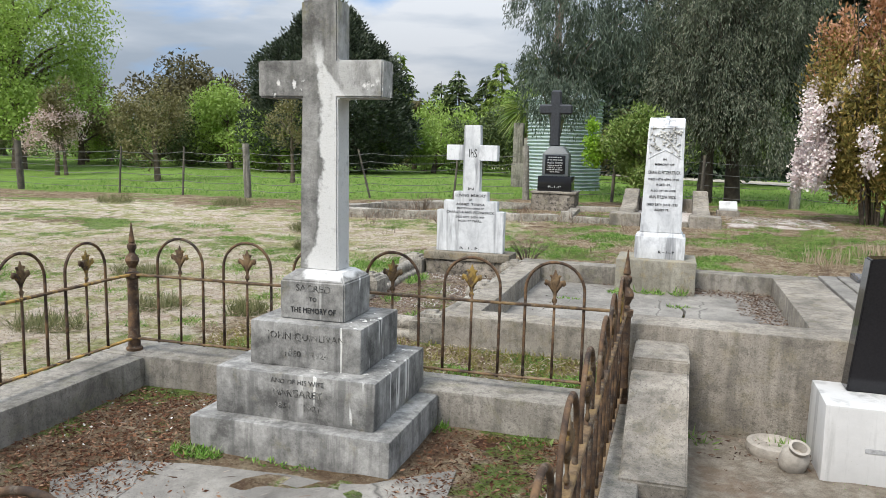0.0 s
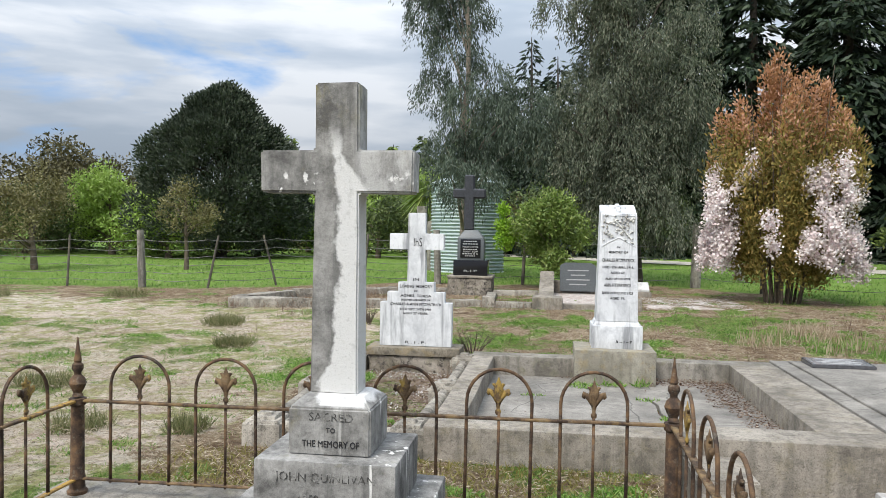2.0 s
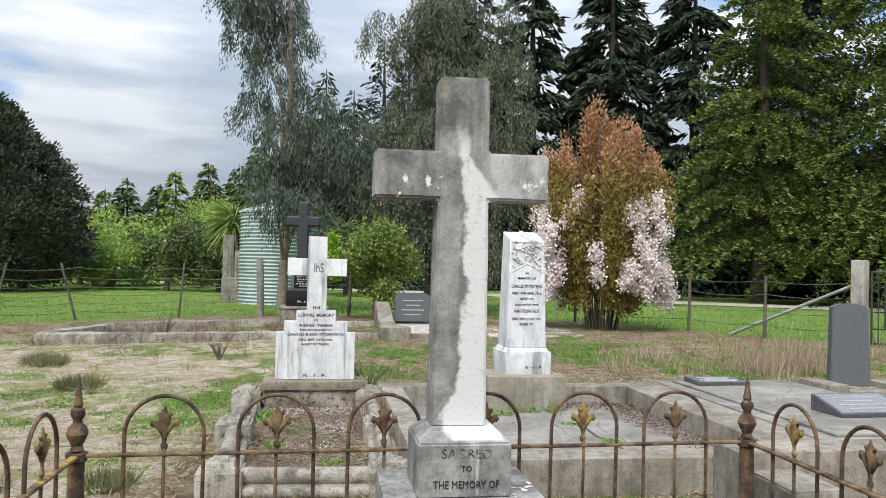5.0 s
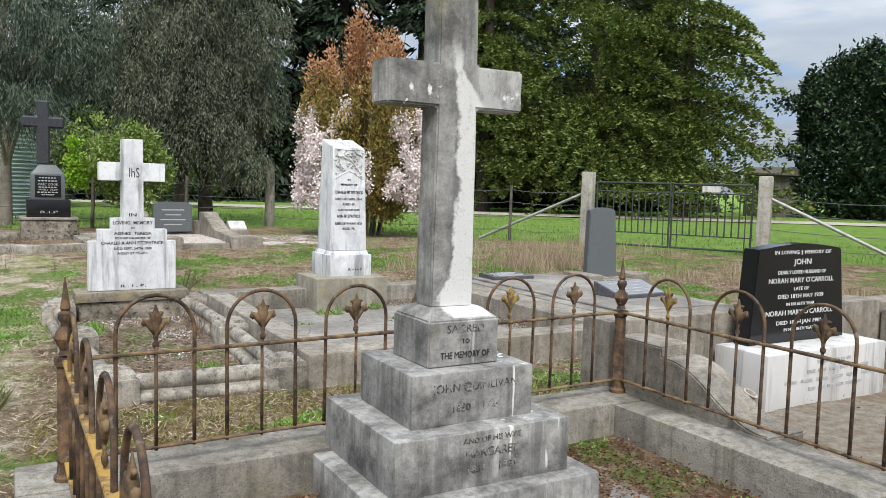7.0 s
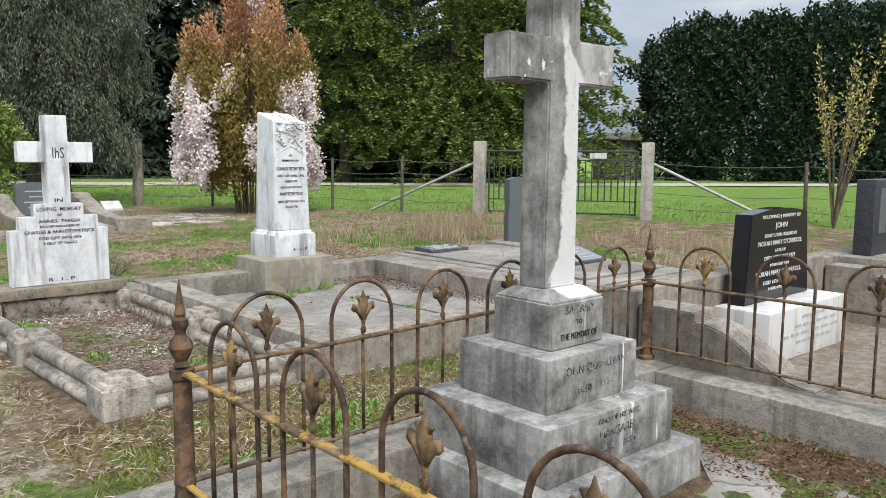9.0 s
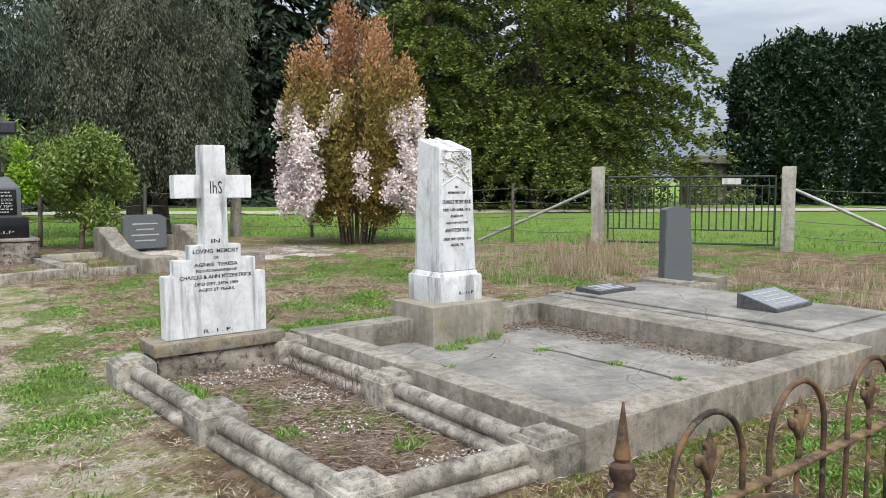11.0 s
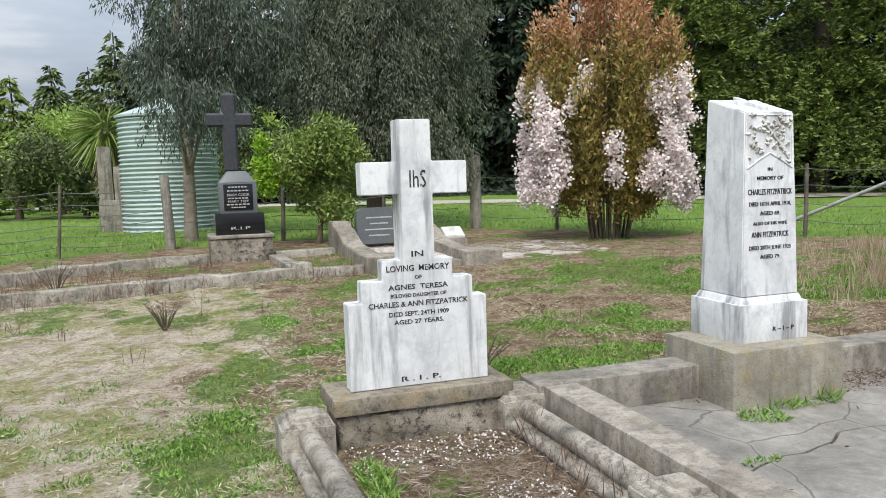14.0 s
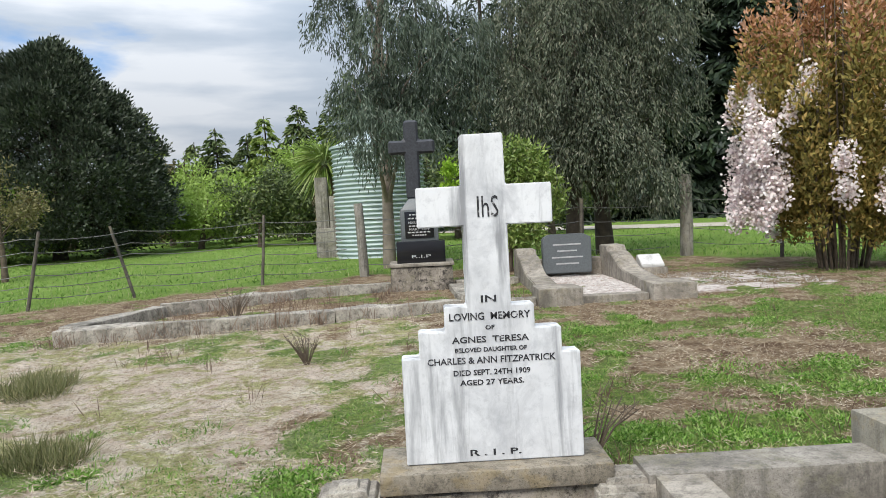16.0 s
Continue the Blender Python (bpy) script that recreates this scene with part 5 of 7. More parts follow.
def black_cross():
    b = thing("rough_base", "rough concrete base block of the black cross", "headstone base")
    block("base_block", (-2.22, -1.38, 15.1, 15.75, -0.25, 0.34), M["rubble"], b, bevel=0.02, wear=0.012)
    block("base_cap", (-2.24, -1.36, 15.08, 15.77, 0.34, 0.385), M["kerb_light"], b)
    t = thing("black_cross", "tall black granite cross on a tiered inscribed pedestal", "grave cross")
    g = M["granite_dark"]
    block("lower_die", (-2.13, -1.47, 15.2, 15.66, 0.384, 0.675), M["granite_black"], t, wear=0.0, bevel=0.008)
    block("die", (-2.06, -1.55, 15.24, 15.62, 0.675, 1.1), M["granite_grey"], t, wear=0.0, bevel=0.01)
    block("cap", (-2.06, -1.55, 15.24, 15.62, 1.1, 1.26), M["granite_grey"], t, wear=0.0, bevel=0.01, taper=(0.5, 0.55))
    bm = bmesh.new()
    cx = -1.86
    prism(bm, [(cx - 0.1, 1.25), (cx + 0.1, 1.25), (cx + 0.1, 1.87), (cx + 0.32, 1.87), (cx + 0.32, 2.06), (cx + 0.1, 2.06), (cx + 0.1, 2.33), (cx - 0.1, 2.33), (cx - 0.1, 2.06), (cx - 0.32, 2.06), (cx - 0.32, 1.87), (cx - 0.1, 1.87)], "y", 15.36, 15.5)
    bmesh.ops.bevel(bm, geom=bm.edges[:], offset=0.03, segments=1, affect="EDGES")
    smooth(part("cross_shaft", bm, g, t), 30)
    block("tablet", (-2.0, -1.61, 15.228, 15.241, 0.72, 1.08), M["granite_black"], t, wear=0.0, bevel=0.003)
    for s, h, z, w in (("MARY COOK", 0.055, 0.93, 0.3), ("MARY TEPP", 0.05, 0.84, 0.28)):
        inscribe(s, h, -1.805, 15.228, z, M["letter_grey"], t, w, 0.002)
    bm = bmesh.new()
    for z, w in ((1.04, 0.13), (0.99, 0.15), (0.885, 0.14), (0.8, 0.16), (0.76, 0.1)):
        for j in range(6):
            x = -1.805 - w + 2 * w * j / 6
            box(bm, x, x + 2 * w / 6 * 0.7, 15.2255, 15.23, z - 0.009, z + 0.009)
    tagged(part("worn_lettering", bm, M["letter_grey"], t), kind="stuff")
    inscribe("R.I.P", 0.06, -1.8, 15.2, 0.47, M["letter_grey"], t, 0.26, 0.002)


black_cross()


def small_grave():
    k = thing("scroll_kerb", "pale concrete grave surround with scrolled head walls", "grave kerb")
    for x0, x1 in ((-0.47, -0.2), (0.78, 1.05)):
        bm = bmesh.new()
        prof = [(15.85, -0.25), (15.85, 0.47), (15.45, 0.47), (15.38, 0.4)] + [(15.38 - 0.85 * s, 0.4 - 0.2 * (s * s * (3 - 2 * s))) for s in np.linspace(0.1, 1, 9)] + [(13.55, 0.14), (13.5, -0.25)]
        prism(bm, prof, "x", x0, x1)
        bmesh.ops.bevel(bm, geom=[e for e in bm.edges if e.calc_length() > 0.05], offset=0.012, segments=2, affect="EDGES")
        smooth(part("side_wall", worn(bm, 0.2, 0.004), M["kerb_light"], k), 40)
        block("end_block", (x0 - 0.08, x1 + 0.14, 13.0, 13.5, -0.25, 0.19), M["kerb_light"], k, bevel=0.03, wear=0.01)
    block("front_kerb", (-0.12, 0.68, 13.1, 13.3, -0.25, 0.08), M["kerb_light"], k)
    block("back_wall", (-0.2, 0.78, 15.75, 15.9, -0.25, 0.3), M["kerb_light"], k)
    sheet("gravel_fill", -0.2, 0.78, 13.3, 15.75, 0.05, M["gravel_white"], "pale gravel filling the surrounded grave", "gravel", 0.02, 0.12)
    t = thing("slate_headstone", "low grey slate headstone in a scrolled surround", "headstone")
    bm = bmesh.new()
    prism(bm, [(-0.09, 0.1), (0.6, 0.1), (0.6, 0.6), (0.5, 0.655), (0.0, 0.655), (-0.09, 0.6)], "y", 15.55, 15.68)
    bmesh.ops.bevel(bm, geom=bm.edges[:], offset=0.012, segments=2, affect="EDGES")
    smooth(part("stone", bm, M["granite_grey"], t), 40)
    bm = bmesh.new()
    for i in range(4):
        w = (0.2, 0.14, 0.22, 0.16)[i]
        box(bm, 0.255 - w, 0.255 + w, 15.545, 15.552, 0.5 - 0.09 * i, 0.52 - 0.09 * i)
    tagged(part("worn_lettering", bm, M["letter_grey"], t), kind="stuff")
    t = thing("white_plaque", "small white tablet on a cement block", "plaque")
    block("block", (1.22, 1.62, 15.35, 15.7, -0.1, 0.14), M["kerb_light"], t, bevel=0.02)
    bm = bmesh.new()
    prism(bm, [(15.38, 0.139), (15.66, 0.139), (15.66, 0.3), (15.6, 0.31), (15.38, 0.18)], "x", 1.26, 1.58)
    bmesh.ops.bevel(bm, geom=bm.edges[:], offset=0.008, segments=2, affect="EDGES")
    part("tablet", bm, M["marble_block"], t)
    sheet("gravel_patch", 1.3, 3.0, 13.3, 15.2, 0.035, M["gravel_white"], "pale pink white gravel on an unmarked grave", "gravel", 0.03, 0.12)


small_grave()

# ---- water tank and boundary fence ----


def tank():
    t = thing("water_tank", "pale green corrugated steel water tank with conical roof", "water tank")
    c, r, n = (-2.74, 23.0, 0), 1.07, 26
    prof = [(r, -0.05)]
    for i in range(n * 6):
        prof.append((r + 0.025 * math.sin(i / 6 * 2 * math.pi), 0.02 + 2.56 * i / (n * 6)))
    bm = lathe(bmesh.new(), prof, 64, c)
    smooth(part("tank_wall", bm, M["tank"], t), 60)
    bm = lathe(bmesh.new(), [(r + 0.05, 2.56), (r + 0.05, 2.61), (r - 0.08, 2.66), (0.3, 2.92), (0.28, 2.98), (0.05, 2.99)], 48, c)
    smooth(part("roof", bm, M["tank"], t), 30)
    bm = tube(bmesh.new(), [(-2.7 - 0.45, 21.95, 2.3), (-2.7 - 0.45, 21.88, 2.3)], 0.05, 12)
    part("overflow", bm, M["granite_dark"], t)
    w = thing("timber_stand", "grey weathered timber stand beside the water tank", "stand")
    for x, h in ((-4.28, 1.95), (-3.96, 1.5)):
        block("plank", (x, x + 0.3, 23.1, 23.25, -0.1, h), M["timber"], w, wear=0.008)
    block("plank", (-4.3, -3.65, 23.02, 23.1, -0.1, 0.75), M["timber"], w, wear=0.01)


tank()


def fence_post(x, y, h, mat, lean=(0, 0), r=0.06, square=False):
    t = thing("fence_post", "weathered wooden fence post with wires" if mat is not M["gate"] else "thin dark iron fence standard", "fence post", "boundary fence posts")
    z = ground_z(x, y)
    bm = bmesh.new()
    if square:
        worn(box(bm, -r, r, -r, r, -0.3, h, 0.012), 0.2, 0.008, 4, x)
    else:
        tube(bm, [(0, 0, -0.3), (0.004, 0, h * 0.4), (0, 0.006, h)], [r, r * 0.95, r * 0.88], 9)
        for v in bm.verts:
            v.co += noise.noise_vector(v.co * 5 + Vector((x, y, 0))) * 0.12 * r
    smooth(part("post_shaft", bm, mat, t), 50)
    t.matrix_basis = pose(x, y, z, lean[0], lean[1], 0)
    return Vector((x, y, z)), h


def wires(points, heights, name="fence_wire"):
    t = thing(name, "slack galvanised fence wires strung between posts", "fence wire")
    for h in heights:
        bm = bmesh.new()
        pts = []
        for a, b in zip(points, points[1:]):
            a, b = Vector((a[0], a[1], ground_z(*a) + h)), Vector((b[0], b[1], ground_z(*b) + h))
            for i in range(6):
                s = i / 6
                p = a.lerp(b, s)
                p.z -= 0.05 * 4 * s * (1 - s) + 0.012 * noise.noise(p * 2)
                pts.append(p)
        tube(bm, pts, 0.006, 5)
        part("wire_strand", bm, M["wire"], t)


W_LINE = [(-40.0, 17.5), (-30.0, 16.4), (-22.0, 15.8), (-15.2, 15.6), (-12.3, 15.65), (-10.5, 15.6), (-8.75, 15.55), (-7.3, 15.55), (-6.1, 16.3), (-4.35, 17.0), (-2.75, 17.35)]
for i, (x, y) in enumerate(W_LINE):
    wood = i in (3, 6, 10)
    fence_post(x, y, 1.2 if wood else 1.12, M["timber"] if i in (6, 10) else M["timber_dark"], ((0, 3), (2, -4), (0, 12), (3, -14), (1, 5))[i % 5] if not wood else (1, -2), 0.085 if wood else 0.026)
wires(W_LINE, (0.18, 0.34, 0.5, 0.66, 0.82, 1.0))
N_LINE = [(-2.75, 17.35), (-0.9, 17.85), (1.0, 18.2), (2.95, 18.45)]
for x, y in N_LINE[1:3]:
    fence_post(x, y, 1.1, M["timber_dark"], (0, 2), 0.04)
wires(N_LINE, (0.2, 0.45, 0.7, 0.95))
GL, GR = Vector((7.08, 12.0)), Vector((8.66, 9.34))
gd = (GR - GL).normalized()
E_LINE = [(2.95, 18.45), (4.0, 17.0), (5.45, 14.6), (6.25, 13.35), (GL.x, GL.y)]
for i, (x, y) in enumerate(E_LINE[:-1]):
    fence_post(x, y, (1.45, 1.15, 1.05, 1.1)[i], M["timber"] if i == 0 else M["timber_dark"], (0, 1), 0.12 if i == 0 else 0.032)
wires(E_LINE, (0.25, 0.5, 0.78, 1.02))
S_LINE = [(GR.x, GR.y)] + [(GR.x + gd.x * d, GR.y + gd.y * d) for d in (2.6, 5.0, 7.5, 10.0)]
for x, y in S_LINE[1:]:
    fence_post(x, y, 1.1, M["timber_dark"], (0, -2), 0.035)
wires(S_LINE, (0.25, 0.5, 0.78, 1.02))


def gateway():
    zg = 0.04
    for p in (GL, GR):
        t = thing("gate_post", "square pale concrete gatepost with lichen", "gate post", "gate posts")
        z = ground_z(p.x, p.y)
        bm = worn(box(bmesh.new(), -0.105, 0.105, -0.105, 0.105, -0.3, 1.36, 0.02), 0.15, 0.006, 5, p.x)
        smooth(part("post_shaft", bm, M["concrete_post"], t), 50)
        t.matrix_basis = pose(p.x, p.y, z + 0.02, 0, 0, math.degrees(math.atan2(gd.y, gd.x)))
    for p, s in ((GL, -1), (GR, 1)):
        t = thing("stay_rail", "slanting galvanised pipe stay bracing the gatepost", "stay rail")
        e = p + gd * s * 2.25
        bm = tube(bmesh.new(), [(p.x + gd.x * s * 0.1, p.y + gd.y * s * 0.1, 1.02), (e.x, e.y, ground_z(e.x, e.y) + 0.02)], 0.028, 10)
        smooth(part("pipe", bm, M["galvanised"], t))
    length = (GR - GL).length - 0.36
    for i in range(2):
        t = thing("iron_gate", "old dark green iron field gate with short upright bars", "gate", "pair of gates")
        w = length / 2 - 0.03
        a = GL + gd * (0.18 + i * (length / 2 + 0.015))
        m = M["gate"]

        def rod(nm, pts, r=0.011):
            smooth(part(nm, tube(bmesh.new(), pts, r, 7), m, t))
        for x in (0, w):
            rod("stile", [(x, 0, 0.05), (x, 0, 1.22)], 0.018)
        for z, r in ((0.07, 0.018), (0.3, 0.011), (1.04, 0.012), (1.2, 0.018)):
            rod("rail", [(0, 0, z), (w, 0, z)], r)
        for x in (0.1, w - 0.1):
            rod("inner_stile", [(x, 0, 0.07), (x, 0, 1.2)], 0.009)
        for j in range(9):
            x = 0.2 + (w - 0.4) * j / 8
            rod("bar", [(x, 0, 0.3), (x, 0, 1.04)], 0.013)
        if i:
            bm = box(bmesh.new(), w / 2 - 0.16, w / 2 + 0.14, -0.03, -0.02, 1.07, 1.17, 0.004)
            part("gate_sign", bm, M["marble_block"], t, "small white sign plate")
        t.matrix_basis = pose(a.x, a.y, zg, 0, 0, math.degrees(math.atan2(gd.y, gd.x)))


gateway()

# ---- trees and shrubs ----


def limbs(parent, mat, base, tips, r0, fork=0.35, seed=0):
    """A tapered trunk with limbs that curve out to the given tips."""
    rng = random.Random(seed)
    base = Vector(base)
    top = Vector((sum(t[0] for t in tips) / len(tips), sum(t[1] for t in tips) / len(tips), max(t[2] for t in tips)))
    trunk = [base + (top - base) * s + Vector((rng.uniform(-1, 1), rng.uniform(-1, 1), 0)) * 0.04 * (top - base).length * s * (1 - s) for s in np.linspace(0, 1, 9)]
    bm = bmesh.new()
    trunk[0].z -= 0.15
    tube(bm, trunk, [r0 * 1.25] + [r0 * (1 - 0.85 * s) for s in np.linspace(0.08, 1, 8)], 9)
    smooth(part("trunk", bm, mat, parent), 60)
    bm = bmesh.new()
    for t in tips:
        t = Vector(t)
        s = min(0.92, max(0.12, (t.z - base.z) / max(0.1, top.z - base.z) * 0.85 - fork * 0.3))
        f = s * 8
        i = min(7, int(f))
        p = trunk[i].lerp(trunk[i + 1], f - i)
        mid = p.lerp(t, 0.5) + Vector((0, 0, 0.12 * (t - p).length))
        r = r0 * (1 - 0.85 * s) * 0.5
        tube(bm, [p, mid, t], [r, r * 0.6, r * 0.15], 6)
    smooth(part("branchwork", bm, mat, parent), 60)


def cloud(rng, n, centres, radii, shell=0.55):
    """Points spread through lumps, thicker towards their skins."""
    centres, radii = np.asarray(centres, float), np.asarray(radii, float)
    if radii.ndim == 1:
        radii = np.repeat(radii[:, None], 3, axis=1)
    wgt = radii.prod(axis=1) ** (2 / 3)
    pick = rng.choice(len(centres), n, p=wgt / wgt.sum())
    d = rng.normal(size=(n, 3))
    d /= np.linalg.norm(d, axis=1, keepdims=True)
    q = shell + (1 - shell) * rng.random((n, 1))
    q *= 1 + 0.09 * rng.normal(size=(n, 1)) * (rng.random((n, 1)) < 0.25)
    return centres[pick] + d * radii[pick] * q, d


def lumps(rng, n, centre, radius, size, lo=-1.0):
    """Lump centres spread inside an ellipsoid, with sizes."""
    out = []
    while len(out) < n:
        v = rng.uniform(-1, 1, 3)
        if 0.2 < np.linalg.norm(v) < 1 and v[2] > lo:
            out.append(np.asarray(centre) + v * np.asarray(radius))
    return np.array(out), size * rng.uniform(0.65, 1.25, n)


def strands(rng, n, centres, radii, length, per, spread):
    """Hanging shoots: starts on the lumps' skins, leaves all along each shoot as it arches over and falls."""
    top, d = cloud(rng, n, centres, radii, 0.6)
    d[:, 2] *= 0.25
    ln = length * rng.uniform(0.45, 1.25, n)
    q = rng.random((n, per)) ** 0.8
    fall = ln[:, None] * q
    p = top[:, None, :] + d[:, None, :] * (0.32 * np.sqrt(q) * ln[:, None])[..., None]
    p[..., 2] -= fall * (0.35 + 0.65 * q)
    p += rng.normal(size=p.shape) * spread
    way = np.repeat(d[:, None, :], per, 1) * 0.35 + np.array([0, 0, -1.0]) + rng.normal(size=p.shape) * 0.38
    return p.reshape(-1, 3), way.reshape(-1, 3)


def gum_tree():
    rng = np.random.default_rng(5)
    t = thing("gum_tree", "slender gum tree with hanging grey green leaves", "tree")
    c = np.array([[-2.5, 19.1, 3.3], [-1.9, 19.0, 3.0], [-2.9, 18.8, 3.4], [-2.2, 18.6, 4.3], [-3.0, 19.3, 4.8], [-1.7, 19.2, 4.9], [-2.4, 19.0, 5.8], [-3.0, 18.9, 6.5], [-1.9, 19.1, 6.6], [-2.4, 19.2, 7.5], [-2.7, 18.9, 8.4], [-2.1, 19.1, 8.8], [-2.4, 19.0, 9.6], [-1.5, 18.7, 3.9], [-2.9, 18.9, 7.6], [-0.9, 18.9, 3.4], [-0.7, 19.2, 4.3], [-1.9, 18.2, 2.5], [-2.6, 17.9, 2.55]])
    c[:, 0] -= 0.12 * np.clip(c[:, 2] - 3.5, 0, 4)
    r = rng.uniform(0.5, 0.85, len(c))
    r[c[:, 2] < 4.2] *= 0.72
    limbs(t, M["bark_gum"], (-2.42, 19.08, 0.04), [tuple(p) for p in c], 0.11, seed=5)
    p, way = strands(rng, 2100, c, np.c_[r, r, r], 0.5, 26, 0.05)
    leaf_mesh("foliage", p, way, rng.uniform(0.08, 0.15, len(p)), rng.uniform(0.017, 0.027, len(p)), rng, M["leaf_gum"], t)


def weeping_tree():
    rng = np.random.default_rng(8)
    t = thing("weeping_tree", "broad dark olive tree with drooping foliage", "tree")
    c, r = lumps(rng, 64, (1.4, 19.4, 5.2), (1.8, 1.4, 3.5), 0.5)
    low = np.array([[0.2, 18.9, 2.4], [0.7, 18.5, 2.0], [1.3, 18.4, 2.3], [2.0, 18.7, 2.0], [2.6, 18.9, 2.6], [3.0, 19.2, 3.3], [-0.3, 19.0, 3.3], [2.3, 18.4, 1.6], [0.3, 18.7, 2.9]])
    c, r = np.vstack([c, low]), np.r_[r, np.full(len(low), 0.55)]
    for i, (x, y) in enumerate(((1.1, 19.2), (1.75, 19.5))):
        limbs(t, M["bark_dark"], (x, y, 0.04), [tuple(p) for p in c[i::4]], 0.16, seed=8 + i)
    p, way = strands(rng, 4600, c, np.c_[r * 1.05, r * 1.05, r * 1.1], 0.62, 32, 0.045)
    p[:, 2] = np.maximum(p[:, 2], 0.75 + 0.35 * rng.random(len(p)))
    leaf_mesh("foliage", p, way, rng.uniform(0.06, 0.12, len(p)), rng.uniform(0.019, 0.03, len(p)), rng, M["leaf_weep"], t)


def blossom_shrub():
    rng = np.random.default_rng(13)
    t = thing("flowering_shrub", "tall copper leaved shrub draped with pale pink blossom", "shrub")
    cx, cy = 3.8, 14.9
    rr = random.Random(3)
    for i in range(26):
        bm = bmesh.new()
        a, s = rr.uniform(0, 6.28), rr.uniform(0.3, 1.0)
        x, y = math.cos(a), math.sin(a)
        top = rr.uniform(2.6, 4.2)
        tube(bm, [(cx + x * 0.3 * s, cy + y * 0.3 * s, -0.1), (cx + x * 0.55 * s, cy + y * 0.55 * s, top * 0.35), (cx + x * 0.85 * s, cy + y * 0.8 * s, top)], [0.022, 0.015, 0.005], 6)
        smooth(part("stem", bm, M["bark"], t), 60)

    # upright plumes of different height give the ragged outline
    plume, pr = [], []
    for i in range(60):
        a, s = rng.uniform(0, 6.28), math.sqrt(rng.random())
        top = 4.3 - 1.3 * s * s + rng.uniform(-0.75, 0.35)
        for z in np.arange(0.45 + 0.7 * rng.random(), top, 0.24):
            k = 0.55 + 0.75 * min(1.0, z / 2.2) - 0.42 * max(0.0, (z - 2.4) / 2.0)
            plume.append((cx + math.cos(a) * s * k, cy + math.sin(a) * s * k * 0.9, z))
            pr.append(0.13 + 0.07 * rng.random())
    plume, pr = np.array(plume), np.array(pr)
    p, d = cloud(rng, 46000, plume, np.c_[pr, pr, pr * 1.5], 0.15)
    hi = p[:, 2] + 0.35 * rng.normal(size=len(p)) > 3.0
    way = d * 0.5 + np.array([0, 0, 0.8]) + rng.normal(size=d.shape) * 0.5
    leaf_mesh("copper_foliage", p[hi], way[hi], 0.08, 0.036, rng, M["leaf_orange"], t, "copper red young leaves")
    leaf_mesh("green_foliage", p[~hi], way[~hi], 0.085, 0.036, rng, M["leaf_olive"], t, "bronze green leaves")
    tr, rads = [], []
    for i in range(92):
        a = rng.uniform(2.3, 6.1) if i % 6 else rng.uniform(0, 6.28)
        if abs(a - 4.15) < 0.6 and i % 7:
            a += 0.85 * (1 if a > 4.15 else -1)
        rad, z = 0.85 + 0.45 * rng.random(), rng.uniform(0.95, 2.6)
        for j in range(rng.integers(2, 6)):
            tr.append((cx + (rad + 0.02 * j) * math.cos(a + 0.03 * j * rng.normal()), cy + rad * math.sin(a), z - 0.13 * j))
            rads.append(0.1 + 0.12 * rng.random())
    p, d = cloud(rng, 24000, tr, np.array(rads), 0.1)
    p = p[p[:, 2] > 0.35]
    leaf_mesh("blossom", p, rng.normal(size=p.shape), 0.05, 0.048, rng, M["flower"], t, "pale pink blossom clusters")


def green_bush():
    rng = np.random.default_rng(21)
    t = thing("green_bush", "rounded glossy green bush with lime young shoots", "bush")
    c, r = lumps(rng, 26, (-0.4, 16.95, 1.15), (0.75, 0.6, 0.85), 0.34)
    limbs(t, M["bark"], (-0.42, 17.0, 0.02), [tuple(p) for p in c[:12]], 0.05, seed=21)
    p, d = cloud(rng, 11000, c, r, 0.5)
    p = p[p[:, 2] > 0.15]
    leaf_mesh("foliage", p, rng.normal(size=p.shape) + np.array([0, -0.3, 0.4]), 0.095, 0.035, rng, M["leaf_bush"], t)
    p, d = cloud(rng, 1800, [(-1.28, 16.85, 1.35), (-1.3, 16.85, 1.7), (-1.25, 16.85, 1.05), (-1.05, 16.9, 1.2)], np.array([0.22, 0.17, 0.25, 0.22]), 0.3)
    leaf_mesh("young_foliage", p, rng.normal(size=p.shape) + np.array([0, 0, 0.5]), 0.08, 0.04, rng, M["leaf_lime"], t, "bright lime young shoots")


def round_tree(name, label, x, y, height, width, mat, seed, n=16000, leaf=0.17, base=0.5, bark="bark", lump=26, shell=0.5, top=1.0):
    rng = np.random.default_rng(seed)
    t = thing(name, label, "tree")
    z0 = ground_z(x, y) if abs(x) < 60 else 0
    c, r = lumps(rng, lump, (x, y, base + (height - base) * 0.5), (width * 0.38, width * 0.38, (height - base) * 0.4), width * 0.16)
    c[:, :2] = np.array([x, y]) + (c[:, :2] - np.array([x, y])) * (1.15 - top * 0.55 * np.clip((c[:, 2:] - base) / (height - base), 0, 1))
    limbs(t, M[bark], (x, y, z0), [tuple(p) for p in c[::2]], width * 0.028, seed=seed)
    p, d = cloud(rng, n, c, r, shell)
    p = p[p[:, 2] > z0 + 0.1]
    leaf_mesh("foliage", p, rng.normal(size=p.shape) + np.array([0, 0, 0.3]), leaf * rng.uniform(0.7, 1.3, len(p)), leaf * 0.42, rng, mat, t)
    return t


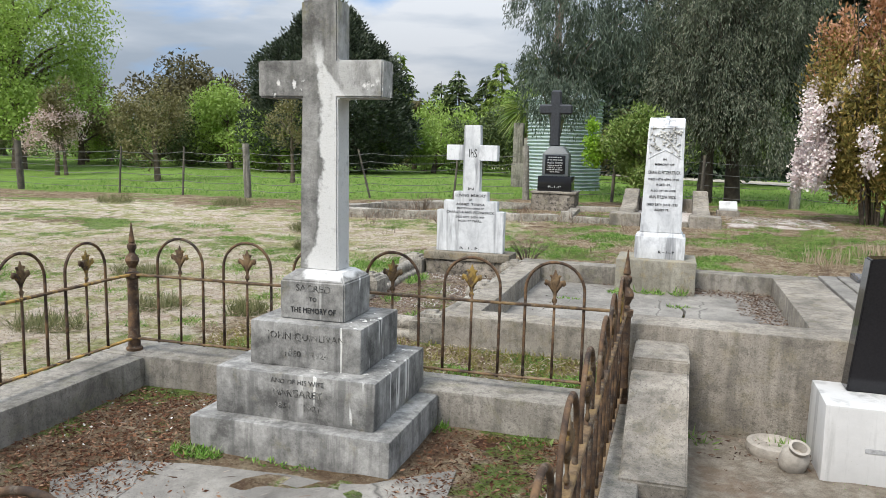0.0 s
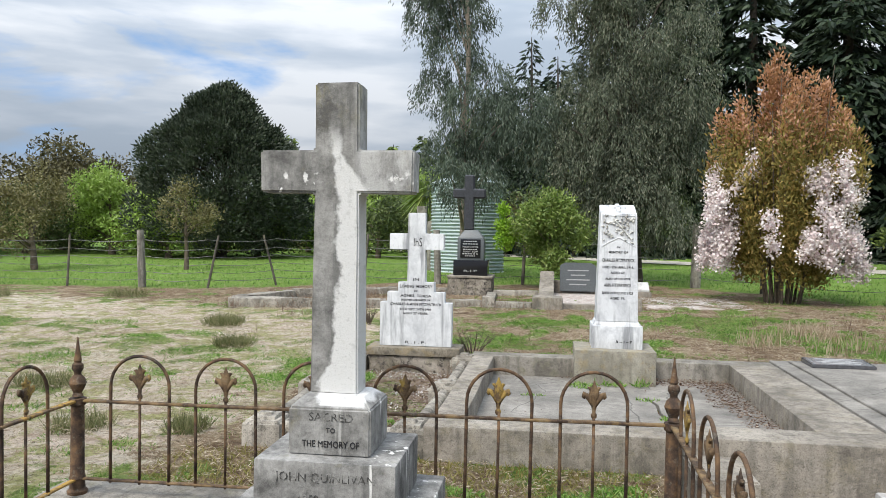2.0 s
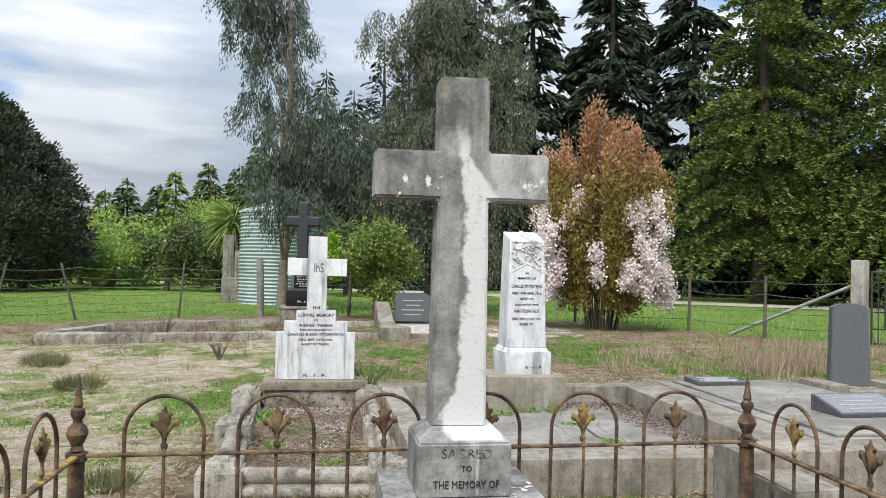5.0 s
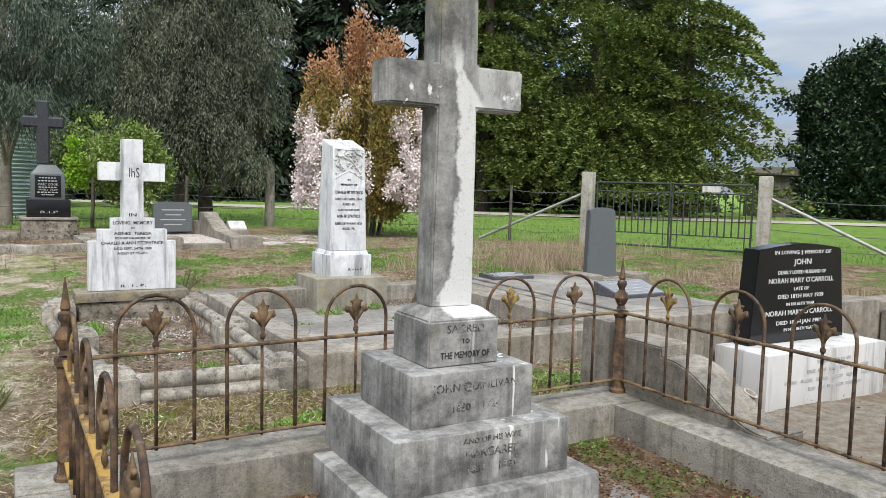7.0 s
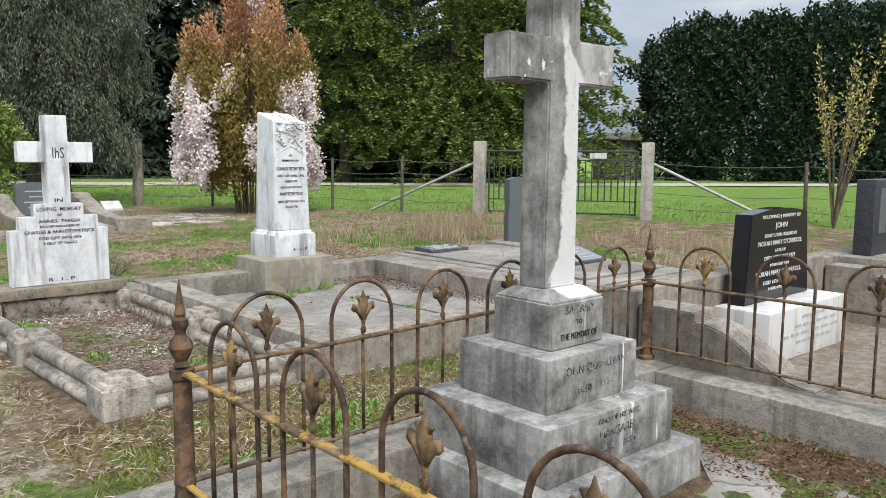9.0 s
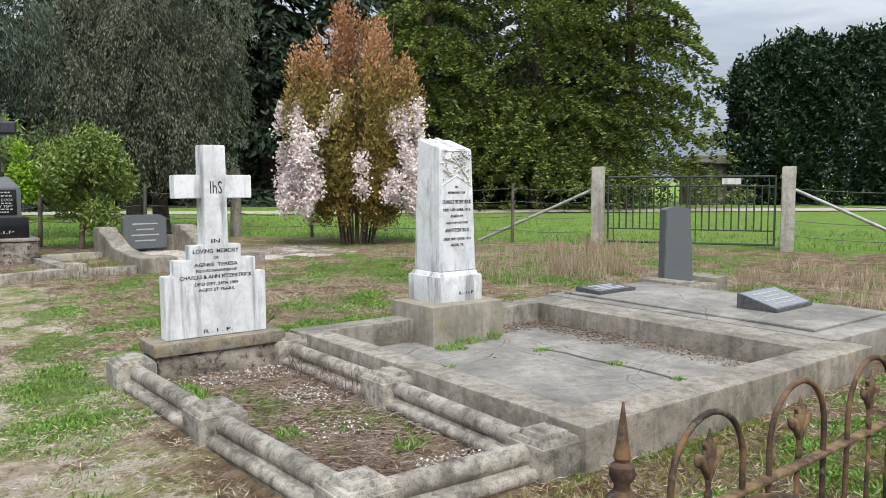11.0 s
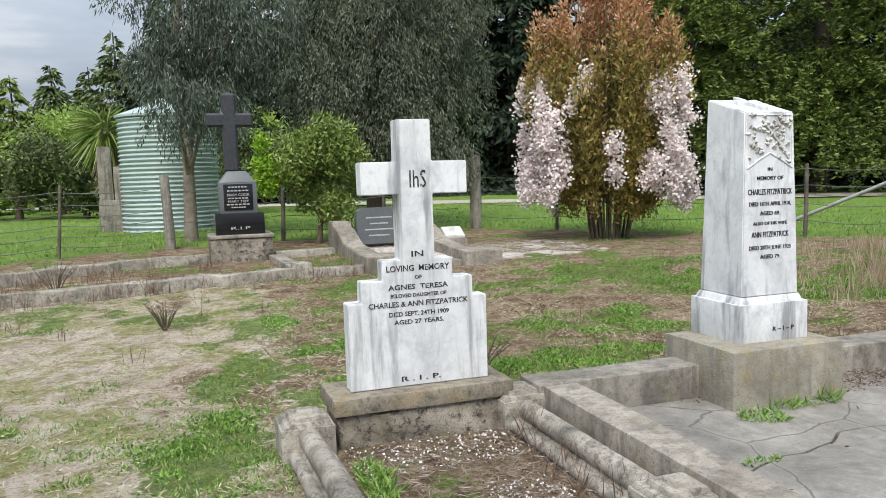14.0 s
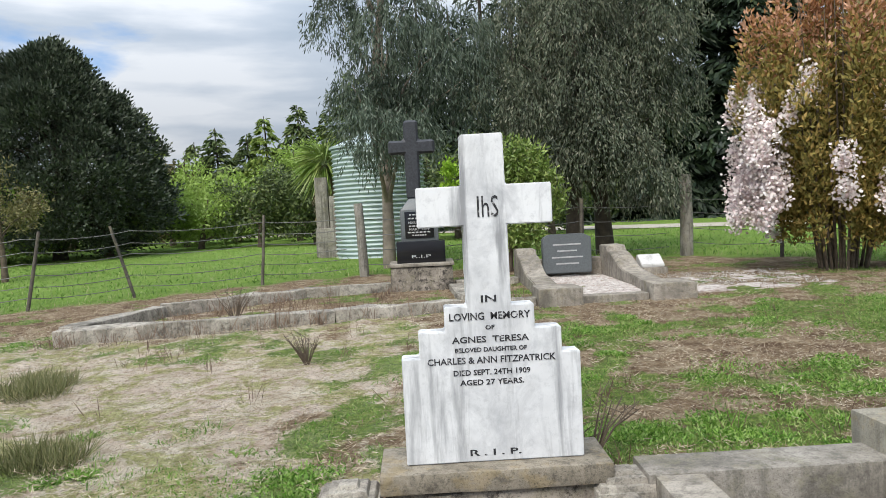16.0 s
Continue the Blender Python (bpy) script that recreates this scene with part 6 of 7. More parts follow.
def conifer(name, label, x, y, height, width, mat, seed, n=9000, spray=0.4, base=0.6, droop=0.35, columnar=0.0, z0=0.0, boughs=9.0, fan=0.16, clumps=0):
    """A conifer: whorls of boughs, each a flattened spray that droops at the tip."""
    rng = np.random.default_rng(seed)
    t = thing(name, label, "tree")
    bm = bmesh.new()
    tube(bm, [(x, y, z0 - 0.2), (x + 0.1, y, z0 + height * 0.5), (x, y, z0 + height)], [height * 0.022, height * 0.013, 0.02], 8)
    smooth(part("trunk", bm, M["bark_dark"], t), 60)
    nb = int(height * boughs)
    zb = base + (height - base) * rng.random(nb) ** 1.15
    s = (zb - base) / (height - base)
    reach = width / 2 * ((1 - s) ** (0.85 - 0.5 * columnar)) * rng.uniform(0.7, 1.12, nb) + 0.12
    az = rng.uniform(0, 2 * np.pi, nb)
    pick = rng.choice(nb, n, p=(reach ** 1.2) / (reach ** 1.2).sum())
    q = rng.random(n) ** 0.55
    out = np.c_[np.cos(az[pick]), np.sin(az[pick])]
    side = np.c_[-out[:, 1], out[:, 0]]
    sp = rng.normal(size=n) * fan * reach[pick] * (0.4 + q)
    if clumps:
        q = (np.floor(q * clumps) + 0.5 + 0.16 * rng.normal(size=n)) / clumps
        lane = np.floor(rng.random(n) * 5) - 2 + 0.14 * rng.normal(size=n)
        sp = lane * fan * 0.5 * reach[pick] * (0.35 + q)
    rad = reach[pick] * q
    z = zb[pick] - droop * rad * q + 0.08 * rad * (1 - q) + rng.normal(size=n) * (0.03 if clumps else 0.05) * reach[pick] * (1.2 - 0.6 * q)
    p = np.c_[x + out[:, 0] * rad + side[:, 0] * sp, y + out[:, 1] * rad + side[:, 1] * sp, z0 + z]
    way = np.c_[out * 0.9 + side * rng.normal(size=(n, 1)) * 0.7, (0.1 if clumps else -0.35 - 0.5 * q) + (0.45 if clumps else 0.3) * rng.normal(size=n)]
    p[:, 2] = np.maximum(p[:, 2], z0 + 0.15)
    leaf_mesh("foliage", p, way, spray * rng.uniform(0.6, 1.3, n), spray * (0.42 if clumps else 0.3) * rng.uniform(0.7, 1.3, n), rng, mat, t)
    return t


gum_tree()
weeping_tree()
blossom_shrub()
green_bush()


def holly_tree():
    """A dense crown of leafy bunches set over a pointed, broad-skirted outline, with leafy shade inside."""
    rng = np.random.default_rng(31)
    t = thing("holly_tree", "dense dark evergreen tree with pointed crown", "tree")
    x, y, h, w, n = -13.1, 29.0, 6.8, 6.5, 2100
    k = rng.random(n) ** 0.85
    prof = np.interp(k, [0.0, 0.08, 0.28, 0.5, 0.7, 0.86, 0.95, 1.0], [0.72, 0.96, 1.0, 0.87, 0.63, 0.38, 0.22, 0.06])
    az = rng.uniform(0, 2 * np.pi, n)
    lump = np.array([noise.noise(Vector((math.cos(a) * 1.7, math.sin(a) * 1.7, q * 4.2))) for a, q in zip(az, k)])
    lump += 0.7 * np.array([noise.noise(Vector((math.cos(a) * 5 + 9, math.sin(a) * 5, q * 13))) for a, q in zip(az, k)])
    rad = w / 2 * prof * (1 + 0.2 * lump) * np.where(rng.random(n) < 0.66, rng.uniform(0.9, 1.03, n), rng.uniform(0.3, 0.88, n))
    c = np.c_[x + np.cos(az) * rad, y + np.sin(az) * rad, 0.55 + (h - 0.85) * k + 0.25 * lump]
    limbs(t, M["bark_dark"], (x, y, ground_z(x, y)), [tuple(p) for p in c[::45]], 0.2, seed=31)
    per = 44
    d = rng.normal(size=(n, per, 3))
    d /= np.linalg.norm(d, axis=2, keepdims=True)
    p = (c[:, None, :] + d * rng.uniform(0.05, 0.32, (n, per, 1))).reshape(-1, 3)
    out = np.repeat(np.c_[np.cos(az), np.sin(az), 0.5 + k], per, 0)
    p[:, 2] = np.maximum(p[:, 2], 0.12)
    leaf_mesh("foliage", p, out * 0.7 + d.reshape(-1, 3) * 0.8, rng.uniform(0.1, 0.17, len(p)), rng.uniform(0.055, 0.085, len(p)), rng, M["leaf_holly"], t)


holly_tree()
M["flower_far"] = leaf_mat("far pink blossom", (0.45, 0.3, 0.26), (0.66, 0.5, 0.48), (0.75, 0.64, 0.6), trans=0.3)
M["leaf_hedge"] = leaf_mat("clipped cypress sprays", (0.012, 0.028, 0.015), (0.036, 0.07, 0.035), (0.085, 0.135, 0.065), trans=0.06)
round_tree("spring_tree", "tall tree in fresh light green spring leaf", -23.2, 23.4, 9.6, 8.5, M["leaf_spring"], 32, 40000, 0.15, 0.3, lump=60, top=0.6, shell=0.3)
round_tree("spring_tree", "light green young tree behind the paddock", -29.0, 25.0, 9.0, 8.0, M["leaf_spring"], 33, 14000, 0.24, 0.6, lump=30, shell=0.3)
round_tree("dome_tree", "brownish domed tree crown in the distance", -22.5, 33.0, 5.2, 7.5, M["leaf_brown"], 34, 15000, 0.22, 0.2, lump=34, top=0.7)
round_tree("willow_tree", "yellow green leafy tree behind the paddock", -18.0, 29.5, 3.9, 4.5, M["leaf_spring"], 35, 9000, 0.17, 0.3, lump=22, shell=0.3)
round_tree("willow_tree", "yellow green leafy tree behind the paddock", -24.5, 28.0, 4.4, 5.0, M["leaf_dull"], 36, 9000, 0.17, 0.3, lump=22, shell=0.3)
round_tree("thorn_tree", "small twiggy olive brown thorn tree", -14.2, 19.6, 3.0, 3.4, M["leaf_dull"], 37, 7000, 0.09, 0.25, lump=20, shell=0.1)
round_tree("thorn_tree", "small thin grey blossom thorn tree", -10.3, 20.6, 2.9, 2.4, M["leaf_dull"], 38, 3200, 0.08, 0.7, lump=16, shell=0.1)
round_tree("blossom_tree", "small tree with pale pink blossom", -19.0, 20.8, 2.5, 2.8, M["flower_far"], 39, 2600, 0.1, 0.3, lump=16, shell=0.1)
round_tree("thorn_tree", "small leafy thorn tree in young leaf", -18.7, 20.9, 3.1, 2.2, M["leaf_dull"], 40, 3000, 0.1, 0.9, lump=14, shell=0.1)
for i, (x, y, h, w, mt) in enumerate(((-34, 34, 4.2, 7, "leaf_shrub"), (-28, 34, 3.6, 6, "leaf_spring"), (-24, 36, 3.2, 6, "leaf_shrub"), (-19.5, 34, 3.0, 5, "leaf_dull"), (-15.5, 35, 2.6, 5, "leaf_shrub"), (-9.6, 32, 2.5, 4.2, "leaf_spring"),
                                      (-7.4, 31.5, 3.0, 4.0, "leaf_shrub"), (-5.4, 31, 3.3, 3.6, "leaf_shrub"), (-3.2, 31.5, 3.6, 3.8, "leaf_brown"), (-0.6, 30, 3.4, 4.2, "leaf_shrub"), (2.4, 29.5, 3.6, 4.2, "leaf_shrub"), (-11.0, 35, 3.4, 4.2, "leaf_spring"), (-6.6, 35, 4.2, 4, "leaf_spring"))):
    round_tree("scrub_bush", "scrubby grey green bush along the far paddock edge", x, y, h, w, M[mt], 50 + i, 5000, 0.17, 0.05, lump=20, shell=0.35, top=0.5)
for i, (x, y, h, w, mt) in enumerate(((-31, 29, 3.4, 6.5, "leaf_dull"), (-26.5, 30.5, 3.2, 6, "leaf_spring"), (-21.5, 29.0, 3.0, 6, "leaf_shrub"), (-17.0, 31.5, 3.0, 5.5, "leaf_dull"), (-14.5, 27.5, 2.4, 5, "leaf_spring"), (-12.0, 30.0, 2.7, 5, "leaf_shrub"))):
    round_tree("scrub_bush", "scrubby grey green bush along the far paddock edge", x, y, h, w, M[mt], 450 + i, 9000, 0.15, 0.02, lump=26, shell=0.35, top=0.4)
rs = random.Random(5)
for i in range(21):
    round_tree("hedgerow_bush", "dense bush in the far hedgerow", -46 + i * 2.6, 38.5 + rs.uniform(-1.5, 1.5), rs.uniform(2.4, 4.0), 4.4, M[("leaf_shrub", "leaf_brown", "leaf_spring", "leaf_shrub")[i % 4]], 300 + i, 2800, 0.29, 0.02, lump=18, shell=0.4, top=0.4)
for i, (x, y, h, w, mt) in enumerate(((-15.8, 44.5, 6.7, 3.4, "leaf_lime_fir"), (-13.8, 46.5, 5.2, 3.6, "leaf_spruce"), (-12.4, 45.5, 5.8, 3.4, "leaf_spruce"), (-11.2, 47.5, 5.6, 3.6, "leaf_spruce"), (-10.0, 46.5, 6.4, 3.4, "leaf_lime_fir"), (-8.2, 46.5, 6.9, 3.8, "leaf_spruce"), (-6.6, 47.5, 7.0, 3.8, "leaf_spruce"), (-5.2, 45.5, 8.4, 5.0, "leaf_spruce"), (-3.4, 46.5, 9.0, 4.6, "leaf_fir"), (-1.6, 42.0, 11.6, 6.0, "leaf_fir"),
                                      (1.6, 44.0, 14.0, 6.5, "leaf_fir"), (-3.0, 40.5, 9.0, 5.4, "leaf_fir"), (-0.2, 39.5, 10.0, 6.0, "leaf_fir"), (2.6, 40.0, 12.5, 6.5, "leaf_fir"))):
    conifer("spruce_tree", "young spruce tree in the far windbreak", x, y, h, w * 1.4, M[mt], 70 + i, 9500, 0.36, 0.2, 0.12, -0.25, boughs=26.0, fan=0.2)
for i, (x, y, h, w) in enumerate(((5.5, 43.0, 17, 7.5), (9.5, 41.5, 19, 8), (13.5, 40.0, 20, 8), (17.5, 38.5, 19, 8), (22.0, 36.0, 20, 8.5), (26.5, 33.0, 18, 8), (30.0, 33.5, 15, 7), (7.5, 48.0, 20, 9), (16.0, 46.0, 21, 9), (25.0, 42.0, 20, 9))):
    conifer("fir_tree", "tall dark conifer in the windbreak row", x, y, h, w, M["leaf_fir"], 90 + i, 18000, 0.58, 0.3, 0.3, 0.45)
for i, (x, y, h, w) in enumerate(((15.4, 28.6, 15.5, 7.5), (19.3, 26.2, 17.0, 9.0), (22.3, 23.9, 14.6, 8.6))):
    conifer("cypress_tree", "large yellow green conifer with layered drooping boughs", x, y, h, w, M["leaf_pine"], 110 + i, 66000, 0.2, 1.9, 0.42, 0.45, boughs=7.0, fan=0.34, clumps=7)


def hedge():
    rng = np.random.default_rng(130)
    t = thing("shelter_hedge", "tall clipped dark green cypress shelter hedge", "hedge")
    a, b, n = np.array([30.8, 24.6]), np.array([50.0, -6.0]), 170000
    d = (b - a) / np.linalg.norm(b - a)
    nr = np.array([-d[1], d[0]]) * -1.0
    s = rng.random(n)
    length = np.linalg.norm(b - a)
    u = s * length
    top = 7.5 + 0.12 * np.sin(u * 0.8) + 0.16 * np.sin(u * 2.3 + 1) + 0.12 * np.sin(u * 5.1) + 0.9 * np.clip(u / 12, 0, 1) - 1.4 * np.clip(1 - u / 2.6, 0, 1) ** 2 + 0.2 * rng.normal(size=n)
    z = 0.05 + (top - 0.05) * rng.random(n) ** 0.8
    k = z / top
    bulge = 1.5 * (1 - np.clip((k - 0.75) / 0.25, 0, 1) ** 2 * 0.8) + 0.16 * np.sin(u * 1.7 + z * 1.3) + 0.16 * np.sin(u * 4.1 - z * 2.7) + 0.14 * np.sin(u * 9 + z * 7)
    endcap = np.clip((2.6 - 0.25 * z + 0.8 * np.sin(z * 1.9) + 0.5 * np.sin(z * 4.3) - u) / 2.4, 0, 1)
    off = bulge * (0.75 + 0.25 * rng.random(n)) * np.where(rng.random(n) < 0.85, 1, -1) * (1 - endcap * rng.random(n))
    p = np.c_[a + d * u[:, None] + nr * off[:, None], z]
    p[:, :2] -= d * (1.3 * np.maximum(0, np.sin(z * 2.6) + 0.6 * np.sin(z * 6.1 + 1)) * np.exp(-u / 1.2) * rng.random(n))[:, None]
    way = np.c_[nr * np.sign(off)[:, None] * 0.7 + rng.normal(size=(n, 2)) * 0.5, 0.25 + rng.normal(size=n) * 0.45]
    leaf_mesh("foliage", p, way, 0.28 * rng.uniform(0.6, 1.4, n), 0.12, rng, M["leaf_hedge"], t)
    # added dark lumps behind the leaves, standing in for shade deep in the hedge
    bm = bmesh.new()
    for i in range(9):
        for k2 in range(5):
            q = a + d * (2.4 + i * 3.8)
            lathe(bm, [(0.5, 0.0), (0.9, 0.5 + 0.9 * k2), (0.85, 1.2 + 1.2 * k2), (0.2, 1.6 + 1.2 * k2)], 7, (q[0] + 0.3 * k2 * d[0], q[1] + 0.3 * k2 * d[1], 0.02))
    smooth(part("dark_backing", bm, M["bark_dark"], t, "added dark lumps standing in for the hedge's inner shade"))
    for i in range(11):
        q = a + d * (1.5 + i * 3.4)
        bm = tube(bmesh.new(), [(q[0], q[1], -0.1), (q[0], q[1], 6.0)], [0.22, 0.08], 7)
        smooth(part("trunk", bm, M["bark_dark"], t))
    s2 = thing("field_shed", "small dark timber shed between conifers and hedge", "shed")
    block("shed_wall", (28.3, 30.3, 24.0, 25.6, -0.1, 2.0), M["timber_dark"], s2)
    bm = prism(bmesh.new(), [(28.0, 2.0), (30.6, 2.0), (30.6, 2.07), (29.3, 2.4), (28.0, 2.07)], "y", 23.7, 25.9)
    part("shed_roof", bm, M["timber_dark"], s2)


hedge()


def cabbage_tree():
    rng = np.random.default_rng(140)
    t = thing("cabbage_tree", "cabbage tree with sword leaves and dead skirt", "tree")
    x, y = -4.15, 24.3
    bm = tube(bmesh.new(), [(x, y, -0.1), (x + 0.05, y, 1.2), (x, y, 2.3)], [0.14, 0.11, 0.1], 9)
    smooth(part("trunk", bm, M["bark"], t))
    n = 420
    a, e = rng.uniform(0, 2 * np.pi, n), rng.uniform(-0.9, 1.1, n)
    way = np.c_[np.cos(a) * np.cos(e), np.sin(a) * np.cos(e), np.sin(e)]
    leaf_mesh("foliage", np.repeat([[x, y, 2.35]], n, 0) + way * 0.1, way, rng.uniform(0.7, 1.05, n), 0.05, rng, M["leaf_bush"], t, droop=0.3)
    n = 300
    a = rng.uniform(0, 2 * np.pi, n)
    way = np.c_[np.cos(a) * 0.5, np.sin(a) * 0.5, np.full(n, -1.0)]
    leaf_mesh("dead_skirt", np.c_[np.full(n, x), np.full(n, y), rng.uniform(1.5, 2.3, n)], way, rng.uniform(0.5, 0.9, n), 0.04, rng, M["grass_dry"], t, "dead straw coloured leaves")


cabbage_tree()


def yellow_shrub():
    rng = np.random.default_rng(150)
    t = thing("yellow_shrub", "thin upright shrub with yellowish young leaves", "shrub")
    x, y = 10.3, 6.75
    base, way = [], []
    for i in range(17):
        bm = bmesh.new()
        a, s = rng.uniform(0, 6.28), rng.uniform(0.2, 1.0)
        tip = Vector((x + math.cos(a) * 0.75 * s, y + math.sin(a) * 0.75 * s, rng.uniform(1.7, 3.1)))
        mid = Vector((x + math.cos(a) * 0.3 * s, y + math.sin(a) * 0.3 * s, tip.z * 0.5))
        tube(bm, [(x, y, -0.05), mid, tip], [0.018, 0.012, 0.003], 5)
        smooth(part("stem", bm, M["bark"], t))
        for q in rng.random(52):
            p = mid.lerp(tip, q)
            base.append(np.array(p) + rng.normal(size=3) * 0.035)
            way.append(np.array([0, 0, 0.7]) + rng.normal(size=3) * 0.6)
    leaf_mesh("foliage", base, way, 0.075, 0.032, rng, M["leaf_yellow"], t)


M["leaf_yellow"] = leaf_mat("yellow young leaves", (0.34, 0.31, 0.08), (0.5, 0.44, 0.14), (0.56, 0.5, 0.2), trans=0.35)
yellow_shrub()

# ---- small growth and litter ----
PLOTS = [(PX0, PX1, PY0, PY1), (-2.2, -0.9, 4.98, 8.0), (SX0, 3.2, SY0, 7.93), (0.3, 5.6, 0.6, 4.07), (3.5, 4.5, 7.7, 8.22), (-0.5, 1.1, 13.0, 15.9), (-2.24, -1.36, 15.08, 15.77), (1.3, 3.0, 13.3, 15.2)]


def open_ground(x, y):
    return not any(a < x < b and c < y < d for a, b, c, d in PLOTS)


def stuff(name, label, category, pts, heights, width, mat, seed, lean=0.5):
    rng = np.random.default_rng(seed)
    pts = np.array(pts)
    way = np.c_[rng.normal(size=(len(pts), 2)) * lean, np.ones(len(pts))]
    ob = leaf_mesh(name, pts, way, np.asarray(heights), width, rng, mat)
    return tagged(ob, label, category, kind="stuff")


def sow():
    rng = random.Random(77)
    green, gh, straw, sh, pad, ph, bit = [], [], [], [], [], [], []
    for _ in range(230000):
        x, y = rng.uniform(-8.5, 7.5), 17.0 - 14.0 * rng.random() ** 0.75
        if not open_ground(x, y) or beyond(x, y) > 0.2:
            continue
        g, p, _d = cover(x, y)
        g += 0.25 * noise.noise(Vector((x * 6, y * 6, 3.0)))
        z = ground_z(x, y) - 0.004
        if g > 0.5 and rng.random() < min(1.0, (g - 0.45) * 4.0):
            for _k in range(2):
                green.append((x + rng.uniform(-0.03, 0.03), y + rng.uniform(-0.03, 0.03), z))
                gh.append(rng.uniform(0.015, 0.045) * (1.35 if g > 0.85 else 1))
        elif p < 0.5 and rng.random() < 0.4:
            straw.append((x, y, z))
            sh.append(rng.uniform(0.03, 0.09))
        elif rng.random() < 0.22:
            straw.append((x, y, z))
            sh.append(rng.uniform(0.02, 0.05))
    thatch, th = [], []
    for _ in range(170000):
        x, y = rng.uniform(-7.0, 5.5), 14.0 - 11.5 * rng.random() ** 0.7
        if not open_ground(x, y) or beyond(x, y) > 0.1:
            continue
        g, p, _d = cover(x, y)
        if g < 0.62 and noise.noise(Vector((x * 5, y * 5, 9.0))) > -0.25:
            thatch.append((x, y, ground_z(x, y) + 0.012 + 0.03 * max(0.0, p)))
            th.append(rng.uniform(0.02, 0.06))
    stuff("straw_thatch", "bleached dead grass lying matted on the ground", "grass", thatch, th, 0.0042, M["straw_pale"], 12, 4.0)
    mats, mh = [], []
    for i in range(900):
        x, y = rng.uniform(-6.0, 5.0), 13.2 - 9.4 * rng.random() ** 0.75
        g, p, _d = cover(x, y)
        if not open_ground(x, y) or g < 0.5 or rng.random() > (g - 0.4) * 2.2:
            continue
        r0 = rng.uniform(0.06, 0.24)
        for _k in range(int(1700 * r0)):
            a, r = rng.uniform(0, 6.28), r0 * math.sqrt(rng.random()) * (0.75 + 0.45 * noise.noise(Vector((x * 9, y * 9, _k * 0.01))))
            px, py = x + r * math.cos(a) * 1.25, y + r * math.sin(a)
            if open_ground(px, py):
                mats.append((px, py, ground_z(px, py) + 0.03 * rng.random() * (1 - r / (r0 * 1.3))))
                mh.append(rng.uniform(0.018, 0.042))
    stuff("leafy_weeds", "bright green leafy weeds in low mats", "weeds", mats, mh, 0.0105, M["weed_green"], 13, 1.3)
    stuff("green_grass", "short green grass and weeds in patches", "grass", green, gh, 0.007, M["grass_green"], 1, 1.1)
    stuff("dry_grass", "flattened straw coloured dead grass", "grass", straw, sh, 0.006, M["grass_dry"], 2, 2.2)
    for _ in range(60000):
        x, y = rng.uniform(-16, 14), rng.uniform(6, 30)
        b = beyond(x, y)
        if b > 0.0 and rng.random() < 1.2 / (1 + 0.3 * b):
            pad.append((x, y, ground_z(x, y) - 0.01))
            ph.append(rng.uniform(0.05, 0.12))
    stuff("paddock_grass", "short bright green paddock grass", "grass", pad, ph, 0.016, M["grass_green"], 3, 0.6)


sow()


def clump(cx, cy, rx, ry, n, h, seed, only_open=True, z=None):
    rng = random.Random(seed)
    pts, hs = [], []
    for _ in range(n):
        a, r = rng.uniform(0, 6.28), math.sqrt(rng.random())
        x, y = cx + rx * r * math.cos(a), cy + ry * r * math.sin(a)
        if only_open and not open_ground(x, y):
            continue
        pts.append((x, y, ground_z(x, y) - 0.01 if z is None else z))
        hs.append(h * rng.uniform(0.5, 1.15))
    return pts, hs


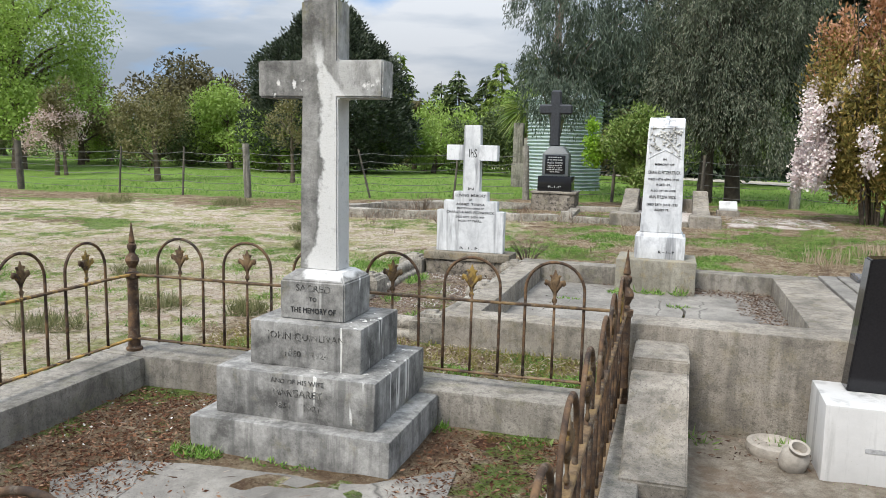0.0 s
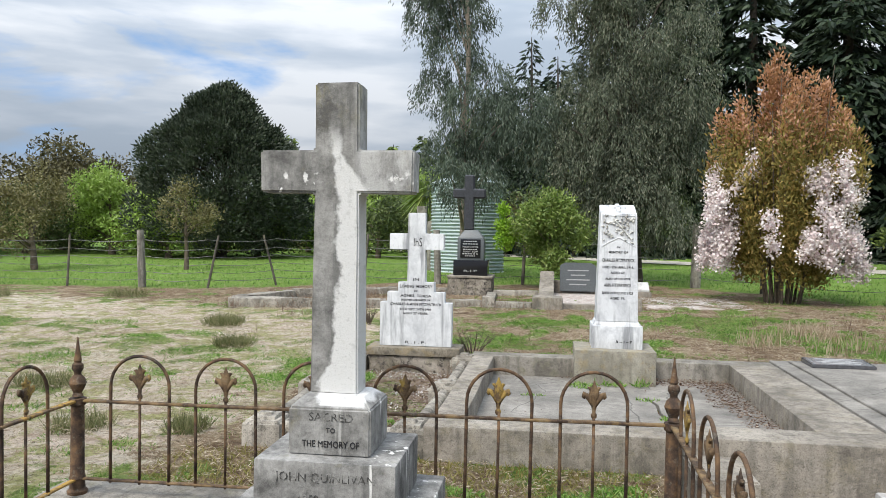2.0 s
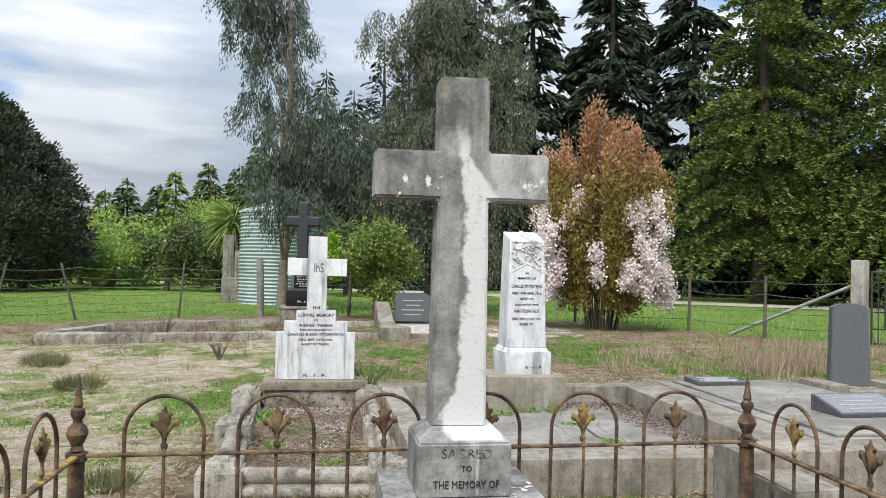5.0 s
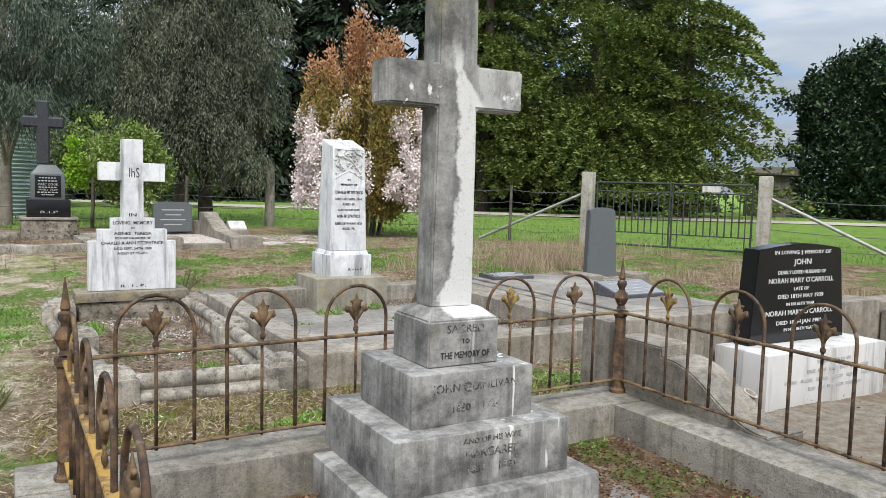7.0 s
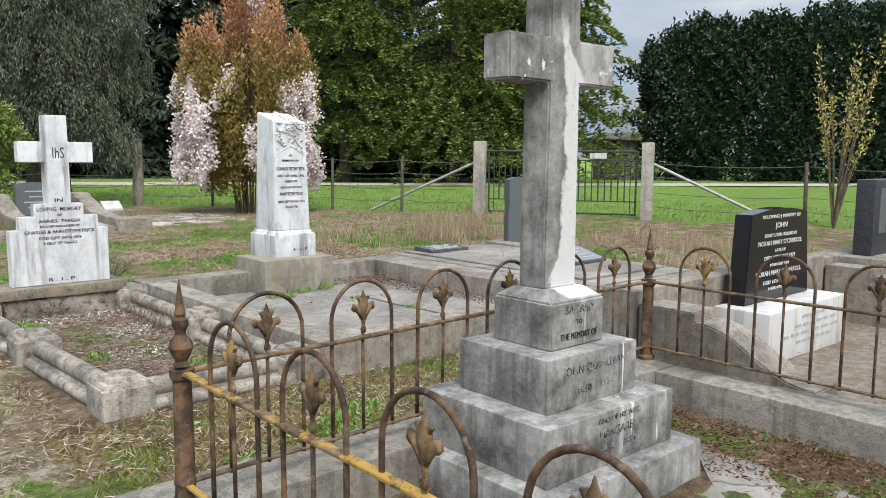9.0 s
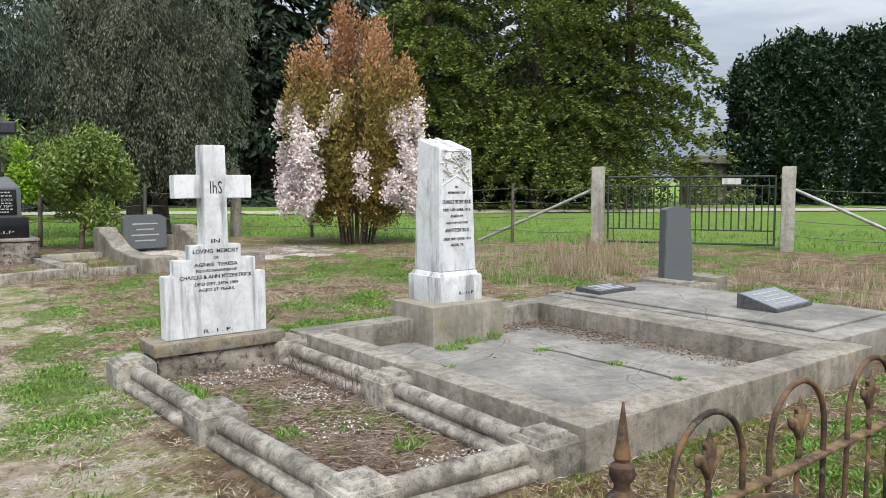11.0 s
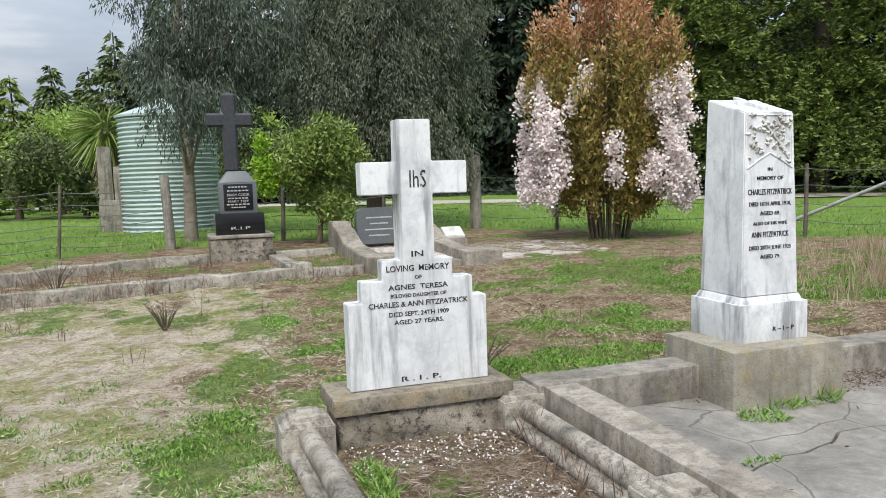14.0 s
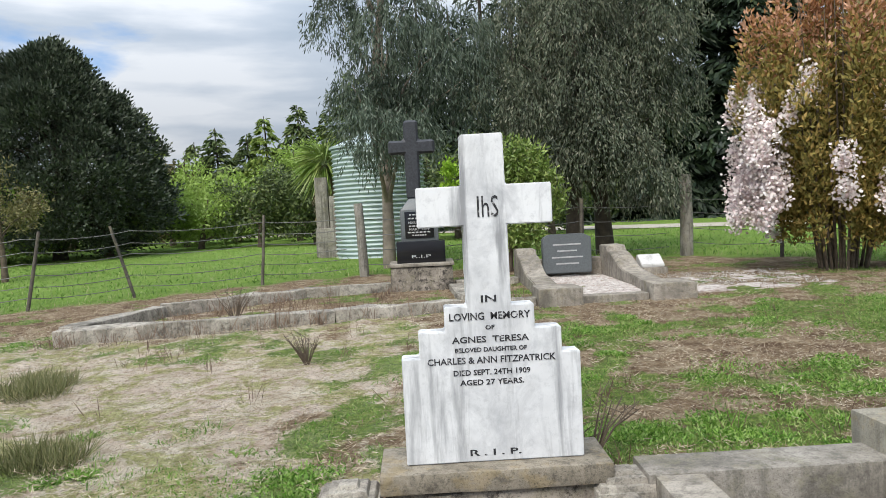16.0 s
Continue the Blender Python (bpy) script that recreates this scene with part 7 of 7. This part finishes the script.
def tufts():
    pts, hs = [], []
    rng = random.Random(9)
    for i in range(48):
        x, y = rng.gauss(4.2, 0.9), rng.gauss(9.9, 0.6)
        a, b = clump(x, y, 0.25, 0.25, 60, rng.uniform(0.15, 0.36), i)
        pts += a
        hs += b
    for i in range(26):
        x, y = rng.uniform(4.4, 6.6), rng.uniform(5.6, 8.2)
        a, b = clump(x, y, 0.2, 0.2, 55, rng.uniform(0.15, 0.35), 100 + i)
        pts += a
        hs += b
    for i in range(22):
        x, y = rng.uniform(5.2, 7.6), rng.uniform(10.2, 12.4)
        a, b = clump(x, y, 0.25, 0.25, 40, rng.uniform(0.15, 0.3), 140 + i)
        pts += a
        hs += b
    stuff("dry_tussock", "tall dry tan grass tussocks", "grass", pts, hs, 0.008, M["grass_dry"], 5, 0.28)
    pts, hs = [], []
    for i in range(150):
        s = rng.random()
        x, y = (-5.6 + 5.0 * s + rng.gauss(0, 0.1), 12.4 + 0.85 * s + rng.gauss(0, 0.12)) if i < 80 else (rng.uniform(-5, -2), rng.uniform(13.2, 14.8))
        a, b = clump(x, y, 0.1, 0.1, 12, rng.uniform(0.1, 0.28), 200 + i)
        pts += a
        hs += b
    for i in range(90):
        a, b = clump(rng.uniform(-4.5, 6), rng.uniform(8.3, 14), 0.07, 0.07, 8, rng.uniform(0.1, 0.3), 400 + i)
        pts += a
        hs += b
    for x, y in ((-1.15, 6.9), (-1.12, 7.3), (-1.1, 6.6), (-1.4, 8.15), (-0.95, 8.1), (1.95, 8.1)):
        a, b = clump(x, y, 0.12, 0.18, 30, 0.22, int(x * 10), False)
        pts += a
        hs += b
    stuff("dead_stalks", "thin dead brown weed stalks", "weeds", pts, hs, 0.006, M["weed_brown"], 6, 0.35)
    pts, hs = [], []
    spots = [(-2.65, 7.3, 0.5, 0.75, 9000, 0.075), (-2.9, 8.3, 0.5, 0.35, 3500, 0.07), (-2.4, 6.1, 0.16, 0.5, 900, 0.04), (-2.25, 5.4, 0.08, 0.4, 300, 0.04), (-1.88, 7.2, 0.07, 0.25, 400, 0.12), (-1.35, 5.7, 0.08, 0.08, 90, 0.12), (-1.75, 6.2, 0.07, 0.1, 90, 0.12),
             (0.05, 7.2, 0.12, 0.1, 150, 0.1), (0.3, 7.27, 0.14, 0.05, 70, 0.15), (0.55, 7.27, 0.07, 0.05, 40, 0.2), (0.55, 6.72, 0.1, 0.05, 80, 0.08), (0.62, 6.1, 0.06, 0.06, 80, 0.09), (0.6, 5.6, 0.05, 0.05, 60, 0.08), (-0.35, 6.75, 0.1, 0.04, 50, 0.06),
             (-1.38, 2.88, 0.12, 0.05, 200, 0.09), (-1.0, 2.9, 0.18, 0.03, 60, 0.05), (-0.5, 3.5, 0.05, 0.05, 60, 0.08), (-0.08, 3.5, 0.1, 0.05, 70, 0.05), (0.05, 2.9, 0.06, 0.3, 80, 0.04),
             (1.02, 3.76, 0.12, 0.06, 260, 0.16), (1.2, 3.4, 0.1, 0.05, 120, 0.07), (0.62, 3.72, 0.05, 0.08, 60, 0.16), (-5.2, 7.6, 0.35, 0.3, 700, 0.16), (-4.6, 9.6, 0.3, 0.25, 400, 0.13), (-6.3, 10.4, 0.4, 0.3, 500, 0.15), (-5.6, 5.6, 0.4, 0.3, 500, 0.2)]
    for i, (x, y, rx, ry, n, h) in enumerate(spots):
        inside = not open_ground(x, y)
        a, b = clump(x, y, rx, ry, n, h, 600 + i, False, (-0.1 if y < 5 or x < -1 else -0.075) if inside else None)
        pts += a
        hs += b
    for i in range(90):
        x, y = rng.uniform(-5.6, -2.35), rng.uniform(4.2, 9.5)
        a, b = clump(x, y, rng.uniform(0.05, 0.16), rng.uniform(0.05, 0.16), rng.randint(40, 130), rng.uniform(0.06, 0.13), 800 + i)
        pts += a
        hs += b
    for i in range(170):
        x, y = rng.uniform(-2.5, 4.5), 8.1 + 5.2 * rng.random() ** 1.3
        if noise.noise(Vector((x * 1.1, y * 1.1, 4.0))) < -0.02:
            continue
        a, b = clump(x, y, rng.uniform(0.1, 0.3), rng.uniform(0.08, 0.2), rng.randint(80, 200), rng.uniform(0.05, 0.1), 900 + i)
        pts += a
        hs += b
    stuff("green_weeds", "small leafy green weeds against the kerbs", "weeds", pts, [h * 0.55 for h in hs], 0.0085, M["weed_green"], 7, 1.0)
    pts, hs = [], []
    for i, (x, y, rx, ry, n, h) in enumerate(((-3.8, 8.8, 0.22, 0.18, 900, 0.3), (-4.66, 10.4, 0.25, 0.2, 700, 0.34), (-4.75, 10.8, 0.25, 0.15, 500, 0.3), (-8.0, 13.7, 0.4, 0.3, 600, 0.4), (-10.4, 13.2, 0.4, 0.3, 600, 0.4), (-2.6, 5.3, 0.13, 0.16, 700, 0.22), (-3.3, 5.2, 0.2, 0.2, 700, 0.22), (-3.6, 4.4, 0.25, 0.2, 600, 0.26), (-4.4, 6.4, 0.3, 0.2, 600, 0.25))):
        a, b = clump(x, y, rx, ry, n, h * 0.6, 1200 + i)
        pts += a
        hs += b
    stuff("olive_tufts", "dull olive tufts of long grass on the pale ground", "grass", pts, hs, 0.006, M["tuft_olive"], 9, 0.5)
    pts, hs = [], []
    for i in range(5200):
        x, y = rng.uniform(-2.4, 0.35), rng.uniform(3.87, 4.93)
        pts.append((x, y, ground_z(x, y) - 0.005))
        hs.append(rng.uniform(0.03, 0.08))
    stuff("strip_grass", "yellowish short grass between two grave plots", "grass", pts, hs, 0.007, M["grass_mossy"], 8, 1.2)


M["tuft_olive"] = leaf_mat("olive long grass", (0.1, 0.11, 0.04), (0.18, 0.19, 0.08), (0.32, 0.3, 0.16), trans=0.3)
M["grass_mossy"] = leaf_mat("yellow moss grass", (0.16, 0.15, 0.035), (0.25, 0.22, 0.06), (0.36, 0.3, 0.13), trans=0.3)
tufts()


def twiggy(name, x, y, h, n, seed, label):
    rng = random.Random(seed)
    t = thing(name, label, "shrub")
    bm = bmesh.new()
    z = ground_z(x, y)
    for _ in range(n):
        a, s = rng.uniform(0, 6.28), rng.uniform(0.3, 1)
        p = [Vector((x, y, z - 0.02)), Vector((x + math.cos(a) * 0.35 * h * s, y + math.sin(a) * 0.35 * h * s, z + h * 0.55 * rng.uniform(0.7, 1))), Vector((x + math.cos(a) * 0.7 * h * s, y + math.sin(a) * 0.7 * h * s, z + h * rng.uniform(0.6, 1)))]
        tube(bm, p, [0.008, 0.005, 0.002], 4)
        for _k in range(3):
            q = p[1].lerp(p[2], rng.random())
            tube(bm, [q, q + Vector((rng.uniform(-1, 1), rng.uniform(-1, 1), rng.uniform(0.2, 1))) * 0.25 * h], [0.003, 0.001], 4)
    part("twig_mass", bm, M["bark"], t)


twiggy("dead_bush", -2.75, 11.0, 0.28, 18, 3, "small bare dead bush on the dry ground")
twiggy("dead_bush", -3.9, 13.4, 0.4, 18, 4, "small bare dead bush on the dry ground")
twiggy("dead_bush", -1.02, 8.35, 0.35, 16, 5, "bare twiggy weed beside the white headstone")


def scatter(name, label, category, zones, size, mat, seed, flat=0.12, ratio=0.42):
    """Flat bits lying about, joined."""
    rng = np.random.default_rng(seed)
    base, way, ln = [], [], []
    for x0, x1, y0, y1, z, n in zones:
        for _ in range(n):
            base.append((rng.uniform(x0, x1), rng.uniform(y0, y1), z + rng.uniform(0.0, 0.03)))
            way.append((*rng.normal(size=2), rng.normal() * flat))
            ln.append(size * rng.uniform(0.5, 1.5))
    ob = leaf_mesh(name, base, way, np.array(ln), np.array(ln) * ratio, rng, mat)
    tagged(ob, label, category, kind="stuff")


M["litter_straw"] = leaf_mat("dead twig straw", (0.12, 0.085, 0.07), (0.26, 0.195, 0.16), (0.46, 0.38, 0.32), trans=0.05, rough=0.8)
scatter("leaf_litter", "brown fallen leaves and twigs in the plots", "leaf litter",
        [(-1.98, -1.12, 5.25, 7.6, -0.125, 5000), (1.1, 1.33, 5.5, 7.55, -0.066, 1900), (0.6, 1.33, 7.3, 7.59, -0.066, 900), (1.0, 1.2, 6.5, 7.3, -0.066, 500), (-0.2, 1.2, 7.45, 7.6, -0.066, 160), (0.6, 1.4, 3.5, 3.82, -0.07, 260), (0.6, 2.7, 1.2, 3.6, -0.065, 300), (-0.7, 0.9, 5.3, 7.3, -0.066, 60)], 0.02, M["litter"], 31, 0.25, 0.3)
M["litter_dark"] = leaf_mat("damp red brown leaf litter", (0.035, 0.015, 0.009), (0.1, 0.04, 0.02), (0.17, 0.075, 0.036), (0.3, 0.19, 0.12), trans=0.03, rough=0.85)
scatter("damp_litter", "damp red brown leaf litter inside the railing", "leaf litter", [(-2.13, -1.4, 1.4, 3.5, -0.108, 11000), (-0.5, 0.1, 1.6, 3.5, -0.108, 6500), (-1.4, 0.0, 1.3, 2.6, -0.108, 1200)], 0.02, M["litter_dark"], 34, 0.3, 0.32)
scatter("stone_chips", "scattered white stone chips on the grave", "stone chips", [(-1.95, -1.15, 7.25, 7.6, -0.1, 600), (-1.5, -1.2, 6.6, 7.0, -0.1, 350), (-1.5, -1.15, 5.25, 5.5, -0.1, 350), (-1.7, -1.35, 6.0, 6.3, -0.105, 160), (1.35, 2.95, 13.35, 15.1, 0.05, 3200), (-0.15, 0.7, 13.35, 15.5, 0.06, 1200), (-2.1, -1.5, 2.6, 3.5, -0.1, 60)], 0.013, M["chips"], 32, 0.5, 0.6)
scatter("dry_twigs", "loose dry twigs and straw on the ground", "twigs", [(-2.0, -1.1, 5.2, 7.6, -0.108, 8500), (-2.1, 0.1, 1.4, 3.5, -0.1, 520), (-2.4, 0.35, 3.9, 4.9, -0.1, 500), (-2.0, 2.0, 8.1, 12.5, -0.08, 900)], 0.05, M["litter_straw"], 33, 0.15, 0.055)
